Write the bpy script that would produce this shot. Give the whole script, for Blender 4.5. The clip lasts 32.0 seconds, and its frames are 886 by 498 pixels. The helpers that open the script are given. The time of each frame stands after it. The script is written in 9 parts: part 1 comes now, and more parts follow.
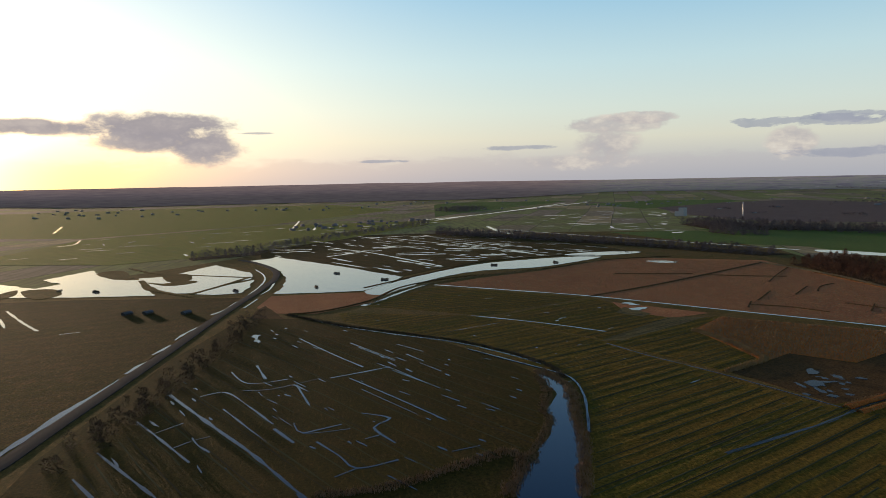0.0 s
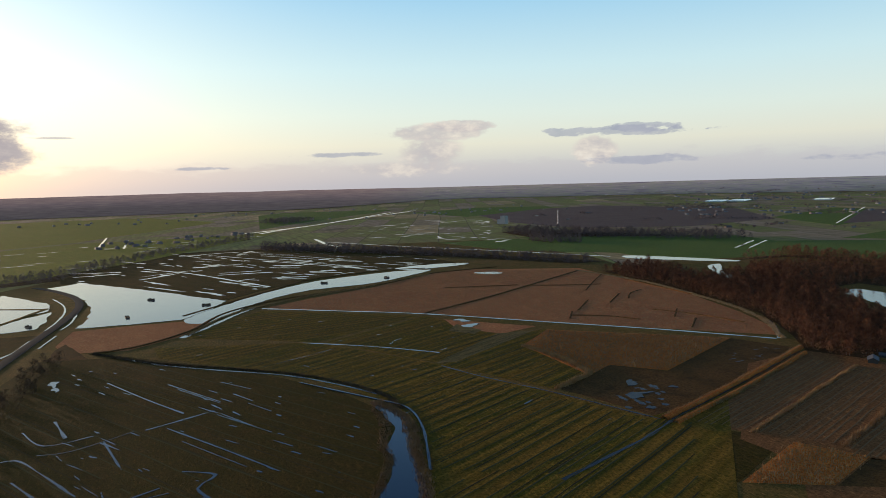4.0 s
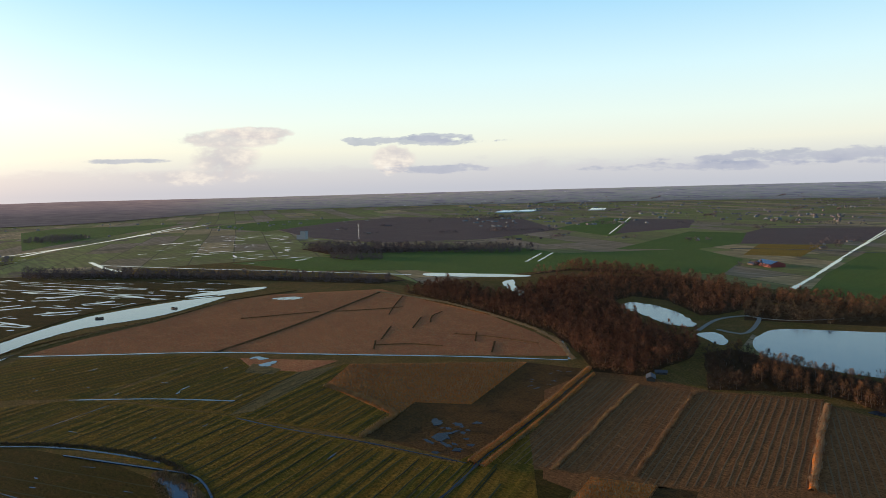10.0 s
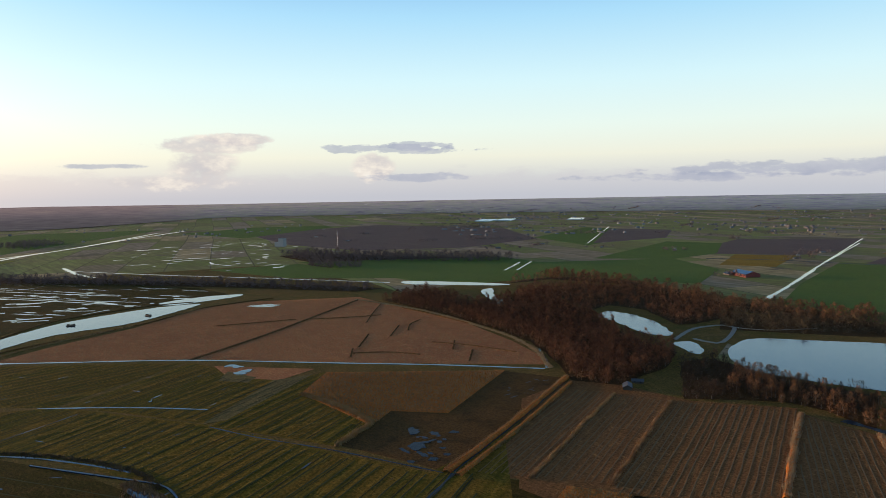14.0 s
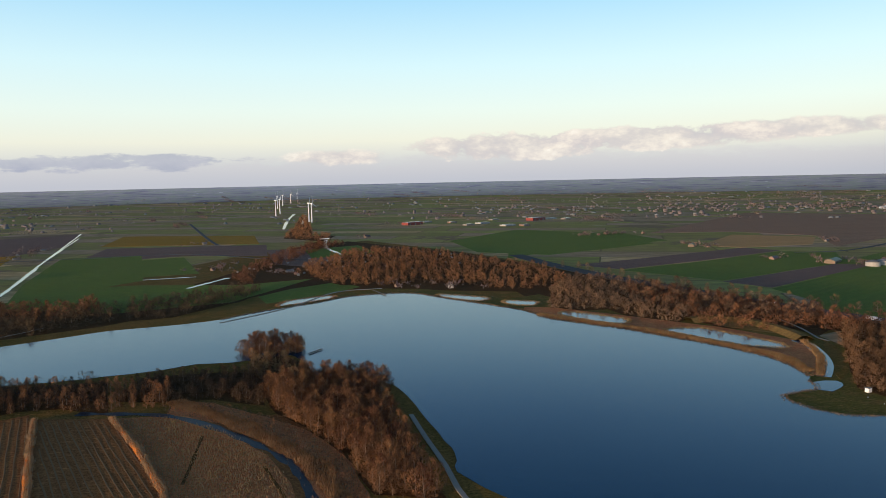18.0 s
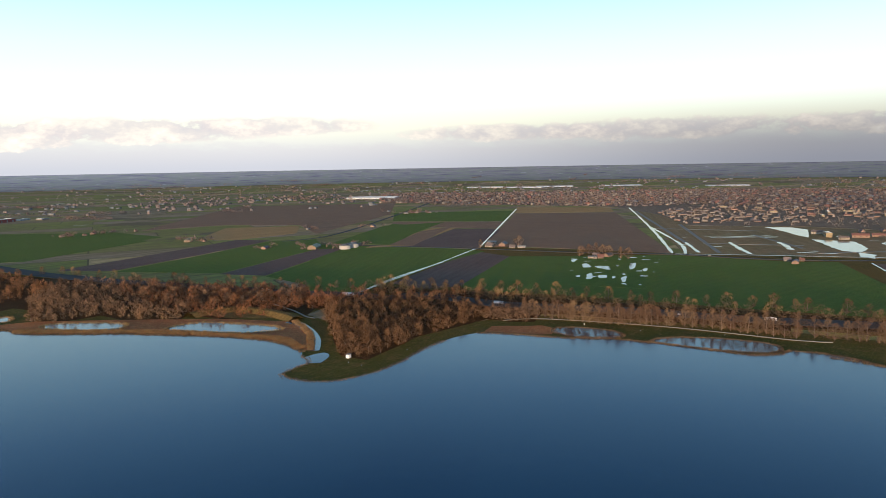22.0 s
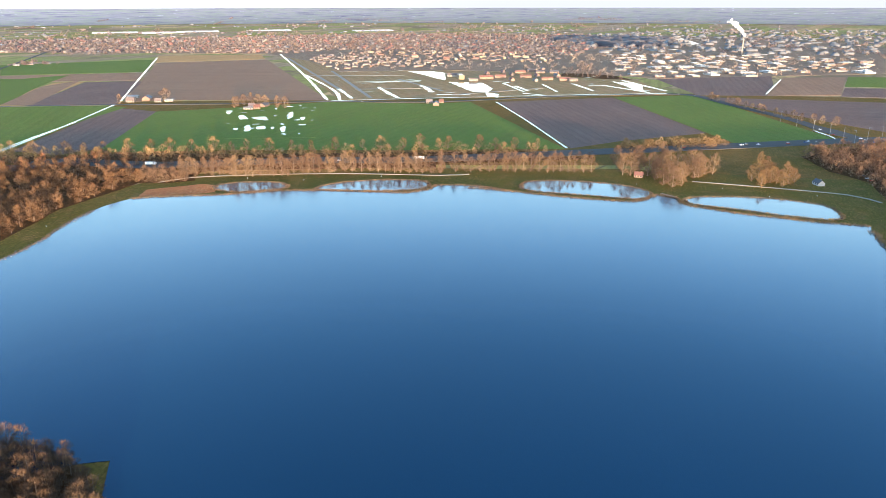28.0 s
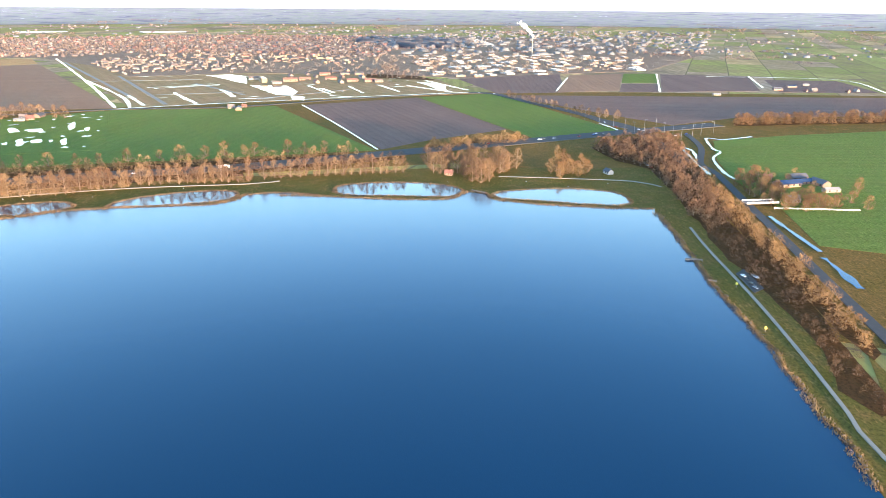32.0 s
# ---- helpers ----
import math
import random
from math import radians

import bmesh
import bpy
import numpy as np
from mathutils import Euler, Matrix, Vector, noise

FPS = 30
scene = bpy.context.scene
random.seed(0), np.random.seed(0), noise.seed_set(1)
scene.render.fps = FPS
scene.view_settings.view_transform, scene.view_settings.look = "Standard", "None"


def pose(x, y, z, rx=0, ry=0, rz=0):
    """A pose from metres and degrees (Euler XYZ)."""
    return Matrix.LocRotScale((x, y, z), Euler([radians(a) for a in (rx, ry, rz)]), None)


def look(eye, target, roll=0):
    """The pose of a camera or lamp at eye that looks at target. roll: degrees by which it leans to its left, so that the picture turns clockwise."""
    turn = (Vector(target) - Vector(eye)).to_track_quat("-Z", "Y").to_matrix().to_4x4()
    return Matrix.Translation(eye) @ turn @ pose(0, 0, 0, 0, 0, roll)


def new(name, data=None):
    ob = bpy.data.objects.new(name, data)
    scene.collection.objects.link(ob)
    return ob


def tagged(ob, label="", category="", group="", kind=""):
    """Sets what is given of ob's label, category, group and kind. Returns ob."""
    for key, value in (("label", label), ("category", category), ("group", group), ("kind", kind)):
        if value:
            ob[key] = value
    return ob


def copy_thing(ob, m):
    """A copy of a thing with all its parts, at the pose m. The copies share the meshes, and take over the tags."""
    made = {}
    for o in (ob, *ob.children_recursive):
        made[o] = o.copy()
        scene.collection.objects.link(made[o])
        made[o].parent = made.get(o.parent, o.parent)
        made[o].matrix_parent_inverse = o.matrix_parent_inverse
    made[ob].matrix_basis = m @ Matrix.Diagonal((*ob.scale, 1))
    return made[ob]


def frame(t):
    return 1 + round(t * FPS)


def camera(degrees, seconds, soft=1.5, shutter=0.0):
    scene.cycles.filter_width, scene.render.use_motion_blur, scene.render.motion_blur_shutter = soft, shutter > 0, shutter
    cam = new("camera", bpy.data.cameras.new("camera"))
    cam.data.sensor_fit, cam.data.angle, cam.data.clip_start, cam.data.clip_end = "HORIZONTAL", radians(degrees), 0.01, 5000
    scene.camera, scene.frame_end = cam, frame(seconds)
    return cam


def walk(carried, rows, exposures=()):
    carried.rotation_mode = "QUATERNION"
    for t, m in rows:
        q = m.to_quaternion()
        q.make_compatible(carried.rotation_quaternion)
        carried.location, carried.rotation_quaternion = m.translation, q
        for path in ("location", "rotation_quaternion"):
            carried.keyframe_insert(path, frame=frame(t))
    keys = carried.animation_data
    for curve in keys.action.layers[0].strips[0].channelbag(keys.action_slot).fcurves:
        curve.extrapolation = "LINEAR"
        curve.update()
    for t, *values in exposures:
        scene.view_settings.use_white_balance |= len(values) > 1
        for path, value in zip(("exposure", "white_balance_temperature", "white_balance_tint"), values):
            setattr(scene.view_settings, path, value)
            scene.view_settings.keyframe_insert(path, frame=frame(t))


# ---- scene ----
# Wide polder landscape at low winter sun, seen from a hovering drone about 100 m up.
# x runs east over the lake, y north, the camera stands near the origin.
PATH = [
    (0, (21.90, -19.58, 81.99), (-77.049, -8.885, 72.216), -0.96),
    (0.5, (20.59, -19.51, 83.53), (-77.895, -5.269, 73.621), -1.03),
    (1, (19.28, -19.25, 84.64), (-78.631, -1.504, 74.746), -1.16),
    (1.5, (17.89, -19.09, 85.30), (-79.474, 1.538, 75.531), -1.19),
    (2, (16.15, -19.21, 85.72), (-80.496, 4.625, 76.153), -1.25),
    (2.5, (15.12, -19.03, 86.88), (-80.964, 7.016, 77.418), -1.27),
    (3, (13.98, -18.74, 87.99), (-81.395, 9.826, 78.625), -1.29),
    (3.5, (12.36, -18.57, 88.91), (-82.014, 13.156, 79.571), -1.36),
    (5.5, (7.50, -16.22, 93.04), (-83.429, 24.416, 84.022), -1.38),
    (6, (6.40, -15.34, 94.33), (-83.383, 27.748, 85.310), -1.37),
    (6.5, (5.31, -14.73, 95.42), (-83.254, 30.829, 86.398), -1.40),
    (7, (4.17, -13.98, 96.35), (-83.040, 34.138, 87.427), -1.43),
    (7.5, (2.66, -13.40, 97.27), (-83.304, 36.913, 88.409), -1.41),
    (8, (1.45, -12.73, 98.26), (-83.098, 39.941, 89.426), -1.38),
    (8.5, (0.21, -11.72, 99.02), (-82.813, 43.328, 90.230), -1.38),
    (9, (-0.99, -11.09, 100.02), (-82.395, 46.317, 91.233), -1.33),
    (9.5, (-2.31, -10.37, 100.76), (-82.736, 48.430, 92.079), -1.38),
    (10, (-3.09, -9.59, 101.73), (-83.269, 49.540, 93.006), -1.38),
    (10.5, (-3.59, -9.06, 102.22), (-83.579, 50.375, 93.928), -1.33),
    (11, (-4.04, -8.33, 101.95), (-83.849, 51.373, 93.769), -1.27),
    (11.5, (-4.04, -8.19, 102.19), (-83.649, 51.739, 93.785), -1.17),
    (12, (-4.12, -8.15, 101.97), (-83.477, 52.127, 93.703), -1.09),
    (12.5, (-3.96, -8.30, 101.60), (-83.123, 52.268, 93.546), -0.99),
    (13, (-3.98, -8.33, 101.38), (-82.914, 52.574, 93.584), -0.90),
    (13.5, (-3.81, -8.46, 101.40), (-82.524, 52.737, 93.741), -0.84),
    (14, (-3.60, -8.20, 101.30), (-82.067, 53.326, 93.715), -0.85),
    (14.5, (-3.10, -7.50, 101.20), (-77.539, 58.822, 93.441), -0.90),
    (15, (-2.20, -6.20, 101.10), (-64.920, 71.253, 92.906), -1.00),
    (15.5, (-1.24, -4.99, 101.04), (-42.082, 85.865, 92.252), -1.10),
    (16, (-1.01, -4.63, 100.31), (-15.050, 93.932, 90.885), -1.65),
    (16.5, (-2.58, -4.20, 100.19), (1.029, 95.224, 90.142), -1.71),
    (17, (-2.64, -4.04, 99.98), (1.609, 95.381, 90.075), -1.44),
    (17.5, (-3.09, -3.29, 100.33), (3.555, 96.000, 90.457), -1.31),
    (18, (-3.02, -3.35, 100.51), (8.071, 95.536, 90.580), -1.23),
    (18.5, (-3.03, -3.31, 100.32), (12.989, 94.899, 90.373), -1.13),
    (19, (-2.70, -3.25, 100.26), (20.576, 93.482, 90.190), -1.09),
    (19.5, (-1.86, -3.18, 100.32), (29.171, 91.328, 90.087), -1.11),
    (20, (-1.11, -2.89, 100.41), (38.097, 88.495, 89.864), -1.30),
    (20.5, (-0.30, -2.45, 100.35), (46.716, 85.147, 89.522), -1.25),
    (21, (-0.05, -1.46, 100.08), (55.773, 80.739, 88.836), -1.21),
    (21.5, (-0.31, -1.00, 100.10), (63.501, 75.110, 88.458), -1.14),
    (22, (-1.07, -1.83, 100.05), (70.520, 66.955, 88.080), -0.99),
    (22.5, (-0.66, -1.75, 99.65), (76.827, 60.271, 87.466), -0.92),
    (23, (-0.62, -1.72, 99.40), (81.265, 53.471, 83.627), -0.79),
    (23.5, (-0.50, -1.53, 99.24), (84.138, 47.556, 78.583), -0.74),
    (24, (-0.33, -1.01, 99.24), (86.695, 41.138, 73.732), -0.67),
    (24.5, (-0.22, -0.97, 99.37), (88.488, 34.476, 69.792), -0.55),
    (25, (-0.19, -0.29, 99.63), (89.337, 29.298, 66.325), -0.43),
    (25.5, (-0.10, -0.20, 99.78), (89.602, 28.850, 66.471), -0.37),
    (27.5, (-0.01, -0.20, 99.98), (90.419, 26.763, 66.881), -0.15),
    (28, (0.00, 0.00, 100.00), (90.623, 26.395, 66.977), -0.07),
    (28.5, (0.02, -0.04, 100.01), (90.809, 25.881, 67.060), -0.07),
    (29, (0.17, 0.02, 100.11), (91.121, 25.374, 67.178), -0.01),
    (29.5, (0.67, -0.50, 100.20), (92.112, 23.102, 67.310), 0.03),
    (30, (1.57, -0.19, 100.15), (94.260, 17.890, 67.260), 0.14),
    (30.5, (2.65, 0.09, 100.11), (96.194, 13.189, 67.288), 0.22),
    (31, (3.53, 0.06, 100.01), (97.542, 9.706, 67.305), 0.33),
    (31.5, (4.72, 0.10, 99.90), (99.040, 5.774, 67.174), 0.38),
    (32, (5.57, 0.45, 99.89), (100.042, 1.540, 67.117), 0.45),
]

cam = camera(64.69, 32.0, soft=0.7)
walk(cam, [(t, look(eye, aim, roll)) for t, eye, aim, roll in PATH], exposures=[(0.0, -0.4), (3.0, -0.25), (6.0, -0.1), (10.0, 0.05), (16.0, 0.0), (19.0, 0.08), (20.0, 0.18), (22.0, 0.34), (24.0, 0.72), (25.0, 1.12), (26.0, 1.5), (28.0, 2.02), (30.0, 2.32), (32.0, 2.36)])

# ---- world, sun ----
SUN_AZ, SUN_EL = radians(-149.0), radians(3.4)
world = bpy.data.worlds.new("world")
scene.world = world
world.use_nodes = True
wn, wl = world.node_tree.nodes, world.node_tree.links
wn.clear()
sky = wn.new("ShaderNodeTexSky")
sky.sky_type = "NISHITA"
sky.sun_disc = False
sky.sun_elevation = SUN_EL
sky.sun_rotation = math.pi / 2 - SUN_AZ
sky.altitude, sky.air_density, sky.dust_density, sky.ozone_density = 100, 1.0, 1.6, 1.5
def wmath(op, a, b=None, c=None):
    n = wn.new("ShaderNodeMath")
    n.operation = op
    for value, socket in zip((a, b, c), n.inputs):
        if value is None:
            continue
        if isinstance(value, (int, float)):
            socket.default_value = value
        else:
            wl.new(value, socket)
    return n.outputs[0]


def wmix(fac, a, b, mode="MIX"):
    n = wn.new("ShaderNodeMix")
    n.data_type, n.blend_type = "RGBA", mode
    for value, socket in ((fac, n.inputs[0]), (a, n.inputs[6]), (b, n.inputs[7])):
        if isinstance(value, (int, float)):
            socket.default_value = value
        elif isinstance(value, tuple):
            socket.default_value = (*value, 1)
        else:
            wl.new(value, socket)
    return n.outputs[2]


def wramp(fac, stops):
    n = wn.new("ShaderNodeValToRGB")
    el = n.color_ramp.elements
    while len(el) < len(stops):
        el.new(0.5)
    for e, (pos, col) in zip(el, stops):
        e.position, e.color = pos, (*col, 1)
    wl.new(fac, n.inputs["Fac"])
    return n.outputs["Color"]


# thin winter haze low down, clear cyan above, blue overhead; brighter round the sun
SKY_AIR = 0.05
w_tc = wn.new("ShaderNodeTexCoord")
w_sep = wn.new("ShaderNodeSeparateXYZ")
wl.new(w_tc.outputs["Generated"], w_sep.inputs[0])
w_el = wmath("MULTIPLY", wmath("ARCSINE", w_sep.outputs["Z"]), 57.2958)
MID = radians(75)
w_az = wmath("MULTIPLY", wmath("ARCTAN2", wmath("ADD", wmath("MULTIPLY", w_sep.outputs["Y"], math.cos(MID)), wmath("MULTIPLY", w_sep.outputs["X"], -math.sin(MID))),
                               wmath("ADD", wmath("MULTIPLY", w_sep.outputs["X"], math.cos(MID)), wmath("MULTIPLY", w_sep.outputs["Y"], math.sin(MID)))), 57.2958)
SKY_STOPS = [(0.0, (0.47, 0.52, 0.60)), (1.6, (0.62, 0.65, 0.67)), (3.2, (0.80, 0.81, 0.71)), (5.5, (0.76, 0.87, 0.82)), (9, (0.63, 0.85, 0.91)), (14, (0.38, 0.68, 0.90)), (18, (0.20, 0.45, 0.78)), (26, (0.080, 0.240, 0.50)), (38, (0.040, 0.130, 0.30)), (60, (0.042, 0.082, 0.165)), (90, (0.065, 0.092, 0.15))]
w_clear = wramp(wmath("DIVIDE", w_el, 90.0), [(e / 90.0, c) for e, c in SKY_STOPS])
w_dot = wn.new("ShaderNodeVectorMath")
w_dot.operation = "DOT_PRODUCT"
wl.new(w_tc.outputs["Generated"], w_dot.inputs[0])
GLOW_EL = radians(1.6)
w_dot.inputs[1].default_value = (math.cos(SUN_AZ) * math.cos(GLOW_EL), math.sin(SUN_AZ) * math.cos(GLOW_EL), math.sin(GLOW_EL))
w_near = wmath("MAXIMUM", w_dot.outputs["Value"], 0.0)
w_glow = wmath("POWER", w_near, 9.0)
w_core = wmath("POWER", w_near, 160.0)


def wnoise(sx, sz, scale, detail, shift=0.0):
    """Noise over azimuth and height, in degrees."""
    comb = wn.new("ShaderNodeCombineXYZ")
    wl.new(wmath("MULTIPLY", w_az, sx), comb.inputs[0])
    wl.new(wmath("MULTIPLY", w_el, sz), comb.inputs[1])
    comb.inputs[2].default_value = shift
    n = wn.new("ShaderNodeTexNoise")
    n.inputs["Scale"].default_value, n.inputs["Detail"].default_value, n.inputs["Roughness"].default_value = scale, detail, 0.62
    wl.new(comb.outputs[0], n.inputs["Vector"])
    return n.outputs["Fac"]


w_puff = wnoise(1.0, 1.8, 0.42, 8.0, 1.7)
w_wisp = wnoise(0.8, 2.6, 0.45, 7.0, 5.1)


def cloud_mask(az, el, half_az, half_el, rough, soft, source=w_puff):
    """An uneven heap or bar of cloud round a direction."""
    dx = wmath("DIVIDE", wmath("SUBTRACT", w_az, az - 75), half_az)
    dy = wmath("DIVIDE", wmath("SUBTRACT", w_el, el), half_el)
    r = wmath("ADD", wmath("MULTIPLY", dx, dx), wmath("MULTIPLY", dy, dy))
    v = wmath("ADD", wmath("SUBTRACT", 1.0, r), wmath("MULTIPLY", wmath("SUBTRACT", source, 0.5), rough))
    n = wn.new("ShaderNodeMapRange")
    n.interpolation_type = "SMOOTHSTEP"
    n.inputs["From Min"].default_value, n.inputs["From Max"].default_value = 0.0, soft
    wl.new(v, n.inputs["Value"])
    return n.outputs["Result"]


w_sky = wmix(1.0, w_clear, wmix(w_glow, (0, 0, 0), (0.65, 0.56, 0.38)), "ADD")
w_band = wn.new("ShaderNodeMapRange")
w_band.interpolation_type = "SMOOTHSTEP"
w_band.inputs["From Min"].default_value, w_band.inputs["From Max"].default_value = 2.2, 1.2
wl.new(wmath("SUBTRACT", w_el, wmath("MULTIPLY", wmath("SUBTRACT", w_wisp, 0.5), 3.0)), w_band.inputs["Value"])
w_sky = wmix(wmath("MULTIPLY", w_band.outputs["Result"], 0.5), w_sky, (0.57, 0.57, 0.63))
w_low = wn.new("ShaderNodeMapRange")
w_low.interpolation_type = "SMOOTHSTEP"
w_low.inputs["From Min"].default_value, w_low.inputs["From Max"].default_value = 4.6, 0.6
wl.new(w_el, w_low.inputs["Value"])
w_sky = wmix(wmath("MULTIPLY", wmath("POWER", w_near, 42.0), w_low.outputs["Result"]), w_sky, (1.20, 0.98, 0.26))
w_sky = wmix(1.0, w_sky, wmix(w_core, (0, 0, 0), (3.0, 2.4, 1.2)), "ADD")
w_sky = wmix(1.0, w_sky, wmix(1.0, sky.outputs["Color"], (SKY_AIR, SKY_AIR, SKY_AIR), "MULTIPLY"), "ADD")
# lit tops and mauve undersides
w_tint = wramp(w_puff, [(0.30, (0.54, 0.52, 0.57)), (0.48, (0.68, 0.63, 0.62)), (0.62, (0.90, 0.82, 0.73)), (0.72, (1.0, 0.94, 0.84))])
w_gray = wramp(w_puff, [(0.3, (0.40, 0.375, 0.42)), (0.52, (0.50, 0.455, 0.48)), (0.70, (0.66, 0.59, 0.57))])
w_blue = wramp(w_puff, [(0.3, (0.34, 0.38, 0.50)), (0.65, (0.46, 0.48, 0.58))])
# azimuth, height, half width, half height, unevenness, softness, kind: 0 sunlit heap, 1 mauve heap, 2 blue-grey bar
CLOUDS = [
    (195.4, 4.4, 6.0, 1.3, 2.2, 0.7, 1), (192.4, 2.9, 3.2, 1.7, 2.4, 0.9, 1), (204.0, 4.2, 9.0, 0.75, 1.8, 0.9, 1), (196.0, 3.2, 4.6, 1.1, 2.0, 0.9, 1), (188.6, 3.9, 1.8, 0.12, 0.7, 0.8, 2),
    (160.2, 4.15, 5.0, 0.75, 1.7, 0.6, 0), (158.0, 4.6, 3.0, 0.55, 1.4, 0.5, 0), (160.6, 2.6, 2.9, 1.5, 1.5, 0.7, 0), (163.0, 1.3, 6.0, 0.7, 1.7, 1.2, 0), (168.0, 2.5, 4.6, 0.2, 1.3, 0.8, 2), (178.5, 1.6, 2.4, 0.16, 0.9, 0.8, 2),
    (145.6, 3.85, 6.3, 0.42, 1.5, 0.5, 2), (143.4, 4.05, 3.4, 0.42, 1.3, 0.5, 2), (147.4, 2.4, 1.9, 1.3, 1.3, 0.6, 0), (144.0, 1.55, 4.6, 0.38, 1.3, 0.8, 2), (112.0, 1.7, 13.0, 0.7, 1.2, 0.7, 2), (122.0, 1.2, 9.0, 0.4, 1.3, 0.9, 2),
    (92.0, 1.9, 4.5, 0.7, 1.7, 0.9, 0), (78.0, 2.5, 9.5, 1.15, 1.9, 0.5, 0), (66.0, 2.9, 11.0, 1.0, 1.9, 0.5, 0), (57.0, 3.2, 9.0, 0.8, 1.6, 0.6, 0),
    (38.0, 2.5, 10.0, 0.75, 1.8, 0.7, 0), (26.0, 2.5, 12.0, 0.95, 2.0, 0.7, 0), (6.0, 2.5, 15.0, 1.0, 2.0, 0.7, 0), (-22.0, 2.2, 15.0, 0.8, 2.0, 0.8, 0),
]
for az, el, ha, he, rough, soft, lit in CLOUDS:
    w_sky = wmix(wmath("MULTIPLY", cloud_mask(az, el, ha, he, rough * (1.7, 1.0, 3.6)[lit], soft, w_wisp if lit == 2 else w_puff), (0.82, 0.97, 0.66)[lit]), w_sky, (w_tint, w_gray, w_blue)[lit])
w_east = wn.new("ShaderNodeMapRange")
w_east.interpolation_type = "SMOOTHSTEP"
w_east.inputs["From Min"].default_value, w_east.inputs["From Max"].default_value = 60.0 - 75, 12.0 - 75
wl.new(w_az, w_east.inputs["Value"])
w_dusk = wn.new("ShaderNodeMapRange")
w_dusk.interpolation_type = "SMOOTHSTEP"
w_dusk.inputs["From Min"].default_value, w_dusk.inputs["From Max"].default_value = 6.0, 1.0
wl.new(w_el, w_dusk.inputs["Value"])
w_sky = wmix(wmath("MULTIPLY", w_east.outputs["Result"], w_dusk.outputs["Result"]), w_sky, wmix(1.0, w_sky, (0.42, 0.43, 0.46), "MULTIPLY"))
w_bg = wn.new("ShaderNodeBackground")
w_bg.inputs["Strength"].default_value = 1.0
w_out = wn.new("ShaderNodeOutputWorld")
wl.new(w_sky, w_bg.inputs["Color"])
wl.new(w_bg.outputs[0], w_out.inputs["Surface"])
sun_data = bpy.data.lights.new("sun", "SUN")
sun_data.energy, sun_data.angle, sun_data.color = 4.7, radians(0.6), (1.0, 0.69, 0.44)
sun = new("sun", sun_data)
to_sun = Vector((math.cos(SUN_AZ) * math.cos(SUN_EL), math.sin(SUN_AZ) * math.cos(SUN_EL), math.sin(SUN_EL)))
sun.matrix_world = look((0, 0, 0), -to_sun)


# ---- materials ----
def node(nt, kind, **inputs):
    n = nt.nodes.new(kind)
    for key, value in inputs.items():
        n.inputs[key.replace("_", " ")].default_value = value
    return n


def ramp(nt, fac, stops):
    n = nt.nodes.new("ShaderNodeValToRGB")
    el = n.color_ramp.elements
    while len(el) < len(stops):
        el.new(0.5)
    for e, (pos, col) in zip(el, stops):
        e.position, e.color = pos, (*col, 1)
    nt.links.new(fac, n.inputs["Fac"])
    return n.outputs["Color"]


def mix(nt, fac, a, b, mode="MIX"):
    n = nt.nodes.new("ShaderNodeMix")
    n.data_type, n.blend_type = "RGBA", mode
    for value, socket in ((fac, n.inputs[0]), (a, n.inputs[6]), (b, n.inputs[7])):
        if isinstance(value, (int, float)):
            socket.default_value = value
        elif isinstance(value, tuple):
            socket.default_value = (*value, 1)
        else:
            nt.links.new(value, socket)
    return n.outputs[2]


def base_mat(name, rough=0.8, metal=0.0, spec=0.3):
    m = bpy.data.materials.new(name)
    m.use_nodes = True
    nt = m.node_tree
    bsdf = nt.nodes["Principled BSDF"]
    bsdf.inputs["Roughness"].default_value = rough
    bsdf.inputs["Metallic"].default_value = metal
    bsdf.inputs["Specular IOR Level"].default_value = spec
    return m, nt, bsdf


def coords(nt, angle=0.0, scale=(1, 1, 1)):
    tc = nt.nodes.new("ShaderNodeTexCoord")
    mp = nt.nodes.new("ShaderNodeMapping")
    mp.inputs["Rotation"].default_value = (0, 0, angle)
    mp.inputs["Scale"].default_value = scale
    nt.links.new(tc.outputs["Object"], mp.inputs["Vector"])
    return mp.outputs["Vector"]


def noise_tex(nt, vec, scale, detail=4.0, rough=0.6):
    n = node(nt, "ShaderNodeTexNoise", Scale=scale, Detail=detail, Roughness=rough)
    nt.links.new(vec, n.inputs["Vector"])
    return n.outputs["Fac"]


def bump(nt, bsdf, height, strength, distance):
    b = node(nt, "ShaderNodeBump", Strength=strength, Distance=distance)
    nt.links.new(height, b.inputs["Height"])
    nt.links.new(b.outputs["Normal"], bsdf.inputs["Normal"])


LAND_MATS = {}


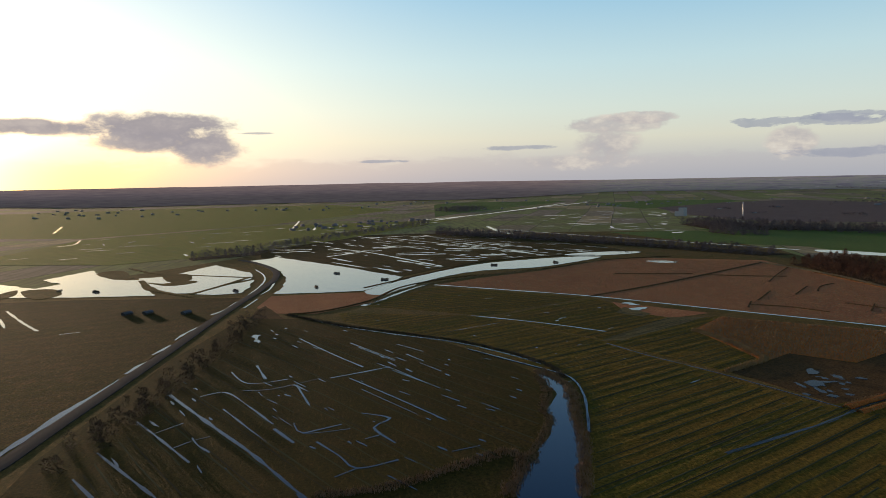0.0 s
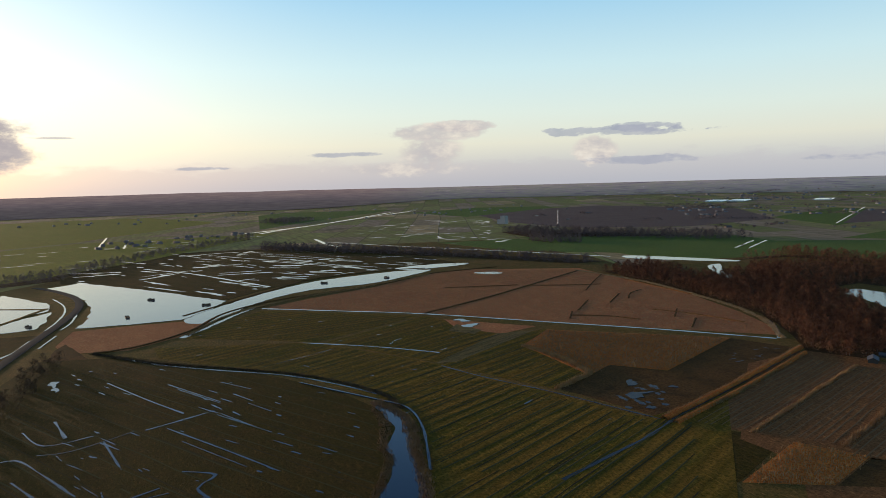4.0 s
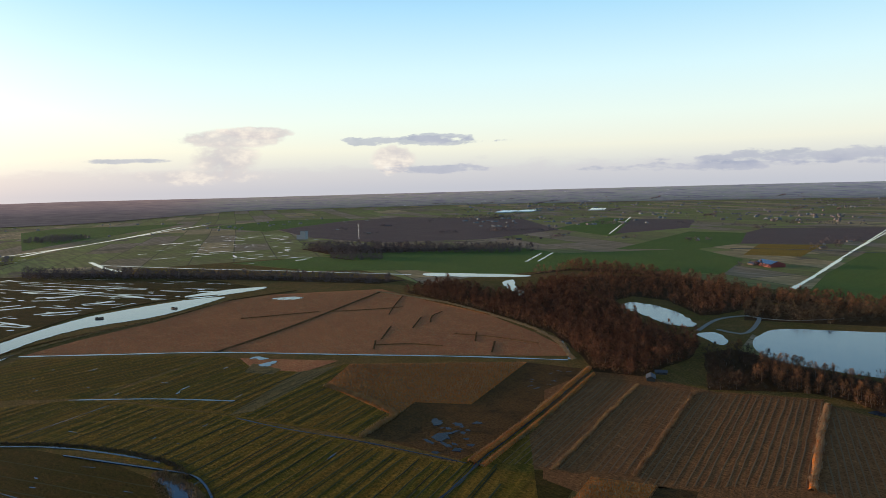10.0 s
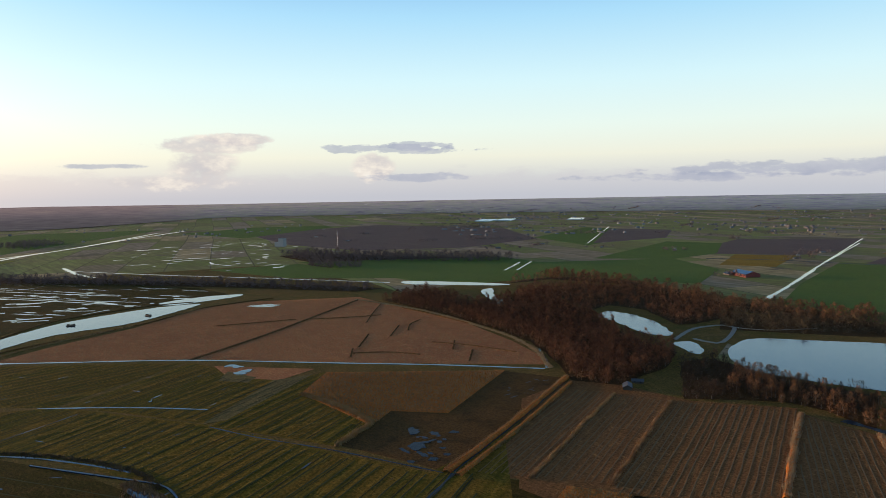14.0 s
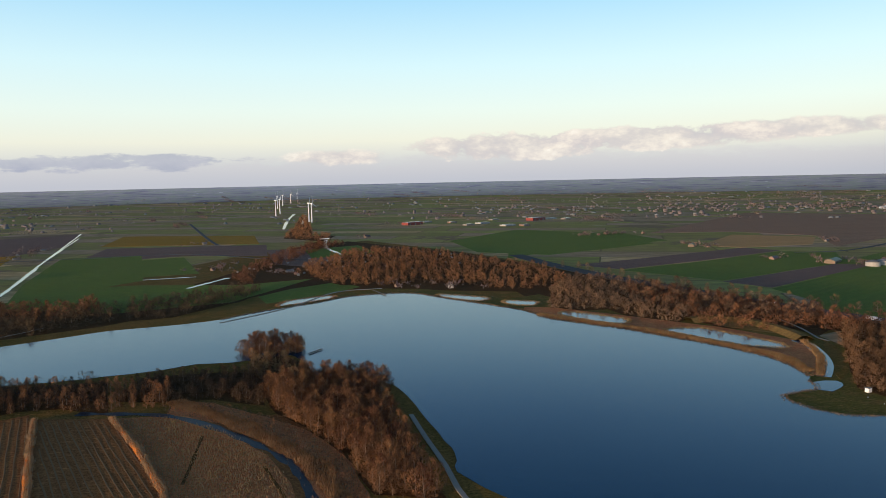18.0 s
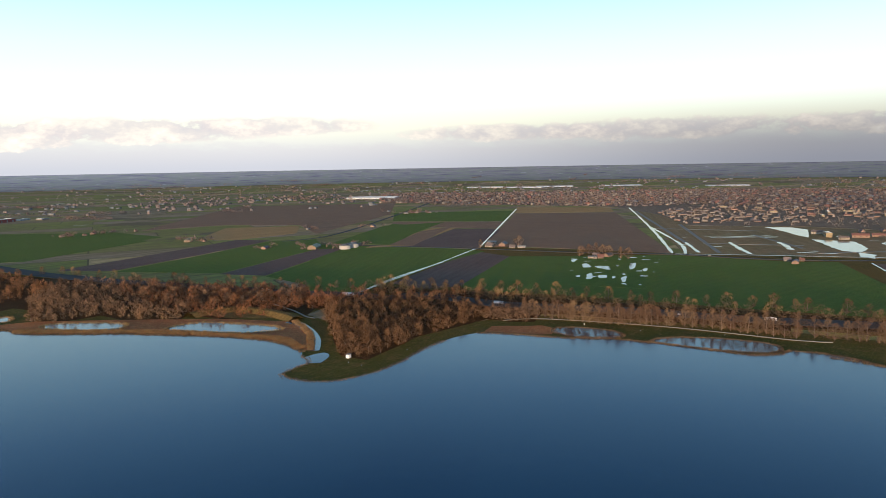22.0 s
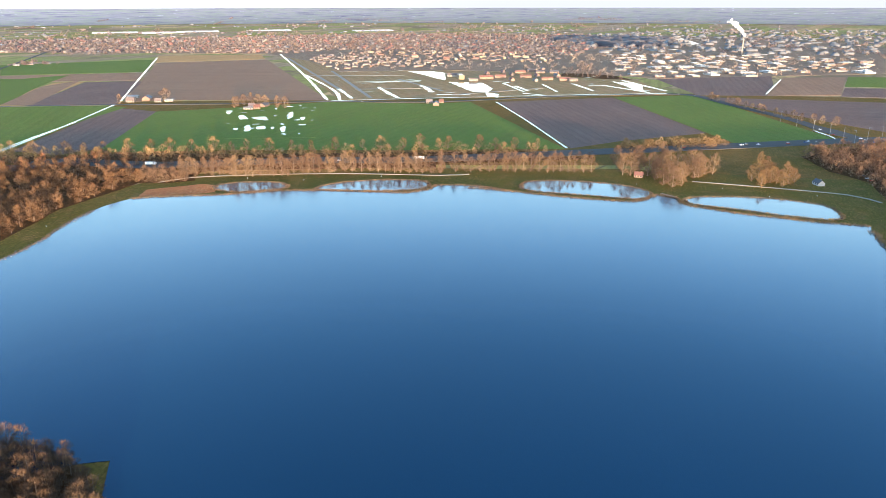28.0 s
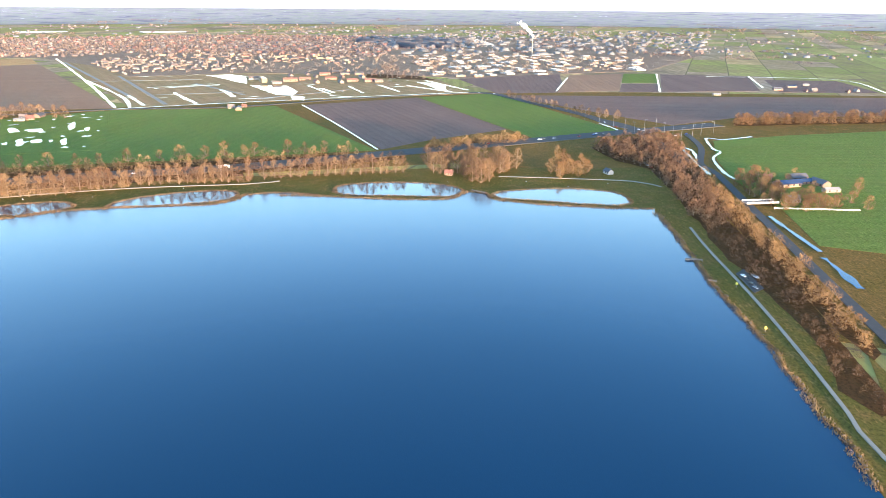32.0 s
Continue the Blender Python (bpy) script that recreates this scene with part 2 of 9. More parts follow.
def land(kind, along=None, gap=None):
    """A ground surface: mottled at three scales, with mowing or plough lines along a direction."""
    a, b, c, lines, spacing = LAND[kind]
    spacing = gap or spacing
    angle = 0.0
    if along:
        (x0, y0), (x1, y1) = along[0], along[-1]
        angle = round(math.degrees(math.atan2(y1 - y0, x1 - x0)) / 4) * 4 % 180
    key = (kind, angle, spacing)
    if key in LAND_MATS:
        return LAND_MATS[key]
    m, nt, bsdf = base_mat(kind, 0.95, 0.0, 0.04)
    vec = coords(nt)
    big, mid, fine = noise_tex(nt, vec, 0.012, 3), noise_tex(nt, vec, 0.09, 5, 0.7), noise_tex(nt, vec, 0.9, 4, 0.75)
    col = mix(nt, ramp(nt, big, [(0.35, (0, 0, 0)), (0.65, (1, 1, 1))]), a, b)
    col = mix(nt, ramp(nt, mid, [(0.48, (0, 0, 0)), (0.72, (1, 1, 1))]), col, c)
    if lines:
        flat = nt.nodes.new("ShaderNodeMapping")
        flat.inputs["Scale"].default_value = (0.0, 1.0, 0.0)
        nt.links.new(coords(nt, -radians(angle)), flat.inputs["Vector"])
        turned = flat.outputs["Vector"]
        warp = nt.nodes.new("ShaderNodeVectorMath")
        warp.operation = "MULTIPLY_ADD"
        nz = node(nt, "ShaderNodeTexNoise", Scale=0.05, Detail=2.0)
        nt.links.new(vec, nz.inputs["Vector"])
        nt.links.new(nz.outputs["Color"], warp.inputs[0])
        warp.inputs[1].default_value = (0, spacing * 0.5, 0)
        nt.links.new(turned, warp.inputs[2])
        wave = node(nt, "ShaderNodeTexWave", Scale=0.31416 / spacing, Distortion=0.6, Detail=2.0)
        wave.wave_type, wave.bands_direction = "BANDS", "Y"
        nt.links.new(warp.outputs["Vector"], wave.inputs["Vector"])
        wide = node(nt, "ShaderNodeTexNoise", Scale=1.0 / (spacing * 2.7), Detail=2.0)
        nt.links.new(turned, wide.inputs["Vector"])
        strips = ramp(nt, wide.outputs["Fac"], [(0.4, (0, 0, 0)), (0.6, (1, 1, 1))])
        col = mix(nt, mix(nt, min(1.0, lines * 1.1), (0, 0, 0), strips), col, tuple(v * 0.84 for v in c))
        cut = ramp(nt, wave.outputs["Fac"], [(0.0, (1, 1, 1)), (0.12, (0.3, 0.3, 0.3)), (0.25, (0, 0, 0))])
        cut = mix(nt, mid, cut, (0, 0, 0))
        col = mix(nt, mix(nt, lines, (0, 0, 0), cut), col, tuple(v * 0.4 for v in a))
        light = ramp(nt, wave.outputs["Fac"], [(0.88, (0, 0, 0)), (1.0, (1, 1, 1))])
        col = mix(nt, mix(nt, lines * 0.4, (0, 0, 0), light), col, tuple(min(v * 1.7, 0.6) for v in c))
    col = mix(nt, mix(nt, 0.7, (0, 0, 0), ramp(nt, fine, [(0.38, (1, 1, 1)), (0.56, (0, 0, 0))])), col, tuple(v * 0.38 for v in a))
    tuft = noise_tex(nt, coords(nt, -radians(angle), (0.28, 1.1, 1.0)), 0.8, 5, 0.8)
    col = mix(nt, mix(nt, 0.6, (0, 0, 0), ramp(nt, tuft, [(0.54, (0, 0, 0)), (0.68, (1, 1, 1))])), col, tuple(min(v * 1.75, 0.6) for v in c))
    nt.links.new(col, bsdf.inputs["Base Color"])
    bump(nt, bsdf, fine, 0.7, 0.5)
    LAND_MATS[key] = m
    return m


# dry colours: main, second, patch; strength and spacing of lines
LAND = {
    "winter_pasture": ((0.108, 0.083, 0.009), (0.141, 0.092, 0.010), (0.230, 0.117, 0.017), 0.75, 7.0),
    "plain_pasture": ((0.052, 0.040, 0.004), (0.065, 0.043, 0.007), (0.095, 0.049, 0.011), 0.25, 9.0),
    "bright_pasture": ((0.128, 0.180, 0.034), (0.150, 0.194, 0.040), (0.158, 0.169, 0.042), 0.25, 10.0),
    "far_meadow": ((0.230, 0.227, 0.031), (0.272, 0.247, 0.037), (0.328, 0.251, 0.054), 0.4, 16.0),
    "pale_stubble": ((0.195, 0.134, 0.049), (0.244, 0.153, 0.062), (0.147, 0.108, 0.036), 0.5, 5.0),
    "reed_bed": ((0.499, 0.184, 0.072), (0.403, 0.145, 0.062), (0.595, 0.228, 0.088), 0.0, 5.0),
    "orange_reed": ((0.524, 0.160, 0.031), (0.437, 0.128, 0.029), (0.610, 0.203, 0.046), 0.0, 5.0),
    "mown_reed": ((0.196, 0.082, 0.029), (0.228, 0.095, 0.034), (0.275, 0.122, 0.041), 0.3, 3.4),
    "marsh": ((0.097, 0.052, 0.015), (0.145, 0.066, 0.021), (0.052, 0.031, 0.013), 0.0, 5.0),
    "ploughed_soil": ((0.194, 0.122, 0.098), (0.222, 0.142, 0.109), (0.164, 0.108, 0.087), 0.35, 8.0),
    "brown_soil": ((0.313, 0.181, 0.109), (0.350, 0.202, 0.121), (0.274, 0.159, 0.099), 0.35, 9.0),
    "tan_soil": ((0.499, 0.281, 0.115), (0.550, 0.306, 0.127), (0.429, 0.233, 0.097), 0.3, 8.0),
    "mustard_field": ((0.363, 0.202, 0.026), (0.330, 0.169, 0.022), (0.277, 0.162, 0.030), 0.3, 9.0),
    "bank_grass": ((0.122, 0.089, 0.018), (0.178, 0.100, 0.028), (0.244, 0.123, 0.036), 0.0, 5.0),
    "shore_grass": ((0.105, 0.092, 0.020), (0.143, 0.105, 0.024), (0.207, 0.118, 0.039), 0.0, 5.0),
    "building_ground": ((0.313, 0.190, 0.086), (0.235, 0.172, 0.065), (0.443, 0.262, 0.147), 0.3, 14.0),
    "town_floor": ((0.270, 0.180, 0.118), (0.205, 0.134, 0.086), (0.330, 0.235, 0.165), 0.0, 5.0),
    "forest_floor": ((0.074, 0.035, 0.013), (0.097, 0.047, 0.017), (0.060, 0.036, 0.012), 0.0, 5.0),
}


def water_material(name, deep, rough, ripple, size, gloss=0.5, tint=(1, 1, 1, 1), ior=1.33):
    m, nt, bsdf = base_mat(name, rough, 0.0, 0.5)
    bsdf.inputs["IOR"].default_value = ior
    bsdf.inputs["Specular IOR Level"].default_value = gloss
    bsdf.inputs["Specular Tint"].default_value = tint
    vec = coords(nt)
    patch = noise_tex(nt, vec, 0.006, 3)
    col = mix(nt, patch, deep, tuple(v * 1.5 for v in deep))
    nt.links.new(col, bsdf.inputs["Base Color"])
    waves = noise_tex(nt, coords(nt, 0.4, (1.0, 2.2, 1.0)), size, 3, 0.55)
    calm = ramp(nt, noise_tex(nt, vec, 0.011, 4, 0.6), [(0.35, (0.35, 0.35, 0.35)), (0.7, (1, 1, 1))])
    bump(nt, bsdf, mix(nt, 1.0, waves, calm, "MULTIPLY"), ripple, 0.3)
    return m


WATER = water_material("lake_water", (0.003, 0.022, 0.050), 0.13, 0.08, 1.3, 0.5, (0.54, 0.88, 1.0, 1.0))
STILL = water_material("still_water", (0.006, 0.012, 0.030), 0.08, 0.10, 0.5, 0.5, (0.86, 0.93, 1.0, 1.0))


# darker, duller water for murky marsh pools and bank-shaded ditches
DARK_WATER = water_material("dark_water", (0.006, 0.008, 0.016), 0.30, 0.25, 0.8, 0.4, (0.7, 0.82, 1.0, 1.0), 1.16)


def plain(name, a, b, rough=0.7, metal=0.0, scale=0.6, vary=0.0, spec=0.3):
    m, nt, bsdf = base_mat(name, rough, metal, spec)
    vec = coords(nt)
    col = mix(nt, noise_tex(nt, vec, scale, 5, 0.7), a, b)
    if vary:
        info = nt.nodes.new("ShaderNodeObjectInfo")
        hsv = nt.nodes.new("ShaderNodeHueSaturation")
        mr = node(nt, "ShaderNodeMapRange")
        mr.inputs["To Min"].default_value, mr.inputs["To Max"].default_value = 1 - vary, 1 + vary
        nt.links.new(info.outputs["Random"], mr.inputs["Value"])
        nt.links.new(mr.outputs["Result"], hsv.inputs["Value"])
        nt.links.new(col, hsv.inputs["Color"])
        col = hsv.outputs["Color"]
    nt.links.new(col, bsdf.inputs["Base Color"])
    bump(nt, bsdf, noise_tex(nt, vec, scale * 6, 3), 0.25, 0.05)
    return m


ASPHALT = plain("asphalt", (0.060, 0.057, 0.055), (0.095, 0.090, 0.086), 0.95, scale=0.5, spec=0.08)
OLD_ASPHALT = plain("old_asphalt", (0.036, 0.032, 0.029), (0.062, 0.056, 0.050), 0.95, scale=0.4, spec=0.06)
PATH_MAT = plain("pale_path", (0.20, 0.182, 0.155), (0.30, 0.275, 0.235), 0.9, scale=0.7, spec=0.1)
BARK = plain("bark", (0.15, 0.105, 0.078), (0.24, 0.18, 0.13), 0.9, scale=2.0, vary=0.25)
WHITE_PAINT = plain("white_paint", (0.72, 0.72, 0.70), (0.82, 0.82, 0.80), 0.5, scale=1.0)


def twig_material(name, a, b, vary):
    m, nt, bsdf = base_mat(name, 0.85, 0.0, 0.1)
    vec = coords(nt)
    col = mix(nt, ramp(nt, noise_tex(nt, vec, 0.16, 4), [(0.36, (0, 0, 0)), (0.64, (1, 1, 1))]), a, b)
    info = nt.nodes.new("ShaderNodeObjectInfo")
    geo = nt.nodes.new("ShaderNodeNewGeometry")
    hsv = nt.nodes.new("ShaderNodeHueSaturation")
    for source, socket, low, high in ((info.outputs["Random"], "Value", 1 - vary, 1 + vary), (info.outputs["Random"], "Hue", 0.49, 0.512), (geo.outputs["Random Per Island"], "Saturation", 0.8, 1.1)):
        mr = node(nt, "ShaderNodeMapRange")
        mr.inputs["To Min"].default_value, mr.inputs["To Max"].default_value = low, high
        nt.links.new(source, mr.inputs["Value"])
        nt.links.new(mr.outputs["Result"], hsv.inputs[socket])
    nt.links.new(col, hsv.inputs["Color"])
    nt.links.new(hsv.outputs["Color"], bsdf.inputs["Base Color"])
    return m


TWIG = twig_material("poplar_twigs", (0.085, 0.052, 0.032), (0.26, 0.160, 0.092), 0.3)
TWIG_RED = twig_material("alder_twigs", (0.075, 0.036, 0.018), (0.27, 0.118, 0.052), 0.35)
# dark brown twigs for shrubs; in some woods they stand in for shade
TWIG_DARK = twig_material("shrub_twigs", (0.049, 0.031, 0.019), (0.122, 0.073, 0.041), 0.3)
TWIG_MAUVE = twig_material("far_belt_twigs", (0.105, 0.078, 0.074), (0.200, 0.145, 0.130), 0.2)
TWIG_GREY = twig_material("town_tree_twigs", (0.130, 0.095, 0.078), (0.210, 0.160, 0.130), 0.2)
TWIG_GOLD = twig_material("willow_twigs", (0.110, 0.064, 0.030), (0.25, 0.148, 0.068), 0.3)
REED = twig_material("reed_stems", (0.216, 0.119, 0.050), (0.288, 0.173, 0.079), 0.15)
REED_DULL = twig_material("dull_reed_stems", (0.094, 0.068, 0.040), (0.194, 0.130, 0.072), 0.15)
REED_PALE = twig_material("pale_reed_stems", (0.302, 0.202, 0.101), (0.374, 0.259, 0.137), 0.12)


# ---- builders ----
def link_mesh(name, verts, faces, material, parent=None):
    me = bpy.data.meshes.new(name)
    me.from_pydata([tuple(v) for v in verts], [], [tuple(f) for f in faces])
    me.materials.append(material)
    ob = new(name, me)
    if parent:
        ob.parent = parent
    return ob


def tri_mesh(name, verts, tris, material):
    """A mesh from arrays, for large joined stuff."""
    me = bpy.data.meshes.new(name)
    verts, tris = np.asarray(verts, np.float32), np.asarray(tris, np.int32)
    me.vertices.add(len(verts))
    me.vertices.foreach_set("co", verts.ravel())
    me.loops.add(tris.size)
    me.loops.foreach_set("vertex_index", tris.ravel())
    me.polygons.add(len(tris))
    me.polygons.foreach_set("loop_start", np.arange(0, tris.size, 3, dtype=np.int32))
    me.update(calc_edges=True)
    me.validate()
    me.materials.append(material)
    return me


def curve(pts, closed=False, step=8.0):
    """Points along a smooth line through the given ones."""
    p = [Vector(q) for q in pts]
    n, out = len(p), []
    for i in range(n if closed else n - 1):
        if closed:
            a, b, c, d = p[i - 1], p[i], p[(i + 1) % n], p[(i + 2) % n]
        else:
            a, b, c, d = p[max(i - 1, 0)], p[i], p[i + 1], p[min(i + 2, n - 1)]
        k = max(1, min(14, int((c - b).length / step)))
        for j in range(k):
            t = j / k
            out.append(0.5 * (2 * b + (c - a) * t + (2 * a - 5 * b + 4 * c - d) * t * t + (3 * b - a - 3 * c + d) * t ** 3))
    if not closed:
        out.append(p[-1])
    return [(v.x, v.y) for v in out]


def ragged(pts, size, period=9.0):
    """Shifts an outline a little, as real shores wander."""
    out = []
    for x, y in pts:
        out.append((x + size * noise.noise((x / period, y / period, 3.1)), y + size * noise.noise((x / period, y / period, 9.7))))
    return out


def area(name, pts, z, material, label="", category="", smooth=False, rag=0.0, step=8.0, depth=0.4, period=9.0):
    """A flat piece of ground or water with a low edge all round."""
    if smooth or rag:
        pts = curve(pts, True, step) if smooth else dense(pts, step)
    if rag:
        pts = ragged(pts, rag, period)
    n = len(pts)
    bm = bmesh.new()
    top = [bm.verts.new((x, y, z)) for x, y in pts]
    low = [bm.verts.new((x, y, z - depth)) for x, y in pts]
    face = bm.faces.new(top)
    face.normal_update()
    up = face.normal.z > 0
    if not up:
        face.normal_flip()
    for i in range(n):
        j = (i + 1) % n
        ring = (top[i], low[i], low[j], top[j])
        bm.faces.new(ring if up else ring[::-1])
    bmesh.ops.triangulate(bm, faces=[face])
    me = bpy.data.meshes.new(name)
    bm.to_mesh(me)
    bm.free()
    me.materials.append(material)
    return tagged(new(name, me), label, category, kind="structure")


def dense(pts, step):
    out = []
    for i in range(len(pts)):
        a, b = Vector(pts[i]), Vector(pts[(i + 1) % len(pts)])
        k = max(1, min(20, int((b - a).length / step)))
        out += [tuple(a.lerp(b, j / k)) for j in range(k)]
    return out


def strip(name, pts, width, z, material, label="", category="", crown=0.0, smooth=True, vary=0.0, step=8.0, depth=0.4):
    """A band along a line: road, ditch, bank. crown: how far its middle stands above its edges."""
    line = curve(pts, False, step) if smooth else pts
    verts, faces = [], []
    for i, (x, y) in enumerate(line):
        a, b = Vector(line[max(i - 1, 0)]), Vector(line[min(i + 1, len(line) - 1)])
        d = (b - a).normalized()
        side = Vector((-d.y, d.x))
        w = width * 0.5 * (1 + vary * noise.noise((x / 9, y / 9, 1.0)))
        ws = [(-w, -depth), (-w, 0.0), (-w * 0.35, crown), (w * 0.35, crown), (w, 0.0), (w, -depth)]
        for off, h in ws:
            verts.append((x + side.x * off, y + side.y * off, z + h))
        if i:
            k = 6 * i
            faces += [(k - 6 + j, k - 5 + j, k + 1 + j, k + j)[::-1] for j in range(5)]
    ob = link_mesh(name, verts, faces, material)
    return tagged(ob, label, category, kind="structure")


def inside(x, y, poly):
    hit = False
    for i in range(len(poly)):
        (x0, y0), (x1, y1) = poly[i - 1], poly[i]
        if (y0 > y) != (y1 > y) and x < (x1 - x0) * (y - y0) / (y1 - y0) + x0:
            hit = not hit
    return hit


def scatter(poly, gap, rng, keep_out=()):
    """Uneven places inside an outline, at least about a gap apart."""
    xs, ys = [p[0] for p in poly], [p[1] for p in poly]
    out = []
    y = min(ys)
    row = 0
    while y < max(ys):
        x = min(xs) + (row % 2) * gap * 0.5
        while x < max(xs):
            px, py = x + rng.uniform(-0.45, 0.45) * gap, y + rng.uniform(-0.45, 0.45) * gap
            if inside(px, py, poly) and not any(inside(px, py, q) for q in keep_out):
                out.append((px, py))
            x += gap
        y += gap * 0.87
        row += 1
    return out


def along(pts, gap, rng, wobble=0.0, sides=0.0):
    line = curve(pts, False, 4.0)
    out, left = [], 0.0
    for (x0, y0), (x1, y1) in zip(line, line[1:]):
        seg = math.hypot(x1 - x0, y1 - y0)
        while left < seg:
            t = left / seg
            nx, ny = -(y1 - y0) / seg, (x1 - x0) / seg
            s = rng.uniform(-sides, sides)
            out.append((x0 + (x1 - x0) * t + nx * s + rng.uniform(-wobble, wobble), y0 + (y1 - y0) * t + ny * s + rng.uniform(-wobble, wobble)))
            left += gap * rng.uniform(0.75, 1.3)
        left -= seg
    return out


# ---- trees ----
def tube(verts, tris, a, b, ra, rb, sides):
    d = (b - a) / (np.linalg.norm(b - a) + 1e-9)
    u = np.cross(d, (0.3, 0.5, 0.81) if abs(d[2]) < 0.9 else (1, 0, 0))
    u /= np.linalg.norm(u)
    v = np.cross(d, u)
    k = len(verts)
    for p, r in ((a, ra), (b, rb)):
        for i in range(sides):
            t = 2 * math.pi * i / sides
            verts.append(p + r * (math.cos(t) * u + math.sin(t) * v))
    for i in range(sides):
        j = (i + 1) % sides
        tris.append((k + i, k + j, k + sides + j))
        tris.append((k + i, k + sides + j, k + sides + i))


def tree_arrays(form, seed, twigs=620):
    """Wood and twig arrays of one bare tree of height 1. Forms: poplar, round, shrub, slim."""
    rng = np.random.default_rng(seed)
    # foot of the crown, its reach, number of limbs, trunk radius, how full the shoulders are
    low, spread, limbs, thick, full = {"poplar": (0.17, 0.27, 26, 0.015, 0.62), "round": (0.10, 0.40, 26, 0.017, 0.55), "shrub": (0.0, 0.55, 16, 0.010, 0.5), "slim": (0.10, 0.19, 22, 0.013, 0.5)}[form]
    wv, wt = [], []
    lean = rng.normal(0, 0.025, 2)
    knots = [np.array((lean[0] * h * 1.5 + rng.normal(0, 0.006), lean[1] * h * 1.5 + rng.normal(0, 0.006), h)) for h in (0, 0.25, 0.5, 0.72, 0.88)]
    radii = [thick, thick * 0.85, thick * 0.6, thick * 0.35, thick * 0.12]
    if form == "shrub":
        knots = [np.array((0, 0, h * 0.35)) for h in (0, 0.5, 1.0)]
        radii = [thick, thick * 0.8, thick * 0.4]
    for a, b, ra, rb in zip(knots, knots[1:], radii, radii[1:]):
        tube(wv, wt, a, b, ra, rb, 5)

    def reach_at(f):
        return spread * np.sin(math.pi * np.clip(0.13 + 0.87 * f, 0, 1)) ** full

    # lumps of the crown: each limb ends in one
    order = rng.permutation(limbs)
    lump = []
    for i in range(limbs):
        f = (order[i] + rng.uniform(0.0, 1.0)) / limbs
        az = i * 2.4 + rng.uniform(-0.5, 0.5)
        r = reach_at(f) * rng.uniform(0.45, 0.95)
        h = low + (0.97 - low) * f
        end = np.array((math.cos(az) * r + lean[0] * h * 1.5, math.sin(az) * r + lean[1] * h * 1.5, h))
        root_h = max(0.02, h - r * rng.uniform(0.7, 1.3) - 0.05) if form != "shrub" else 0.02
        root_h = min(root_h, knots[-1][2])
        k = [np.interp(root_h, [q[2] for q in knots], [q[j] for q in knots]) for j in (0, 1)]
        a = np.array((k[0], k[1], root_h))
        m = a + (end - a) * 0.5 + np.array((math.cos(az) * r, math.sin(az) * r, -r * 0.5)) * 0.14
        tube(wv, wt, a, m, thick * 0.36 * (1.1 - f * 0.6), thick * 0.22 * (1.1 - f * 0.6), 3)
        tube(wv, wt, m, end, thick * 0.22 * (1.1 - f * 0.6), thick * 0.05, 3)
        lump.append((a, end))
    starts, ends = np.array([q[0] for q in lump]), np.array([q[1] for q in lump])
    pick = rng.integers(0, limbs, twigs)
    size = {"poplar": 0.042, "slim": 0.036, "round": 0.056, "shrub": 0.085}[form]
    near = ends[pick] + rng.normal(0, 1, (twigs, 3)) * (size, size, size * 0.85)
    limb = starts[pick] + (ends[pick] - starts[pick]) * rng.uniform(0.35, 1.0, twigs)[:, None] + rng.normal(0, size * 0.45, (twigs, 3))
    f = rng.random(twigs) ** 0.85
    az = rng.uniform(0, 2 * math.pi, twigs)
    bulge = 0.86 + 0.16 * np.sin(az * 2 + seed) + 0.14 * np.sin(az * 3 + f * 17 + seed * 2)
    r = reach_at(f) * bulge * rng.random(twigs) ** 0.4
    h = low + (0.96 - low) * f
    inner = np.stack([np.cos(az) * r + lean[0] * h * 1.5, np.sin(az) * r + lean[1] * h * 1.5, h], 1)
    kind = rng.random(twigs)[:, None]
    root = np.where(kind < 0.62, near, np.where(kind < 0.84, limb, inner))
    heart = np.array((lean[0], lean[1], low + (1 - low) * 0.35))
    way = root - heart
    way /= np.linalg.norm(way, axis=1)[:, None] + 1e-9
    way = way * 0.8 + rng.normal(0, 0.42, (twigs, 3)) + (0, 0, 0.22)
    way /= np.linalg.norm(way, axis=1)[:, None]
    length = rng.uniform(0.05, 0.12, twigs)[:, None] * (1.25 if form == "shrub" else 1.0)
    tip = root + way * length
    side = np.cross(way, rng.normal(0, 1, (twigs, 3)))
    side /= np.linalg.norm(side, axis=1)[:, None] + 1e-9
    wide = rng.uniform(0.008, 0.017, twigs)[:, None] * (1.4 if form in ("shrub", "round") else 1.0)
    tv = np.stack([root + side * wide * 0.5, root - side * wide * 0.5, tip], 1).reshape(-1, 3)
    tv[:, 2] = np.clip(tv[:, 2], 0.004, 1.06)
    return np.array(wv), np.array(wt), tv, np.arange(3 * twigs).reshape(-1, 3)


FORMS = {}
for form in ("poplar", "round", "shrub", "slim"):
    FORMS[form] = [tree_arrays(form, 11 * i + len(form), {"shrub": 420, "slim": 600}.get(form, 800)) for i in range(5)]
CROWN_MESH = {}


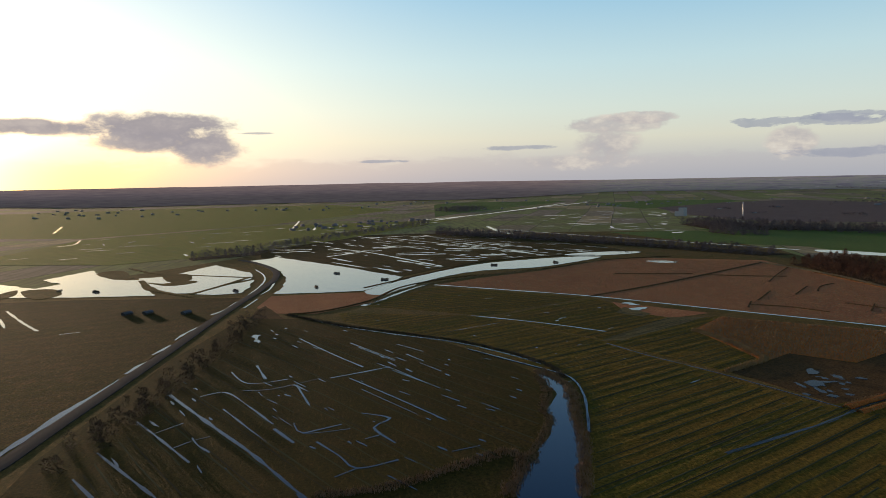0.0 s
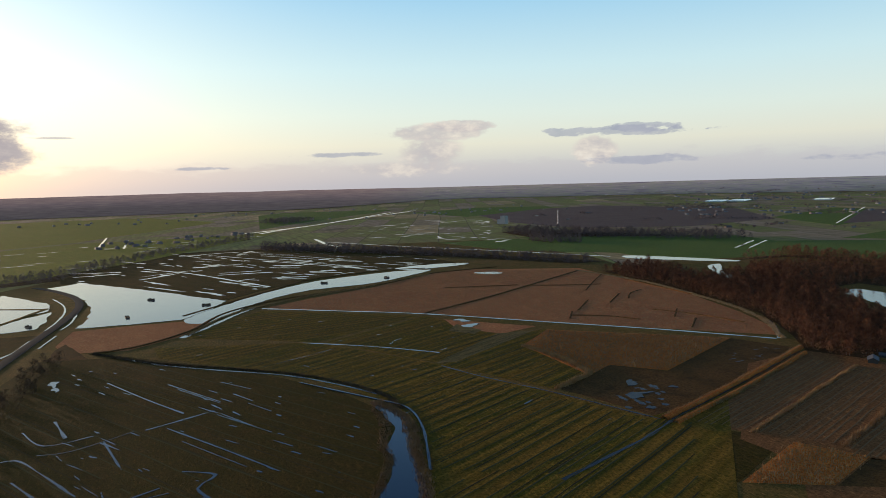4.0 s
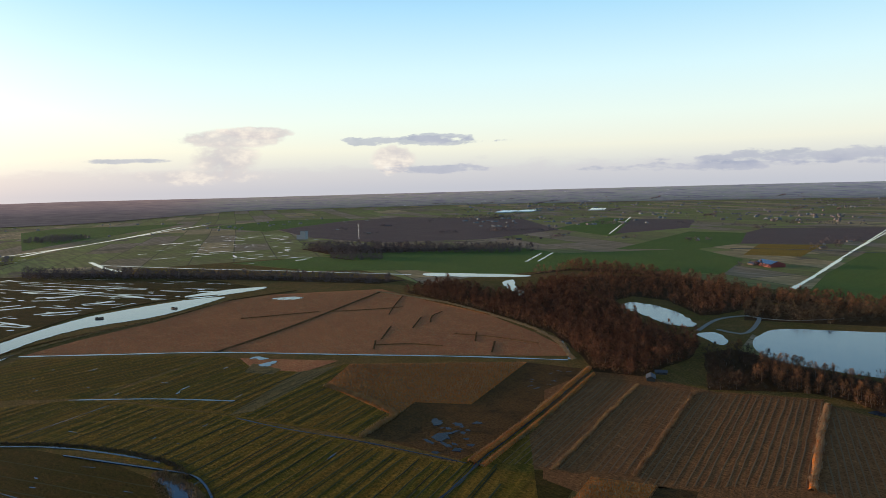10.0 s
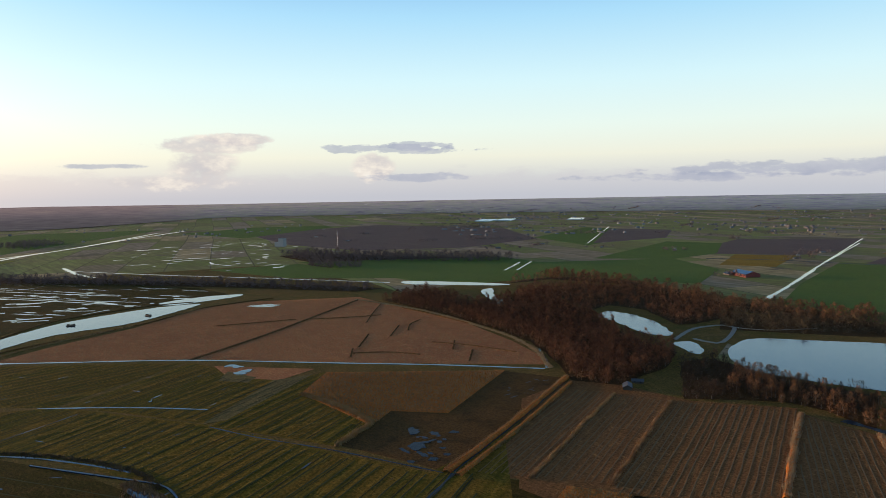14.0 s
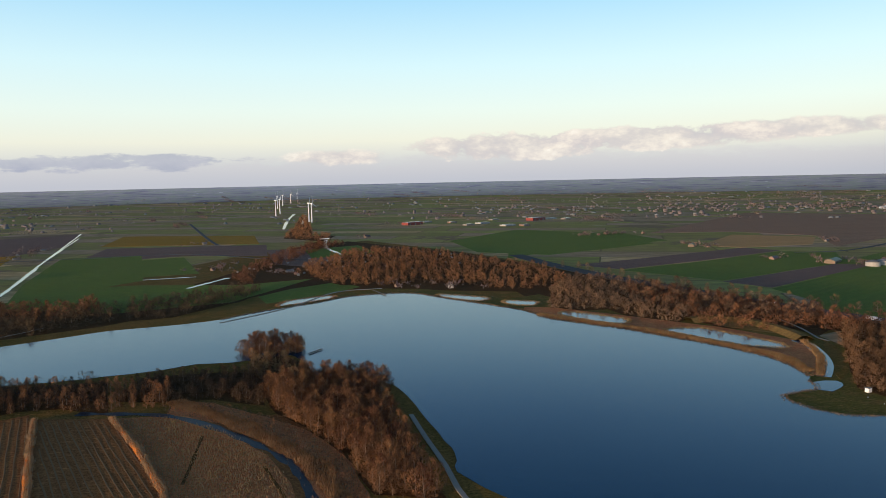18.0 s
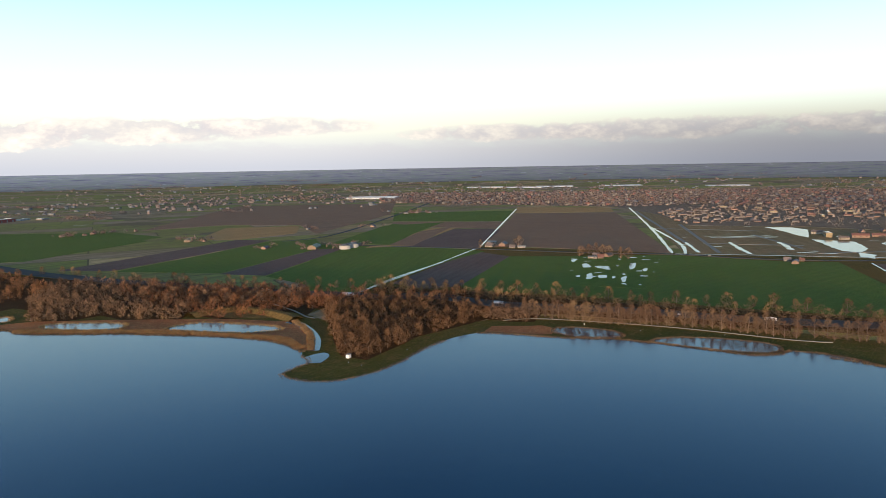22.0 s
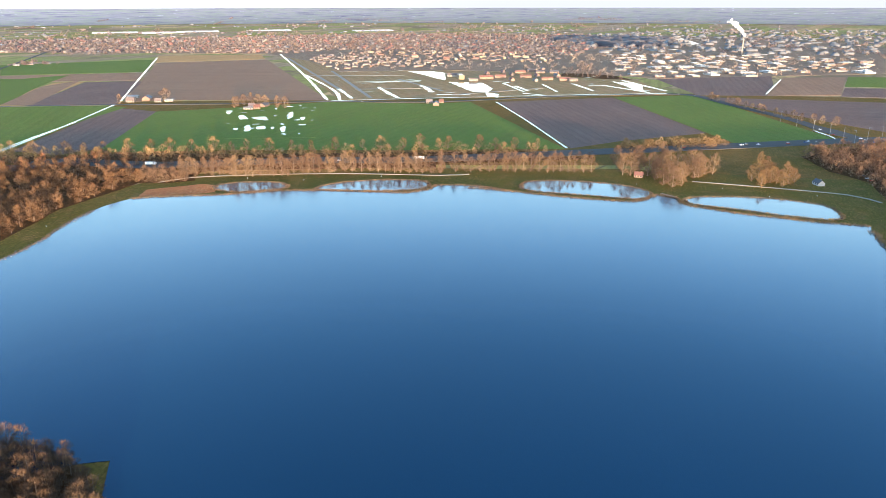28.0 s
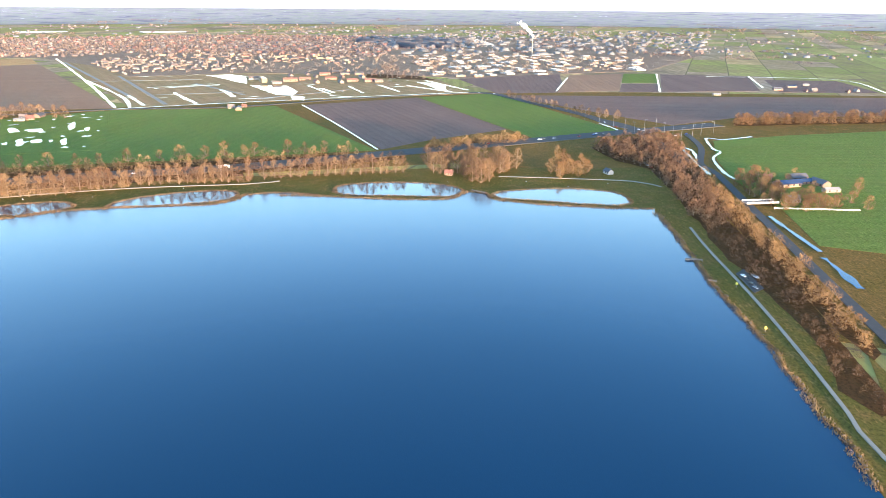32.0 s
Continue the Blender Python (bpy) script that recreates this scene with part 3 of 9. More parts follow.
def tree(kind, form, x, y, height, twig, rng, label, category="tree", group=""):
    """One bare tree: trunk with limbs, and a crown of fine twigs."""
    i = rng.randrange(5)
    if (form, i) not in CROWN_MESH:
        wv, wt, tv, tt = FORMS[form][i]
        CROWN_MESH[form, i] = tri_mesh("trunk", wv, wt, BARK), {}
    wood, crowns = CROWN_MESH[form, i]
    if twig.name not in crowns:
        crowns[twig.name] = tri_mesh("crown", FORMS[form][i][2], FORMS[form][i][3], twig)
    ob = new(kind, wood)
    wide = height * rng.uniform(0.9, 1.2)
    ob.matrix_world = pose(x, y, 0.05, 0, 0, rng.uniform(0, 360)) @ Matrix.Diagonal((wide, wide, height, 1))
    crown = new("crown", crowns[twig.name])
    crown.parent = ob
    return tagged(ob, label, category, group)


def woodland(name, places, forms, heights, twig, rng, label, category="woodland", thin=1.0):
    """Many trees that nobody could count, joined: one object of trunks with one of twigs."""
    WV, WT, TV, TT, wn_, tn_ = [], [], [], [], 0, 0
    for x, y in places:
        wv, wt, tv, tt = FORMS[rng.choice(forms)][rng.randrange(5)]
        h = rng.uniform(*heights)
        w = h * rng.uniform(0.9, 1.25)
        c, s = math.cos(a := rng.uniform(0, 6.28)), math.sin(a)
        turn = np.array(((c * w, -s * w, 0), (s * w, c * w, 0), (0, 0, h))).T
        if thin < 1:
            keep = int(len(tt) * thin)
            tv, tt = tv[: keep * 3].copy(), tt[:keep]
            mid = tv.reshape(-1, 3, 3).mean(1, keepdims=True)
            grow = 1 / math.sqrt(thin)
            tv = ((tv.reshape(-1, 3, 3) - mid) * grow + mid).reshape(-1, 3)
            tv[:, 2] = np.maximum(tv[:, 2], 0.004)
        if thin >= 0.5:
            WV.append(wv[:112] @ turn + (x, y, 0.05))
            WT.append(wt[wt.max(1) < 112] + wn_)
            wn_ += len(wv[:112])
        else:
            WV.append(wv[:10] @ turn + (x, y, 0.05))
            WT.append(wt[:10] + wn_)
            wn_ += 10
        TV.append(tv @ turn + (x, y, 0.05))
        TT.append(tt + tn_)
        tn_ += len(tv)
    if not places:
        return None
    ob = new(name, tri_mesh("trunks", np.concatenate(WV), np.concatenate(WT), BARK))
    crown = new("crowns", tri_mesh("crowns", np.concatenate(TV), np.concatenate(TT), twig))
    crown.parent = ob
    tagged(crown, kind="stuff")
    return tagged(ob, label, category, kind="stuff")


def reeds(name, places, heights, material, rng, label, blades=6, wide=0.09, spread=0.5):
    """Standing reed in tufts, joined."""
    n = len(places) * blades
    if not n:
        return None
    g = np.random.default_rng(rng.randrange(9999))
    base = np.repeat(np.array(places), blades, 0) + g.normal(0, spread, (n, 2))
    h = g.uniform(*heights, n)
    az = g.uniform(0, 6.28, n)
    w = wide * g.uniform(0.7, 1.5, n)
    lean = g.normal(0, 0.22, (n, 2)) * h[:, None]
    a = np.c_[base[:, 0] + np.cos(az) * w, base[:, 1] + np.sin(az) * w, np.full(n, 0.1)]
    b = np.c_[base[:, 0] - np.cos(az) * w, base[:, 1] - np.sin(az) * w, np.full(n, 0.1)]
    c = np.c_[base + lean, h]
    ob = new(name, tri_mesh(name, np.stack([a, b, c], 1).reshape(-1, 3), np.arange(3 * n).reshape(-1, 3), material))
    return tagged(ob, label, "reed", kind="stuff")


rng = random.Random(7)

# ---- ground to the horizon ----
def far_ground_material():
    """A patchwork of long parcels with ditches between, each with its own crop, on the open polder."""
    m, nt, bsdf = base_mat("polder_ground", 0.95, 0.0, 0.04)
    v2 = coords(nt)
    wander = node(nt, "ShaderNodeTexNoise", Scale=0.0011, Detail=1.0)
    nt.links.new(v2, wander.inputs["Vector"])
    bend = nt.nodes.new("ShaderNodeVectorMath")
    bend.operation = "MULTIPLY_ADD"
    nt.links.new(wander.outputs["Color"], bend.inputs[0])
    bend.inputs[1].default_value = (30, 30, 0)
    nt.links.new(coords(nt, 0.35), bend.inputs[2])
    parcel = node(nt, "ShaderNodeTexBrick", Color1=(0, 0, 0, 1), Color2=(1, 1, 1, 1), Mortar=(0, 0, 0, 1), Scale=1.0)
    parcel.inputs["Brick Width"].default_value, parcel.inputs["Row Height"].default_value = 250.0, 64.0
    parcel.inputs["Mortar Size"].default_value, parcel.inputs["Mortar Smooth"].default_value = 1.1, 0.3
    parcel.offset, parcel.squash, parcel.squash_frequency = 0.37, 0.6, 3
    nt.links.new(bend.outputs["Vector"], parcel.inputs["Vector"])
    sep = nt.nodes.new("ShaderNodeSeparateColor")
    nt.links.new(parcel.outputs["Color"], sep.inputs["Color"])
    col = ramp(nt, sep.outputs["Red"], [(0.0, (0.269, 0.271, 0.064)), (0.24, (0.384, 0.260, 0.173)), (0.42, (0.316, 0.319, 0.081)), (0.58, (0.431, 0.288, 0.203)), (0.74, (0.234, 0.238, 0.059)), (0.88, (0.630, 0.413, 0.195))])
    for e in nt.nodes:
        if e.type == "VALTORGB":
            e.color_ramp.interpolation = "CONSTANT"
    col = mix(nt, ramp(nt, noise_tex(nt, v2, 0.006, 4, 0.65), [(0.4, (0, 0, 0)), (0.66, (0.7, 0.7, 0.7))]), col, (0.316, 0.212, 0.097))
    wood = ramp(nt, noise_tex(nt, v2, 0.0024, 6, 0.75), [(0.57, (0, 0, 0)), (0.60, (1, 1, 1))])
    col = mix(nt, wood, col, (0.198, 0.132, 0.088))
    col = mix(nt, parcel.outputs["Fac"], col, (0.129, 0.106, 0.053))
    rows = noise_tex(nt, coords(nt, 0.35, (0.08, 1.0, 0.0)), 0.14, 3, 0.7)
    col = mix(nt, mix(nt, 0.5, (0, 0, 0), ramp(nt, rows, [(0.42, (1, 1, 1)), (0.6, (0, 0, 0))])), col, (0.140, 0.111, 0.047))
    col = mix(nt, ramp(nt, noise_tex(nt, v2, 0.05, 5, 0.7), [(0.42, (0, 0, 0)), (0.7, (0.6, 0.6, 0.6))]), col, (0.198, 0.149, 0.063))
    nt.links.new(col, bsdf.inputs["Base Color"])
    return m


def ridge(ax):
    """How far the wooded dunes in the west stand out, by direction."""
    west = math.cos(ax - radians(186))
    return max(0.0, min(1.0, (west - 0.90) / 0.07))


def rim(ax):
    """Height of the land's last edge, by direction: the dunes in the west hide a little less than the open polder."""
    return 76.0 - 15.0 * max(0.0, -math.cos(ax - radians(25)))


def ground_z(x, y):
    """Flat to 2.6 km; beyond that the land rises to where the true horizon would stand."""
    r, a = math.hypot(x, y), math.atan2(y, x)
    return rim(a) * max(0.0, (r - 2600) / (4880 - 2600)) ** 1.6


verts, faces = [(0, 0, 0)], []
RINGS = [120, 300, 600, 1000, 1500, 2000, 2500, 2900, 3200, 3500, 3800, 4000, 4200, 4450, 4650, 4880]
SEG = 240
for r in RINGS:
    for k in range(SEG):
        a = 2 * math.pi * k / SEG
        x, y = r * math.cos(a), r * math.sin(a)
        verts.append((x, y, ground_z(x, y)))
for k in range(SEG):
    faces.append((0, 1 + k, 1 + (k + 1) % SEG))
for i in range(len(RINGS) - 1):
    for k in range(SEG):
        a, b = 1 + i * SEG + k, 1 + i * SEG + (k + 1) % SEG
        faces.append((a, a + SEG, b + SEG, b))
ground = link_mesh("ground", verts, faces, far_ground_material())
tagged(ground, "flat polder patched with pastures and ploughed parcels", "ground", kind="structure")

# the last of the distance, far behind everything else: bands of wood, field and water with haze painted in
m_far, nt, bsdf = base_mat("far_distance", 1.0, 0.0, 0.0)
place = coords(nt)
split = nt.nodes.new("ShaderNodeSeparateXYZ")
nt.links.new(place, split.inputs[0])
far_off = nt.nodes.new("ShaderNodeVectorMath")
far_off.operation = "LENGTH"
nt.links.new(place, far_off.inputs[0])
heading = nt.nodes.new("ShaderNodeVectorMath")
heading.operation = "NORMALIZE"
nt.links.new(place, heading.inputs[0])


def bands(turn, deep, detail):
    """Noise in long bands across the line of sight."""
    spin = nt.nodes.new("ShaderNodeVectorMath")
    spin.operation = "SCALE"
    spin.inputs["Scale"].default_value = turn
    nt.links.new(heading.outputs["Vector"], spin.inputs[0])
    part_xyz = nt.nodes.new("ShaderNodeSeparateXYZ")
    nt.links.new(spin.outputs["Vector"], part_xyz.inputs[0])
    joined = nt.nodes.new("ShaderNodeCombineXYZ")
    nt.links.new(part_xyz.outputs["X"], joined.inputs[0])
    nt.links.new(part_xyz.outputs["Y"], joined.inputs[1])
    scaled = nt.nodes.new("ShaderNodeMath")
    scaled.operation = "DIVIDE"
    nt.links.new(far_off.outputs["Value"], scaled.inputs[0])
    scaled.inputs[1].default_value = deep
    nt.links.new(scaled.outputs[0], joined.inputs[2])
    return noise_tex(nt, joined.outputs[0], 1.0, detail, 0.62)


field_bands = bands(30.0, 85.0, 5)
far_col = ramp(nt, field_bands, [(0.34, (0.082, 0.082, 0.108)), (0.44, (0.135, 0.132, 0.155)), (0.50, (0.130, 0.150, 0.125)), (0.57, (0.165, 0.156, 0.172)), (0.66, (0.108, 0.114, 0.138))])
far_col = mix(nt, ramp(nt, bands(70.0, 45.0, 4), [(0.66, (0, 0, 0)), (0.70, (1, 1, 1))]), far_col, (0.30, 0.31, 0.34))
west = nt.nodes.new("ShaderNodeVectorMath")
west.operation = "DOT_PRODUCT"
nt.links.new(heading.outputs["Vector"], west.inputs[0])
west.inputs[1].default_value = (math.cos(radians(186)), math.sin(radians(186)), 0)
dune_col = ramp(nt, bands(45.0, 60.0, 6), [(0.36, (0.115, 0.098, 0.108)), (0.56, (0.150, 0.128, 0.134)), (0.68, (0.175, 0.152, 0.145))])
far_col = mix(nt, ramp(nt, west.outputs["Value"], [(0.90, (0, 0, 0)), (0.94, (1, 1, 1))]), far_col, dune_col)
nt.links.new(far_col, bsdf.inputs["Base Color"])
# haze painted as emission: the low sun stands in the west-south-west, so warm and bright there, dim and blue opposite
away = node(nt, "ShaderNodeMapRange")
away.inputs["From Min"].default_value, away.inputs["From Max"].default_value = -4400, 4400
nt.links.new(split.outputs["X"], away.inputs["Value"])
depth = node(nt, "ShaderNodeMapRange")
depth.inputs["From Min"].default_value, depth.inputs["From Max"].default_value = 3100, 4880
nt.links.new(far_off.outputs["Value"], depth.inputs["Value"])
# emission grows with distance, as thickening haze would
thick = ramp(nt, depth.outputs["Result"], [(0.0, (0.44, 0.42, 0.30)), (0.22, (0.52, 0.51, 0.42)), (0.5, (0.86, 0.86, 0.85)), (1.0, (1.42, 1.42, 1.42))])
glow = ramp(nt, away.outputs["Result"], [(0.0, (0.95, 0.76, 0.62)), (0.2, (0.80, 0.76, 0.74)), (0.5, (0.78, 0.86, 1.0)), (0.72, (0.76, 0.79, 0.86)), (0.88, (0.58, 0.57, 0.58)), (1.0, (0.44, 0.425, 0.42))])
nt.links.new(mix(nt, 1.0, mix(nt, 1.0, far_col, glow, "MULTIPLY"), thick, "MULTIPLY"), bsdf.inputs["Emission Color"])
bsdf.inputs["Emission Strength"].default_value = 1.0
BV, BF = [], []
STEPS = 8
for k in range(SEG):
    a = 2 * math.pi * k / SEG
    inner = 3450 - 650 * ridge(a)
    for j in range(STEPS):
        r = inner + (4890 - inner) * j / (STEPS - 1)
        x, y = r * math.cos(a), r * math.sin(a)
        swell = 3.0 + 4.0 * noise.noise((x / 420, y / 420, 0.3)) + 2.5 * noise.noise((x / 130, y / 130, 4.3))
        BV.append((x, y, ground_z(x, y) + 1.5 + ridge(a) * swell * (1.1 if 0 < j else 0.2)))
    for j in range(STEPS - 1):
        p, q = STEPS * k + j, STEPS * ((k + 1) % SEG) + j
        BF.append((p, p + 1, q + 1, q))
tagged(link_mesh("backdrop", BV, BF, m_far), "glowing backdrop of far woods and fields with painted haze", "backdrop", kind="structure")

# ---- lake ----
LAKE_N = [(-236.4, 402.3), (-247.7, 448.2), (-228.4, 467.9), (-210.6, 479), (-183, 498.8), (-141.9, 510), (-111.7, 524.2), (-81.6, 554.2), (-47.3, 579.4), (-19.4, 606), (10.7, 615.6), (40.7, 609.5), (62.6, 580.9), (97.8, 536.4), (111.4, 516.8), (120.2, 499.2), (126.8, 476.8), (146.9, 452), (165.9, 431.1), (183.3, 404.2), (197.7, 384.5), (208.9, 363), (215.5, 342.9), (215.1, 321.6), (213.1, 310.2)]
SPIT = [(209.2, 305.8), (202.2, 290), (193, 288.9), (182.5, 284.4), (180.6, 275.8), (184.4, 265.1), (190.4, 257.5), (200.3, 253.6), (215.1, 252.4), (233.2, 256.1), (259.4, 264.4), (282.1, 269.1)]
LAKE_E = [(306.7, 266.6), (316.3, 250.6), (329.6, 220), (343.7, 199), (350.1, 181.5), (354, 163.6), (358.7, 135), (361.8, 124.7), (371.2, 116.8), (381.7, 114.6), (386, 94.4), (380.1, 72.1)]
LAKE_E2 = [(380.8, 95.3), (379.5, 71.8), (375.9, 39.6), (374.9, 9.4), (380.4, -1.6), (393.3, -8), (389.1, -19.3), (378, -21.9), (368.8, -44), (363.5, -72.1), (361.3, -91.7), (360.8, -106.1)]
LAKE_S = [(353.3, -104.8), (322.6, -104.4), (282.1, -101.9), (255, -100), (232.3, -99.6), (208.1, -99.4), (185.7, -98.2), (165.5, -96.4), (150.8, -96), (134.2, -93.9)]
LAKE_W = [(60, -88), (62, -30), (72, 40)] + [(99, 105.4), (110.2, 112.6)] + [(32.2, 214.7), (27.6, 242.4), (20.2, 283.8), (15, 310.9), (8.4, 334.5), (-10.3, 344.2), (-29.9, 360.4), (-37.2, 383.6)] + [(-48.4, 405.7), (-61.3, 402.1), (-79.6, 394.2), (-99, 394.4), (-115.4, 384.3), (-138.2, 378), (-166, 371.6), (-207.6, 371.7)]
LAKE = LAKE_N + SPIT + LAKE_E + LAKE_E2 + LAKE_S + LAKE_W
area("lake", LAKE, 0.25, WATER, "wide deep-blue lake with faint ripples", "lake", smooth=True, rag=1.2, step=7.0)

# ---- shore land round the lake: grass, reed fringes, ponds, paths ----
area("lake_shore_grass", [(-115.2, 520.4), (-83, 564.6), (-48.3, 593.7), (-19.9, 628.2), (11.5, 645.4), (47.8, 634.4), (80.9, 607.8), (112.2, 562.8), (144.7, 579.5), (160.5, 534.9), (196.1, 488), (238.4, 480.5), (264.1, 439.9), (271.5, 389.1)] + [(268.7, 359.3), (260.7, 306.8), (304.6, 292.8)] + [(309.9, 290.3), (355, 281.4), (378.4, 252.8), (412.5, 173.1), (425.2, 128.3), (433, 84.4)] + [(427.6, 107.1), (454.4, 13.1), (457.5, -54.9), (462.2, -124.9), (443.1, -132)] + [(458.4, -148.2), (352.3, -133.4), (291.5, -129.2), (247.5, -126.2), (178.4, -119.9)] + [(200, -128), (90, -118), (60, -105), (60, -86)] + LAKE_S[::-1] + LAKE_E2[::-1] + LAKE_E[::-1] + SPIT[::-1] + LAKE_N[::-1][:-6], 0.12, land("shore_grass"), "short winter grass along the lake shore", "grass")
PONDS = {
    "A": [(337.9, 235.9), (346.9, 238.4), (357.9, 224.8), (361, 204), (352, 196.2), (342.8, 204.9), (335, 218.3)],
    "B": [(354, 179.7), (368, 174.5), (382.2, 155.1), (389.5, 129.7), (383.5, 120), (370.7, 121.1), (360.1, 139.5), (354.3, 164.7)],
    "C": [(387.7, 66.5), (405.2, 64.6), (412.5, 44), (412.8, 17.6), (403.2, -1.8), (391.3, -5.6), (382.1, 0.8), (381.7, 27.9), (382.2, 53)],
    "D": [(384.2, -23.2), (393.9, -27.6), (402.7, -58.5), (400.2, -83.4), (390.3, -96.4), (371.5, -96.6), (366.7, -90.3), (369.4, -67.9), (375.5, -44.6), (379.1, -25.9)],
    "E": [(136.5, 489.8), (148.8, 496.3), (176.6, 464.3), (171.1, 449.9), (156, 456.1)],
    "F": [(187.9, 424.2), (211.3, 425.5), (225.1, 403.8), (238.3, 374.3), (232.2, 364.7), (211.7, 379.6), (195.1, 407)],
    "G": [(59.8, 599.5), (97.7, 574.1), (90.3, 558.7), (67, 577.2)],
    "H": [(109.7, 555.1), (133.7, 545.1), (127.3, 528.4), (109.6, 539.3)],
    "I": [(-76, 571.2), (-68, 597.5), (-34.7, 615.2), (-33, 599.6), (-70.2, 572.8)],
    "J": [(207.7, 300.8), (219.3, 301.5), (217.6, 293.4), (206.9, 286.5), (202.2, 290)],
}
area("shore_reed_bed", [(110, 498.5), (119.2, 523.5), (140.4, 516), (177.6, 478.8), (229, 421.6), (252.2, 380.1), (241, 345.5), (225.8, 318.1), (217, 311.7), (214.8, 333.1), (210.6, 362.4), (183, 406.4), (137.2, 461.4)], 0.20, land("reed_bed"), "wide bed of tan dry reed on the lake shore", "reed", rag=1.2)
area("dry_mound", [(222.6, 460.7), (238.4, 469), (253.8, 450), (261.6, 404.1), (250.6, 400.8), (230.8, 424.9)], 0.21, land("pale_stubble"), "low mound of pale dry grass", "grass")
area("shore_reed_bed", [(311, 265.8), (325.5, 271.3), (346.7, 248.1), (344.8, 236.3), (332.1, 231.6), (315.2, 249.8)], 0.20, land("reed_bed"), "brown reed behind the lake edge", "reed", rag=1.0)
area("bank_grass_strip", [(267.3, 379.5), (264.2, 363.9), (253.8, 341.7), (236.3, 314.6), (222.6, 301.6), (228.7, 317), (243.4, 338.1), (254.9, 360.7)], 0.20, land("bank_grass"), "dry grass bank beside the inlet", "grass")
for pts in PONDS.values():
    area("pond", pts, 0.30, STILL, "still pond behind a reed bund beside the lake", "pond", smooth=True, rag=0.8, step=4.0)
strip("inlet", [(251.5, 381.3), (251.7, 369.7), (243.5, 346.5), (232.2, 325.8), (218.3, 308.5)], 6.5, 0.30, STILL, "narrow inlet winding between reed banks", "inlet")

# ---- west country: pastures, reed land, marsh ----
F = "winter_pasture"
area("point_grass", [(-100, 332), (-60, 300), (-10, 190), (55, 95), (108, 111), (35, 214), (30, 242), (23, 284), (18, 311), (11, 336), (-10, 348), (-27, 362), (-34, 384), (-48, 410), (-80, 398), (-207, 375), (-300, 337)], 0.088, land("bank_grass"), "rough brown grass under the trees of the point", "grass")
area("rough_grass", [(-100, 60), (-90, 330), (-300, 335), (-700, 430), (-1000, 420), (-1060, 0), (-760, -165), (-480, -330), (-150, -145)], 0.085, land("bank_grass"), "rough brown grass between ditches and plots", "grass")
area("point_grass", [(113.3, 170.4), (121.6, 146.3), (124.8, 129.6), (110.4, 112.1), (98.3, 104.3), (82.8, 91.9), (74, 122.3)], 0.118, land("bank_grass"), "rough grass round the trees on the point", "grass")
area("mown_reed_field", [(-248.7, 232.3), (-258.4, 288), (-29.5, 299.7), (-22.9, 201.8), (-25.8, 169.4), (-172.8, 156.3)], 0.152, land("mown_reed", [(-111.7, 299.6), (-70.7, 225)]), "mown reed field with swath lines", "field")
area("mown_reed_field", [(-167.9, 174.6), (-135.4, 245.5), (-94.6, 209.1), (-86.5, 164.4), (-111.8, 123.3)], 0.146, land("mown_reed", [(-154, 181.3), (-199.5, 283.6)]), "mown reed field with swath lines", "field")
area("pasture", [(-155.5, -37.5), (-155.7, -22.9), (-167.8, 18.7), (-182, 33.1), (-142.1, 22.7), (-118, 8.5), (-123.7, -32.4)], 0.1732, land("plain_pasture"), "dark wet pasture beside the creek", "pasture")
area("pasture", [(-141.9, 34.3), (-175.8, 44), (-202.5, 50), (-194.4, 101.3), (-215.3, 189.4), (-130.1, 116)], 0.1744, land(F, [(-389.3, 48.8), (-437, 132)]), "dark green winter pasture with mowing stripes", "pasture")
area("far_pasture", [(-1212, -802), (-3037, -1948), (-3443, -1465), (-3255, -402), (-1977, 62), (-1394, -209), (-1127, -461)], 0.115, land("far_meadow", [(-1087, -566), (-1222, -263)], 24.0), "wide open meadow before the dunes", "meadow")
area("lawn", [(-98.7, 624.7), (-74.7, 663.4), (-27, 703), (-8.7, 660.4), (-49.8, 615), (-86, 586.7)], 0.165, land("bright_pasture"), "green lawn beside the lake", "grass")
STR = [(-389.3, 48.8), (-437, 132)]
area("pasture", [(-437, -22.5), (-512.4, 31.2), (-439.5, 128.1), (-389.3, 48.8), (-410.6, 21)], 0.1756, land(F, [(-410.6, 21), (-439.5, 128.1)]), "striped winter pasture between ditches", "pasture")
area("pasture", [(-416.5, -39), (-389.3, 48.8), (-311.7, 97.5), (-200.5, 142.3), (-170.7, 85.8), (-189.7, 51.2), (-233, 61.1), (-265.4, 56.4), (-320.7, 29.3), (-389, -35.3)], 0.1768, land(F, STR), "dark green winter pasture with mowing stripes", "pasture")
area("pasture", [(-385.9, 54.4), (-437, 132), (-415.8, 138.7), (-388.2, 136.5), (-359.6, 157.3), (-313.3, 98.7)], 0.1780, land(F, STR), "striped winter pasture between ditches", "pasture")
area("marsh_patch", [(-419.2, 139.9), (-372.4, 182.9), (-360.4, 150.4), (-388.2, 136.5)], 0.17, land("reed_bed"), "brown marshy hollow with a shallow pool", "marsh")
area("pasture", [(-310.1, 98.4), (-358.3, 156.7), (-361.7, 185), (-330, 151.7), (-268.8, 155.1), (-249.9, 128.5)], 0.16, land(F, STR), "winter pasture beside the reed plot", "pasture")
area("reed_plot", [(-329.5, 152.5), (-360.4, 184.3), (-295.3, 264.5), (-254.7, 190.3), (-274.8, 171.8), (-263.5, 153.3)], 0.20, land("orange_reed"), "plot of orange dry reed", "reed")
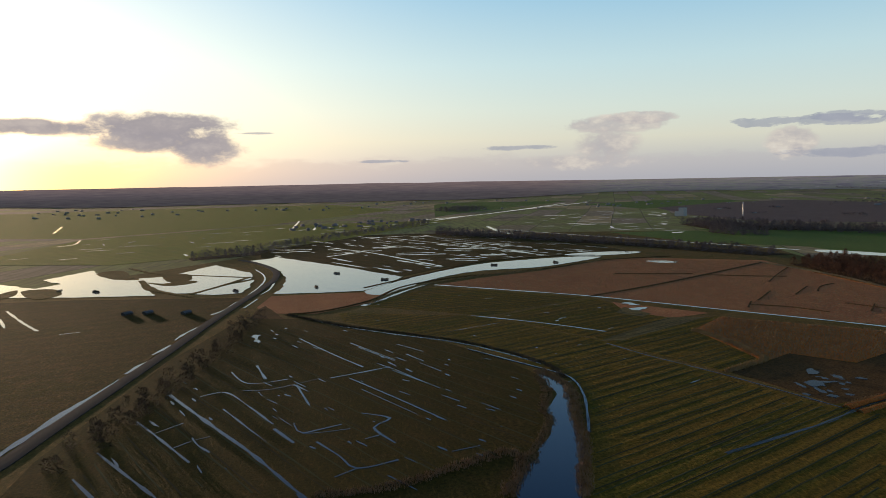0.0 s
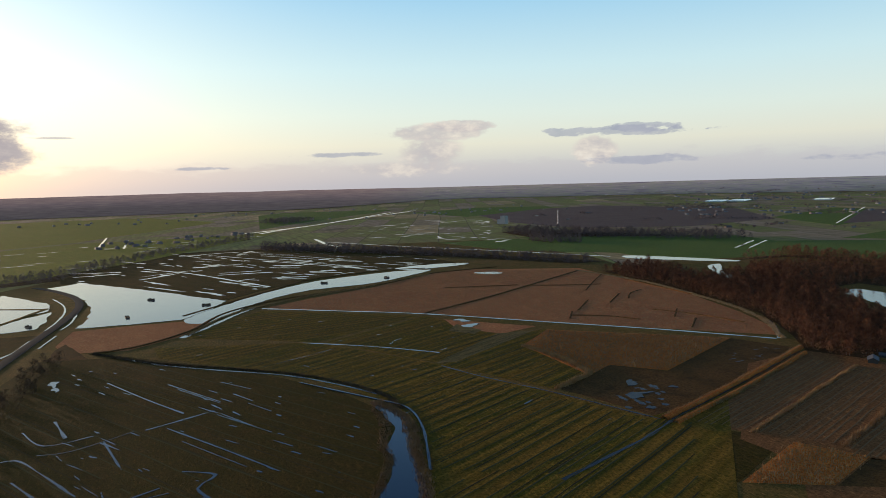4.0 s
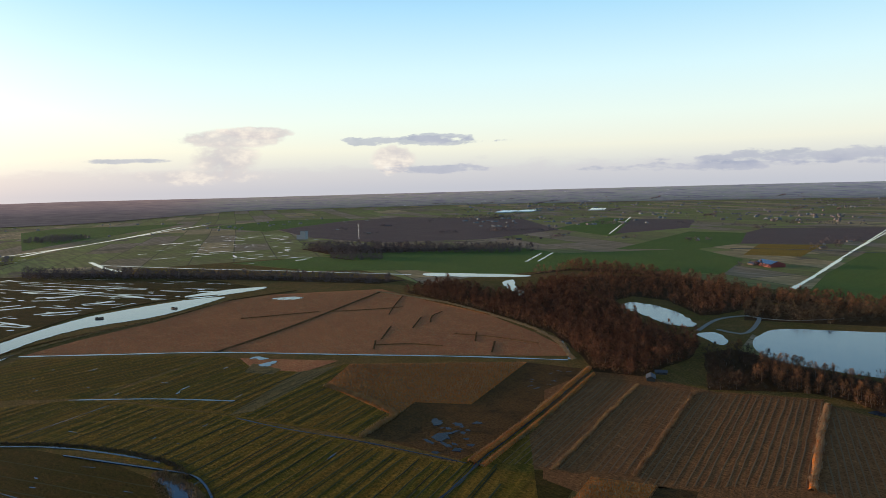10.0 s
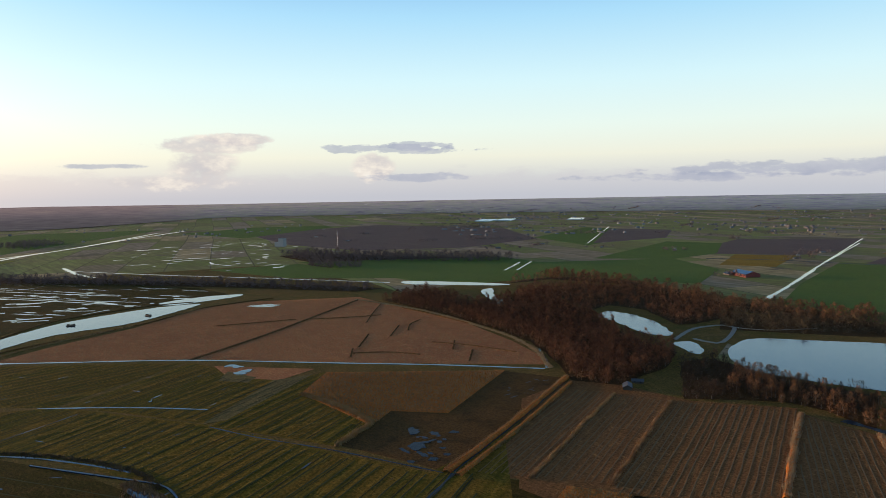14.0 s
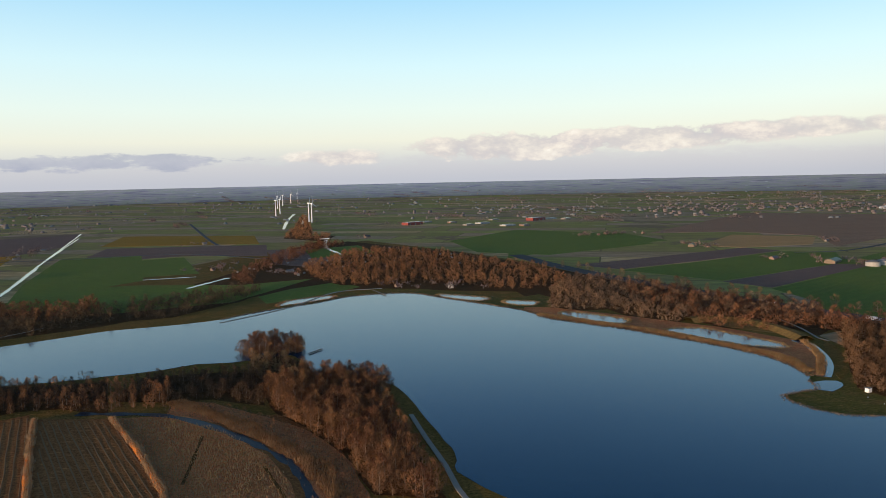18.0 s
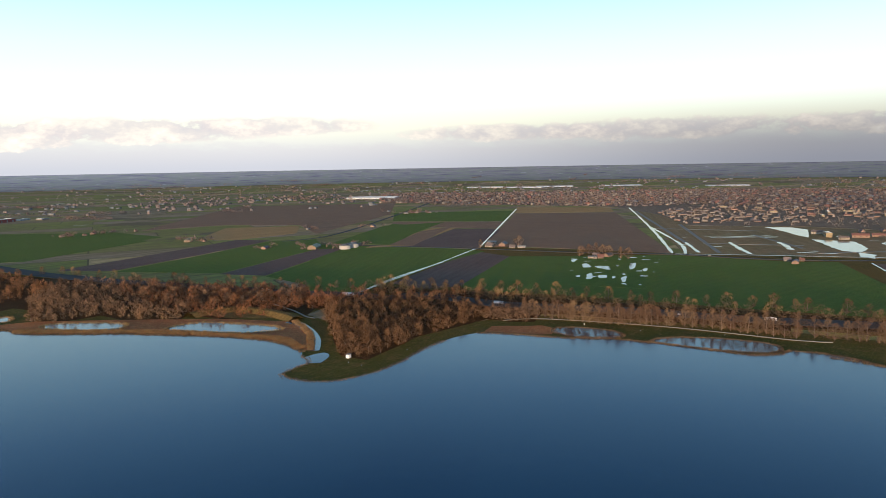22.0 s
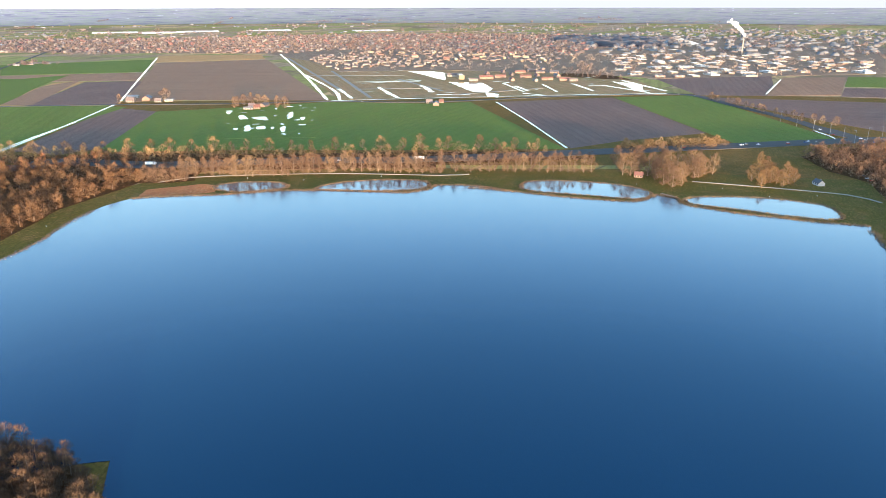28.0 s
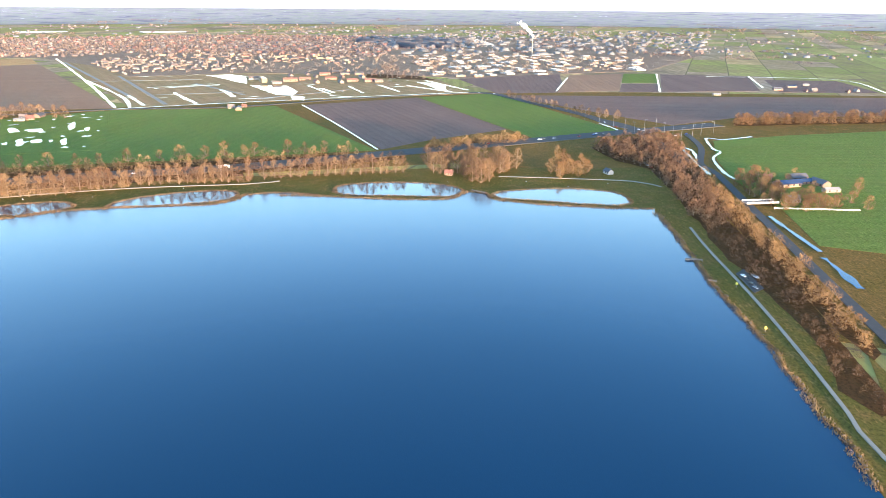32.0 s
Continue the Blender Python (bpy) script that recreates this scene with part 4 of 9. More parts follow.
area("marsh_patch", [(-251, 129.7), (-262, 152.4), (-274.8, 171.8), (-254, 189.7), (-294.2, 263.5), (-260.3, 278.6), (-200.9, 146.5)], 0.15, land("marsh"), "dark wet marsh with open pools", "marsh")
area("reed_land", [(-522.5, 34.1), (-551.1, 72.6), (-587.4, 135.9), (-651.2, 215.6), (-659, 262), (-611, 359), (-422.6, 344.8), (-352.6, 325.1), (-309.4, 308), (-289.7, 292.7), (-320.9, 259.5), (-379.9, 199.1), (-448.1, 135.8)], 0.15, land("reed_bed"), "wide field of dry brown reed", "reed")
area("pasture", [(-169.9, 87.3), (-196.3, 147.3), (-166.4, 170), (-146.1, 130.8)], 0.15, land("plain_pasture", [(-196.3, 147.3), (-166.4, 170)]), "dark plain pasture beside the ditch", "pasture")
area("reed_plot", [(-145.7, 131.5), (-163.7, 170.6), (-144.6, 182), (-133.5, 153.9)], 0.17, land("orange_reed"), "plot of orange dry reed", "reed")
area("marsh_patch", [(-133.1, 154.6), (-143.8, 181.6), (-132.9, 188.4), (-124.9, 169.6)], 0.16, land("marsh"), "dark mown marsh plot", "marsh")
MOW = [(-177.3, 164.8), (-223.9, 271.6)]
area("mown_reed_field", [(-192.9, 151.7), (-246.4, 266.3), (-226.2, 276.7), (-175.6, 164.5)], 0.16, land("mown_reed", MOW), "mown reed field with swath lines", "field")
area("mown_reed_field", [(-175.3, 164.9), (-224.8, 276.8), (-199.7, 286.3), (-153.4, 180.6)], 0.17, land("mown_reed", [(-154, 181.3), (-199.5, 283.6)]), "mown reed field with swath lines", "field")
area("mown_reed_field", [(-152.9, 181.2), (-199, 287.1), (-153.5, 317.9), (-110.6, 218), (-147.1, 175.5)], 0.16, land("mown_reed", [(-111.6, 218.2), (-150.4, 311.1)]), "mown reed field with swath lines", "field")
area("mown_reed_field", [(-146.9, 310.7), (-114.6, 306), (-70.7, 225), (-66.5, 213.3), (-107.5, 217.3)], 0.16, land("mown_reed", [(-111.7, 299.6), (-70.7, 225)]), "mown reed field with swath lines", "field")
area("mown_reed_field", [(-113.8, 305.9), (-92.5, 305.7), (-64.3, 284.1), (-41.3, 253), (-30.1, 226.7), (-26.2, 209.3), (-65.7, 213.2), (-70.3, 224.9)], 0.18, land("reed_bed"), "uncut dry reed field", "field")
area("pasture", [(-168.3, -118.4), (-192, -120.4), (-310, -113), (-408.5, -96.2), (-399.8, -51.5), (-354.4, -5.7), (-320.1, 21.1), (-283, 42.3), (-255.7, 51), (-238.2, 50.6), (-218.7, 42.6), (-203.8, 41.7), (-182.3, 31.4), (-167, 18.5), (-157.1, -14), (-153.7, -22.9)], 0.1792, land("plain_pasture", [(-255.3, -98.3), (-157.2, -37.7)], 12.0), "dark wet pasture cut by narrow ditches", "pasture")
area("pasture", [(-186.2, -136.3), (-500, -302.7), (-503.5, -227.9), (-487.7, -105.7), (-403.5, -115.2), (-285.6, -126.4), (-203.1, -135.3)], 0.1804, land("plain_pasture", [(-324.2, -194.4), (-349.9, -143.4)], 14.0), "dark olive pasture beside the road", "pasture")
area("reed_land", [(-307.8, -186.4), (-346.2, -205.1), (-350.4, -160.4), (-341.2, -129.6), (-298.9, -134.4)], 0.15, land("reed_bed"), "brown rough grass strip", "reed")
area("reed_land", [(-446.5, -93.5), (-491.9, -90.3), (-495.4, -58.1), (-495.3, -20.8), (-516.7, 9.8), (-443.1, -24.7), (-416.4, -52.6), (-422.8, -84.7)], 0.15, land("reed_bed"), "brown reed strip beside the flooded land", "reed")
area("wet_meadow", [(-764, -137), (-919, -160), (-1052, -45), (-1058, 63), (-909, 205), (-800, 261), (-725, 269), (-699, 177), (-669.4, 97.5), (-615.7, 41.4), (-567.6, 4.2), (-658.2, -57.4)], 0.1816, land("plain_pasture", [(-826, -66), (-636.2, 52.9)], 16.0), "half-flooded meadow with long pools", "meadow")
area("wet_meadow", [(-775, -460), (-1103, -451), (-1356, -204), (-1407, 155), (-980, -60), (-815, -172), (-731, -282)], 0.1828, land("far_meadow", [(-1087, -566), (-1222, -263)], 18.0), "open meadow with thin ditches towards the village", "meadow")

# flooded land and pools, west
FLOOD = [
    ([(-732, -145), (-758, -119), (-736, -99), (-646.5, -36.6), (-572.1, 9.2), (-537.8, -2.6), (-501.6, -25), (-500.7, -58.5), (-502.1, -89.6), (-532.1, -86.9), (-580.6, -88.7), (-641, -102.1), (-691, -122)], "large flooded meadow mirroring the sky"),
    ([(-530.8, -311.1), (-581, -337), (-601.4, -329.5), (-570.4, -288.6), (-592.9, -277), (-623, -304.5), (-655, -296), (-685, -285), (-625.4, -252), (-605.4, -227.7), (-606.3, -216.2), (-557.1, -200.3), (-513, -177.5), (-514.3, -208.2), (-517.9, -249.4)], "flooded meadow with grassy islands"),
    ([(-614.6, -221.1), (-623.8, -197.1), (-653.7, -189.7), (-704, -174), (-630.4, -126.3), (-591.1, -119.1), (-564.7, -136.3), (-520.1, -148.6), (-519.1, -169), (-572.8, -201.5)], "flooded meadow with grassy islands"),
    ([(-515.4, -151.6), (-549.4, -137.8), (-583.5, -116.5), (-538.1, -113.9), (-510.3, -115.6), (-506.2, -133.2)], "flooded meadow corner beside the road"),
    ([(-498.6, -22.7), (-544.8, 3.2), (-594.3, 39.3), (-650.7, 94.2), (-682, 172), (-682, 215), (-668, 213), (-613.3, 142.7), (-596.7, 80.1), (-560.9, 40.1), (-523.7, 17.1), (-481.5, -7.9)], "broad bending canal with a pale surface"),
    ([(-710, 192), (-725, 235), (-719, 277), (-704, 271), (-694, 237), (-689, 198)], "far reach of the canal"),
    ([(-640.5, 244.6), (-633.5, 275.7), (-612.7, 283.4), (-607.2, 263.7), (-625.6, 244.6)], "shallow pool in the reed land"),
    ([(-418.4, 141.2), (-416.1, 151.4), (-404.8, 156.3), (-404.7, 146.8)], "shallow pool"),
    ([(-390.4, 138.8), (-401.1, 149.3), (-398.8, 159.3), (-391.1, 149.7), (-383.4, 141.2)], "shallow pool"),
    ([(-363.8, 83.7), (-374, 91.5), (-378.2, 100.1), (-368, 91.3)], "shallow pool in the pasture"),
    ([(-248.7, 161.3), (-253.3, 167.3), (-246.7, 168.1), (-240.1, 161.2), (-240.2, 156.2)], "blue marsh pool"),
    ([(-232, 147.4), (-235.3, 156.9), (-231.7, 164.6), (-223.8, 157.2), (-224.4, 147.7)], "blue marsh pool"),
    ([(-234.4, 172.7), (-236.5, 179), (-230.8, 178.8), (-229, 172.4)], "blue marsh pool"),
    ([(-215.9, 147.1), (-215.4, 153.6), (-210.7, 152.2), (-211.1, 146.3)], "blue marsh pool"),
    ([(-261.6, 51.5), (-253, 56.5), (-237.4, 55.4), (-217.3, 51.6), (-194.7, 46.8), (-175.9, 43.2), (-156.7, 36.9), (-143.9, 31.6), (-145.8, 18.6), (-159.1, 20.8), (-177.9, 30.3), (-191.1, 36.8), (-203.9, 40.9), (-214.3, 42.7), (-227.7, 49.1), (-245.9, 50.4)], "wide creek between reed banks"),
    ([(-346.4, -81.6), (-368.9, -83.4), (-362.3, -78.7), (-337.5, -74.8), (-333, -77.3)], "shallow pool beside the road"),
    ([(-558, 477), (-565, 499), (-522.8, 464.3), (-488.6, 443.5), (-471.8, 423.3), (-510.6, 446.2)], "winding pool between trees"),
    ([(-685, 466), (-659, 493), (-587, 535), (-580, 520), (-656, 458)], "canal beside the wood"),
    ([(-377.7, 450), (-384.6, 471.8), (-361.2, 471.8), (-330.4, 459), (-301.9, 435.6), (-289.8, 421.1), (-307.8, 413.3), (-340.6, 430)], "dark pond inside the wood"),
    ([(-273.4, 399.8), (-269, 412.8), (-252.6, 399.7), (-244.9, 384), (-256.9, 387.3)], "small pond inside the wood"),
]
def shrink(pts, f):
    cx, cy = sum(p[0] for p in pts) / len(pts), sum(p[1] for p in pts) / len(pts)
    return [(cx + (x - cx) * f, cy + (y - cy) * f) for x, y in pts]


for i, (pts, label) in enumerate(FLOOD):
    small = "marsh pool" in label or label.startswith("shallow pool")
    pts = shrink(pts, 0.62) if small else pts
    area("pool", pts, 0.26 + 0.001 * i, WATER if "inside the wood" in label else DARK_WATER if "blue marsh" in label else STILL, label, "water", smooth=small or i > 3, rag=3.6 if small else 2.2, step=1.2 if small else 3.0, period=4.0 if small else 9.0)
ISLES = [[(-556.5, -291.7), (-563.5, -270.6), (-531.4, -251.8), (-513.3, -263.2)], [(-544.7, -301.9), (-563.7, -298.4), (-533.4, -286.3), (-521.5, -290.6)], [(-633.2, -204.6), (-636.5, -185.5), (-603.7, -173.6), (-585.9, -187)], [(-591.5, -211.6), (-576.5, -189), (-594.5, -179.9), (-580.4, -162.5), (-561.9, -180.5)], [(-657, -272), (-678, -257), (-619.7, -227.5), (-611.6, -239.1)]]
for pts in ISLES:
    area("grass_island", pts, 0.36, land("bank_grass"), "grassy island in the flooded meadow", "grass", smooth=True, rag=1.0, step=5.0)

for pts, wide in (([(-599.4, -214.1), (-545.9, -189.8), (-515.2, -163.7), (-501.3, -148.8)], 5.0), ([(-514.0, -151.8), (-551.6, -138.0), (-602.7, -122.9)], 4.0), ([(-638.5, -200.5), (-620.1, -165.6), (-600.7, -127.2)], 4.0), ([(-694.4, -253.2), (-652.6, -220.9), (-635.5, -202.0)], 3.5), ([(-606.5, -196.4), (-623.7, -187.3), (-599.1, -173.5), (-583.6, -183.6)], 4.0)):
    strip("grass_dam", pts, wide, 0.38, land("bank_grass"), "low grass dam across the flooded meadow", "grass", crown=0.1, vary=0.5, step=6.0)
area("road_scrub", [(-451.4, -89.3), (-388.1, -64.0), (-322.3, -67.9), (-293.4, -77.1), (-247.7, -84.2), (-208.0, -97.7), (-195.2, -105.7), (-210.5, -108.2), (-266.0, -104.0), (-314.8, -98.1), (-393.4, -94.2)], 0.165, land("marsh"), "dark brown scrub land beside the road bank", "scrub", rag=2.5)
# thin ditches full of bright water
DITCH = [
    ([(-255.3, -98.3), (-214.5, -72.6), (-187.3, -55.3), (-153.8, -36.6)], 2.6), ([(-224.6, -101), (-209.8, -90.6), (-184.9, -73.8)], 1.6), ([(-251, -85.5), (-254.7, -76.6), (-236, -64.9), (-214.8, -53.4)], 1.6),
    ([(-234.2, -73.7), (-216.4, -63.6), (-198.6, -53.6)], 1.4), ([(-211.1, -91.8), (-220.8, -84.3)], 0.9), ([(-196.4, -82.5), (-203.6, -76.5), (-206, -72.3)], 1.0), ([(-196.9, -104.1), (-179.3, -90.4), (-159.3, -74.7)], 2.2),
    ([(-177.5, -103.7), (-161.8, -91.7)], 2.0), ([(-284.9, -80), (-266, -69.7), (-270, -54.2)], 1.4), ([(-294.6, -70.7), (-271.6, -63.7)], 2.0), ([(-261.1, -49.9), (-231, -41.9)], 1.4),
    ([(-268.7, -36.6), (-275.3, -23.7), (-282.5, -11.3)], 1.9), ([(-204.4, -42.2), (-211.1, -29.9)], 1.7), ([(-214.8, -46.3), (-204.4, -42.2), (-206.3, -27)], 0.9), ([(-196.1, -37.4), (-183.5, -29.8), (-173.4, -24.3), (-177.8, -12.3)], 1.5),
    ([(-168.2, -30.5), (-173.4, -24.3)], 1.2), ([(-210.2, -52.4), (-196.2, -44.5)], 2.2), ([(-347.1, -56.7), (-309.6, -37.3), (-284.5, -23.2)], 1.4), ([(-267.4, -28.8), (-237.4, -10.6), (-209.5, 5.6)], 1.2), ([(-205.8, -77.9), (-198.4, -74.4), (-192.1, -69.3)], 1.8),
    ([(-221.8, -23.7), (-214.8, -13.5), (-206.1, -19.1), (-191.3, -12.6)], 1.6), ([(-331.8, -29.7), (-293.8, -8.3)], 1.3), ([(-277.4, -9), (-249.5, 5.6)], 1.1), ([(-250.5, -23.5), (-216.8, -3.6)], 0.8), ([(-303.4, -2.5), (-289.6, 4.4)], 1.2),
    ([(-465.3, -258.9), (-422, -229.2), (-393.8, -208.3)], 3.2), ([(-436.4, -249.1), (-406, -231.8)], 3.0), ([(-256.7, -70.4), (-256.4, -59.4), (-269.3, -40.1)], 0.8), ([(-181.8, 4.2), (-185, 13.3)], 1.0),
    ([(-381.8, -191.4), (-385.9, -181.9)], 1.6), ([(-425.6, -118.2), (-444.2, -113.1), (-472, -110.8)], 3.4), ([(-355.1, -122.2), (-373, -120.8), (-387.5, -117.4)], 3.6), ([(-323.9, -124.6), (-343.2, -120.5)], 3.6), ([(-290, -126.2), (-313.7, -122.2)], 4.2),
    ([(-197.5, -134.2), (-232.8, -130.9), (-281, -124.8)], 5.0), ([(-446.1, -101.9), (-481.3, -98.4)], 2.6), ([(-655.4, -126.6), (-615.6, -113.5), (-574.4, -106.7), (-530.5, -106.2), (-503.4, -108.2)], 3.0), ([(-579.3, -98), (-528.3, -95.9), (-501.5, -98.9)], 2.6),
    ([(-346.6, -56.3), (-311.8, -38.7), (-283.6, -23)], 1.3), ([(-321.1, -25.4), (-291.5, -8.3)], 1.3), ([(-276.6, -10.5), (-246.6, 7.6)], 1.1), ([(-325.1, -6.4), (-307.4, 5.8)], 1.0), ([(-287, 2.4), (-271.7, 10.3)], 0.9),
    ([(-396, -53.3), (-373.7, -34.7), (-349.4, -7.8), (-333, 13.3), (-317.9, 28.9), (-295.7, 44.6), (-276.2, 55.8)], 2.6), ([(-437.9, -24), (-472.1, -4.9), (-510.4, 16.1), (-530.2, 29.8)], 6.0),
    ([(-521.4, 32.1), (-485.3, 81), (-444.3, 134.5), (-378.4, 198.3), (-329.8, 245.3), (-282.7, 285)], 4.2), ([(-322.5, 319.4), (-301.1, 303.1), (-283, 287.1)], 5.0), ([(-308.6, 97), (-280.7, 108.1), (-247.5, 125), (-221.5, 136.1), (-200.5, 144.8)], 2.4),
    ([(-197.7, 147.4), (-188.1, 130.3), (-177.9, 106.9), (-168.1, 84.3)], 4.0), ([(-344.9, 14.5), (-356.1, 34.6), (-369, 56.3)], 0.9), ([(-198.6, 148.1), (-222.9, 202.3), (-257.3, 274.1)], 1.8),
    ([(-391.4, 41.8), (-363.7, 76.9), (-334.3, 105.7)], 3.0), ([(-132.3, 315.3), (-94, 306.7), (-67.2, 286.5), (-42, 258.2), (-29.3, 237.5), (-20.2, 206.8)], 4.4), ([(-27.8, 248.8), (-19, 232.5), (-12.4, 210)], 2.6),
    ([(-1408, 120), (-1518, 184), (-1643, 273), (-1931, 469), (-2284, 730)], 16.0), ([(-1137, 185), (-975, 273), (-825, 368), (-688, 448)], 7.0), ([(-1188, 190), (-1072, 188), (-1007, 196)], 12.0),
    ([(-943, 75), (-868, 126), (-795, 176)], 5.0), ([(-876, 69), (-795, 120), (-705, 173)], 5.0), ([(-792, 70), (-774, 99)], 6.0), ([(-725, 103), (-706, 133)], 5.0), ([(-686, 69.3), (-676.7, 91.2)], 7.0),
    ([(-690, 636), (-755, 727)], 9.0), ([(-679, 647), (-749, 745)], 6.0), ([(-946, 1108), (-1359, 1694)], 7.0), ([(-328, 636), (-370, 774), (-423, 951), (-556, 1427)], 7.0),
    ([(-994, 9), (-833, 107), (-731, 179)], 4.0), ([(-1009, 66), (-800, 178)], 4.0), ([(-846, -57), (-779, -13), (-637.7, 50.7)], 6.0), ([(-849, -120), (-842, -88)], 9.0), ([(-770, 13), (-770, 57)], 8.0), ([(-1047, -38), (-963, -2)], 4.0),
    ([(-700, 60), (-692.7, 96.1)], 8.0), ([(-801, 83), (-797, 104)], 8.0), ([(-732, 103), (-727, 131)], 7.0), ([(-699, -94), (-655.4, -53.1)], 3.0),
    ([(-1433, 92), (-1656, 282), (-2234, 632)], 16.0), ([(-1000, -28), (-1021, 39)], 7.0), ([(-840, -13), (-853, 44)], 9.0), ([(-753, 11), (-750, 67)], 9.0), ([(-755, -64), (-795, -27)], 8.0), ([(-814, 75), (-799, 104)], 9.0),
    ([(-979, -445), (-1010, -431), (-1093, -454)], 6.0), ([(-1025, -361), (-1043, -358)], 8.0), ([(-1271, -567), (-1484, -640)], 7.0), ([(-1211, -151), (-1495, -163)], 6.0), ([(-1197, -111), (-1396, -118)], 6.0), ([(-817, -133), (-825, -88)], 9.0),
    ([(-331, 633), (-357, 734), (-411, 918)], 9.0), ([(-434, 989), (-603, 1562)], 8.0), ([(-239, 767), (-187, 778)], 9.0), ([(-175, 692), (-163, 724), (-149, 760)], 12.0),
    ([(-176, 1532), (-205, 1904), (-221, 2239)], 18.0), ([(-151, 1704), (-184, 2217)], 12.0), ([(-70, 1276), (-63, 1085), (-35, 966)], 14.0),
    ([(351.5, 428.1), (416.3, 458.9), (513, 493)], 5.0), ([(345.3, 426.1), (388.3, 444.3), (499.6, 488.9), (621, 542)], 5.0), ([(646, 555), (807, 665), (1219, 945)], 6.0),
    ([(752, 159), (637.2, 107), (514.1, 55)], 4.2), ([(1373, 756), (961, 492), (716, 341)], 9.0), ([(977, 500), (807, 376), (720, 328)], 9.0), ([(704, 349), (746, 272), (792, 180), (833, 95), (881, -19)], 6.0),
    ([(820, 374), (737, 321)], 9.0), ([(851, 333), (783, 293)], 9.0), ([(884, 287), (817, 251)], 9.0), ([(940, 190), (847, 144)], 8.0), ([(940, 137), (863, 108)], 8.0), ([(964, 103), (881, 66)], 8.0), ([(1001, 50), (892, 7)], 9.0), ([(1020, 39), (905, -19)], 12.0),
    ([(889, 372), (945, 307)], 7.0), ([(903, -130), (1084, -172)], 5.0), ([(1154, -324), (907, -261)], 6.0), ([(1129, -460), (965, -414)], 6.0), ([(1122, -392), (1086, -574), (918, -550)], 6.0),
    ([(533.6, -174.3), (520.6, -177.4), (476.9, -168.3), (442.8, -163.1)], 5.5), ([(583.7, -246.3), (569.2, -217.9), (573.6, -205.8), (528, -195.4), (517.4, -197), (492.5, -183), (451.4, -175.1), (431.1, -174.7)], 5.0), ([(349.4, -161.5), (323.8, -160.8), (294.7, -160.3)], 5.5), ([(287.4, -158.1), (270.0, -156.7), (252.7, -154.8)], 6.0), ([(532.0, -172.4), (449.6, -163.6)], 3.6),
    ([(645.8, -133.8), (612.9, -141.9), (595.1, -140.2)], 4.0),
]
for i, (pts, width) in enumerate(DITCH):
    # near northern ditches: the banks' dark reflection is put into the water material
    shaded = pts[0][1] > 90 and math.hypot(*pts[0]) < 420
    strip("ditch", pts, width * (0.36 if shaded and width < 4.1 else 0.8 if shaded else 0.5 if width < 4 else 0.4 if pts[0][0] > 300 or pts[0][1] > 600 else 0.55), (0.29 + 0.0008 * i) if pts[0][0] > 300 or pts[0][1] > 600 else 0.208 + 0.0003 * i, DARK_WATER if shaded else STILL, "ditch of darkened water between reed banks" if shaded else "ditch brimming with pale sky-coloured water", "ditch", vary=0.9, step=3.0)

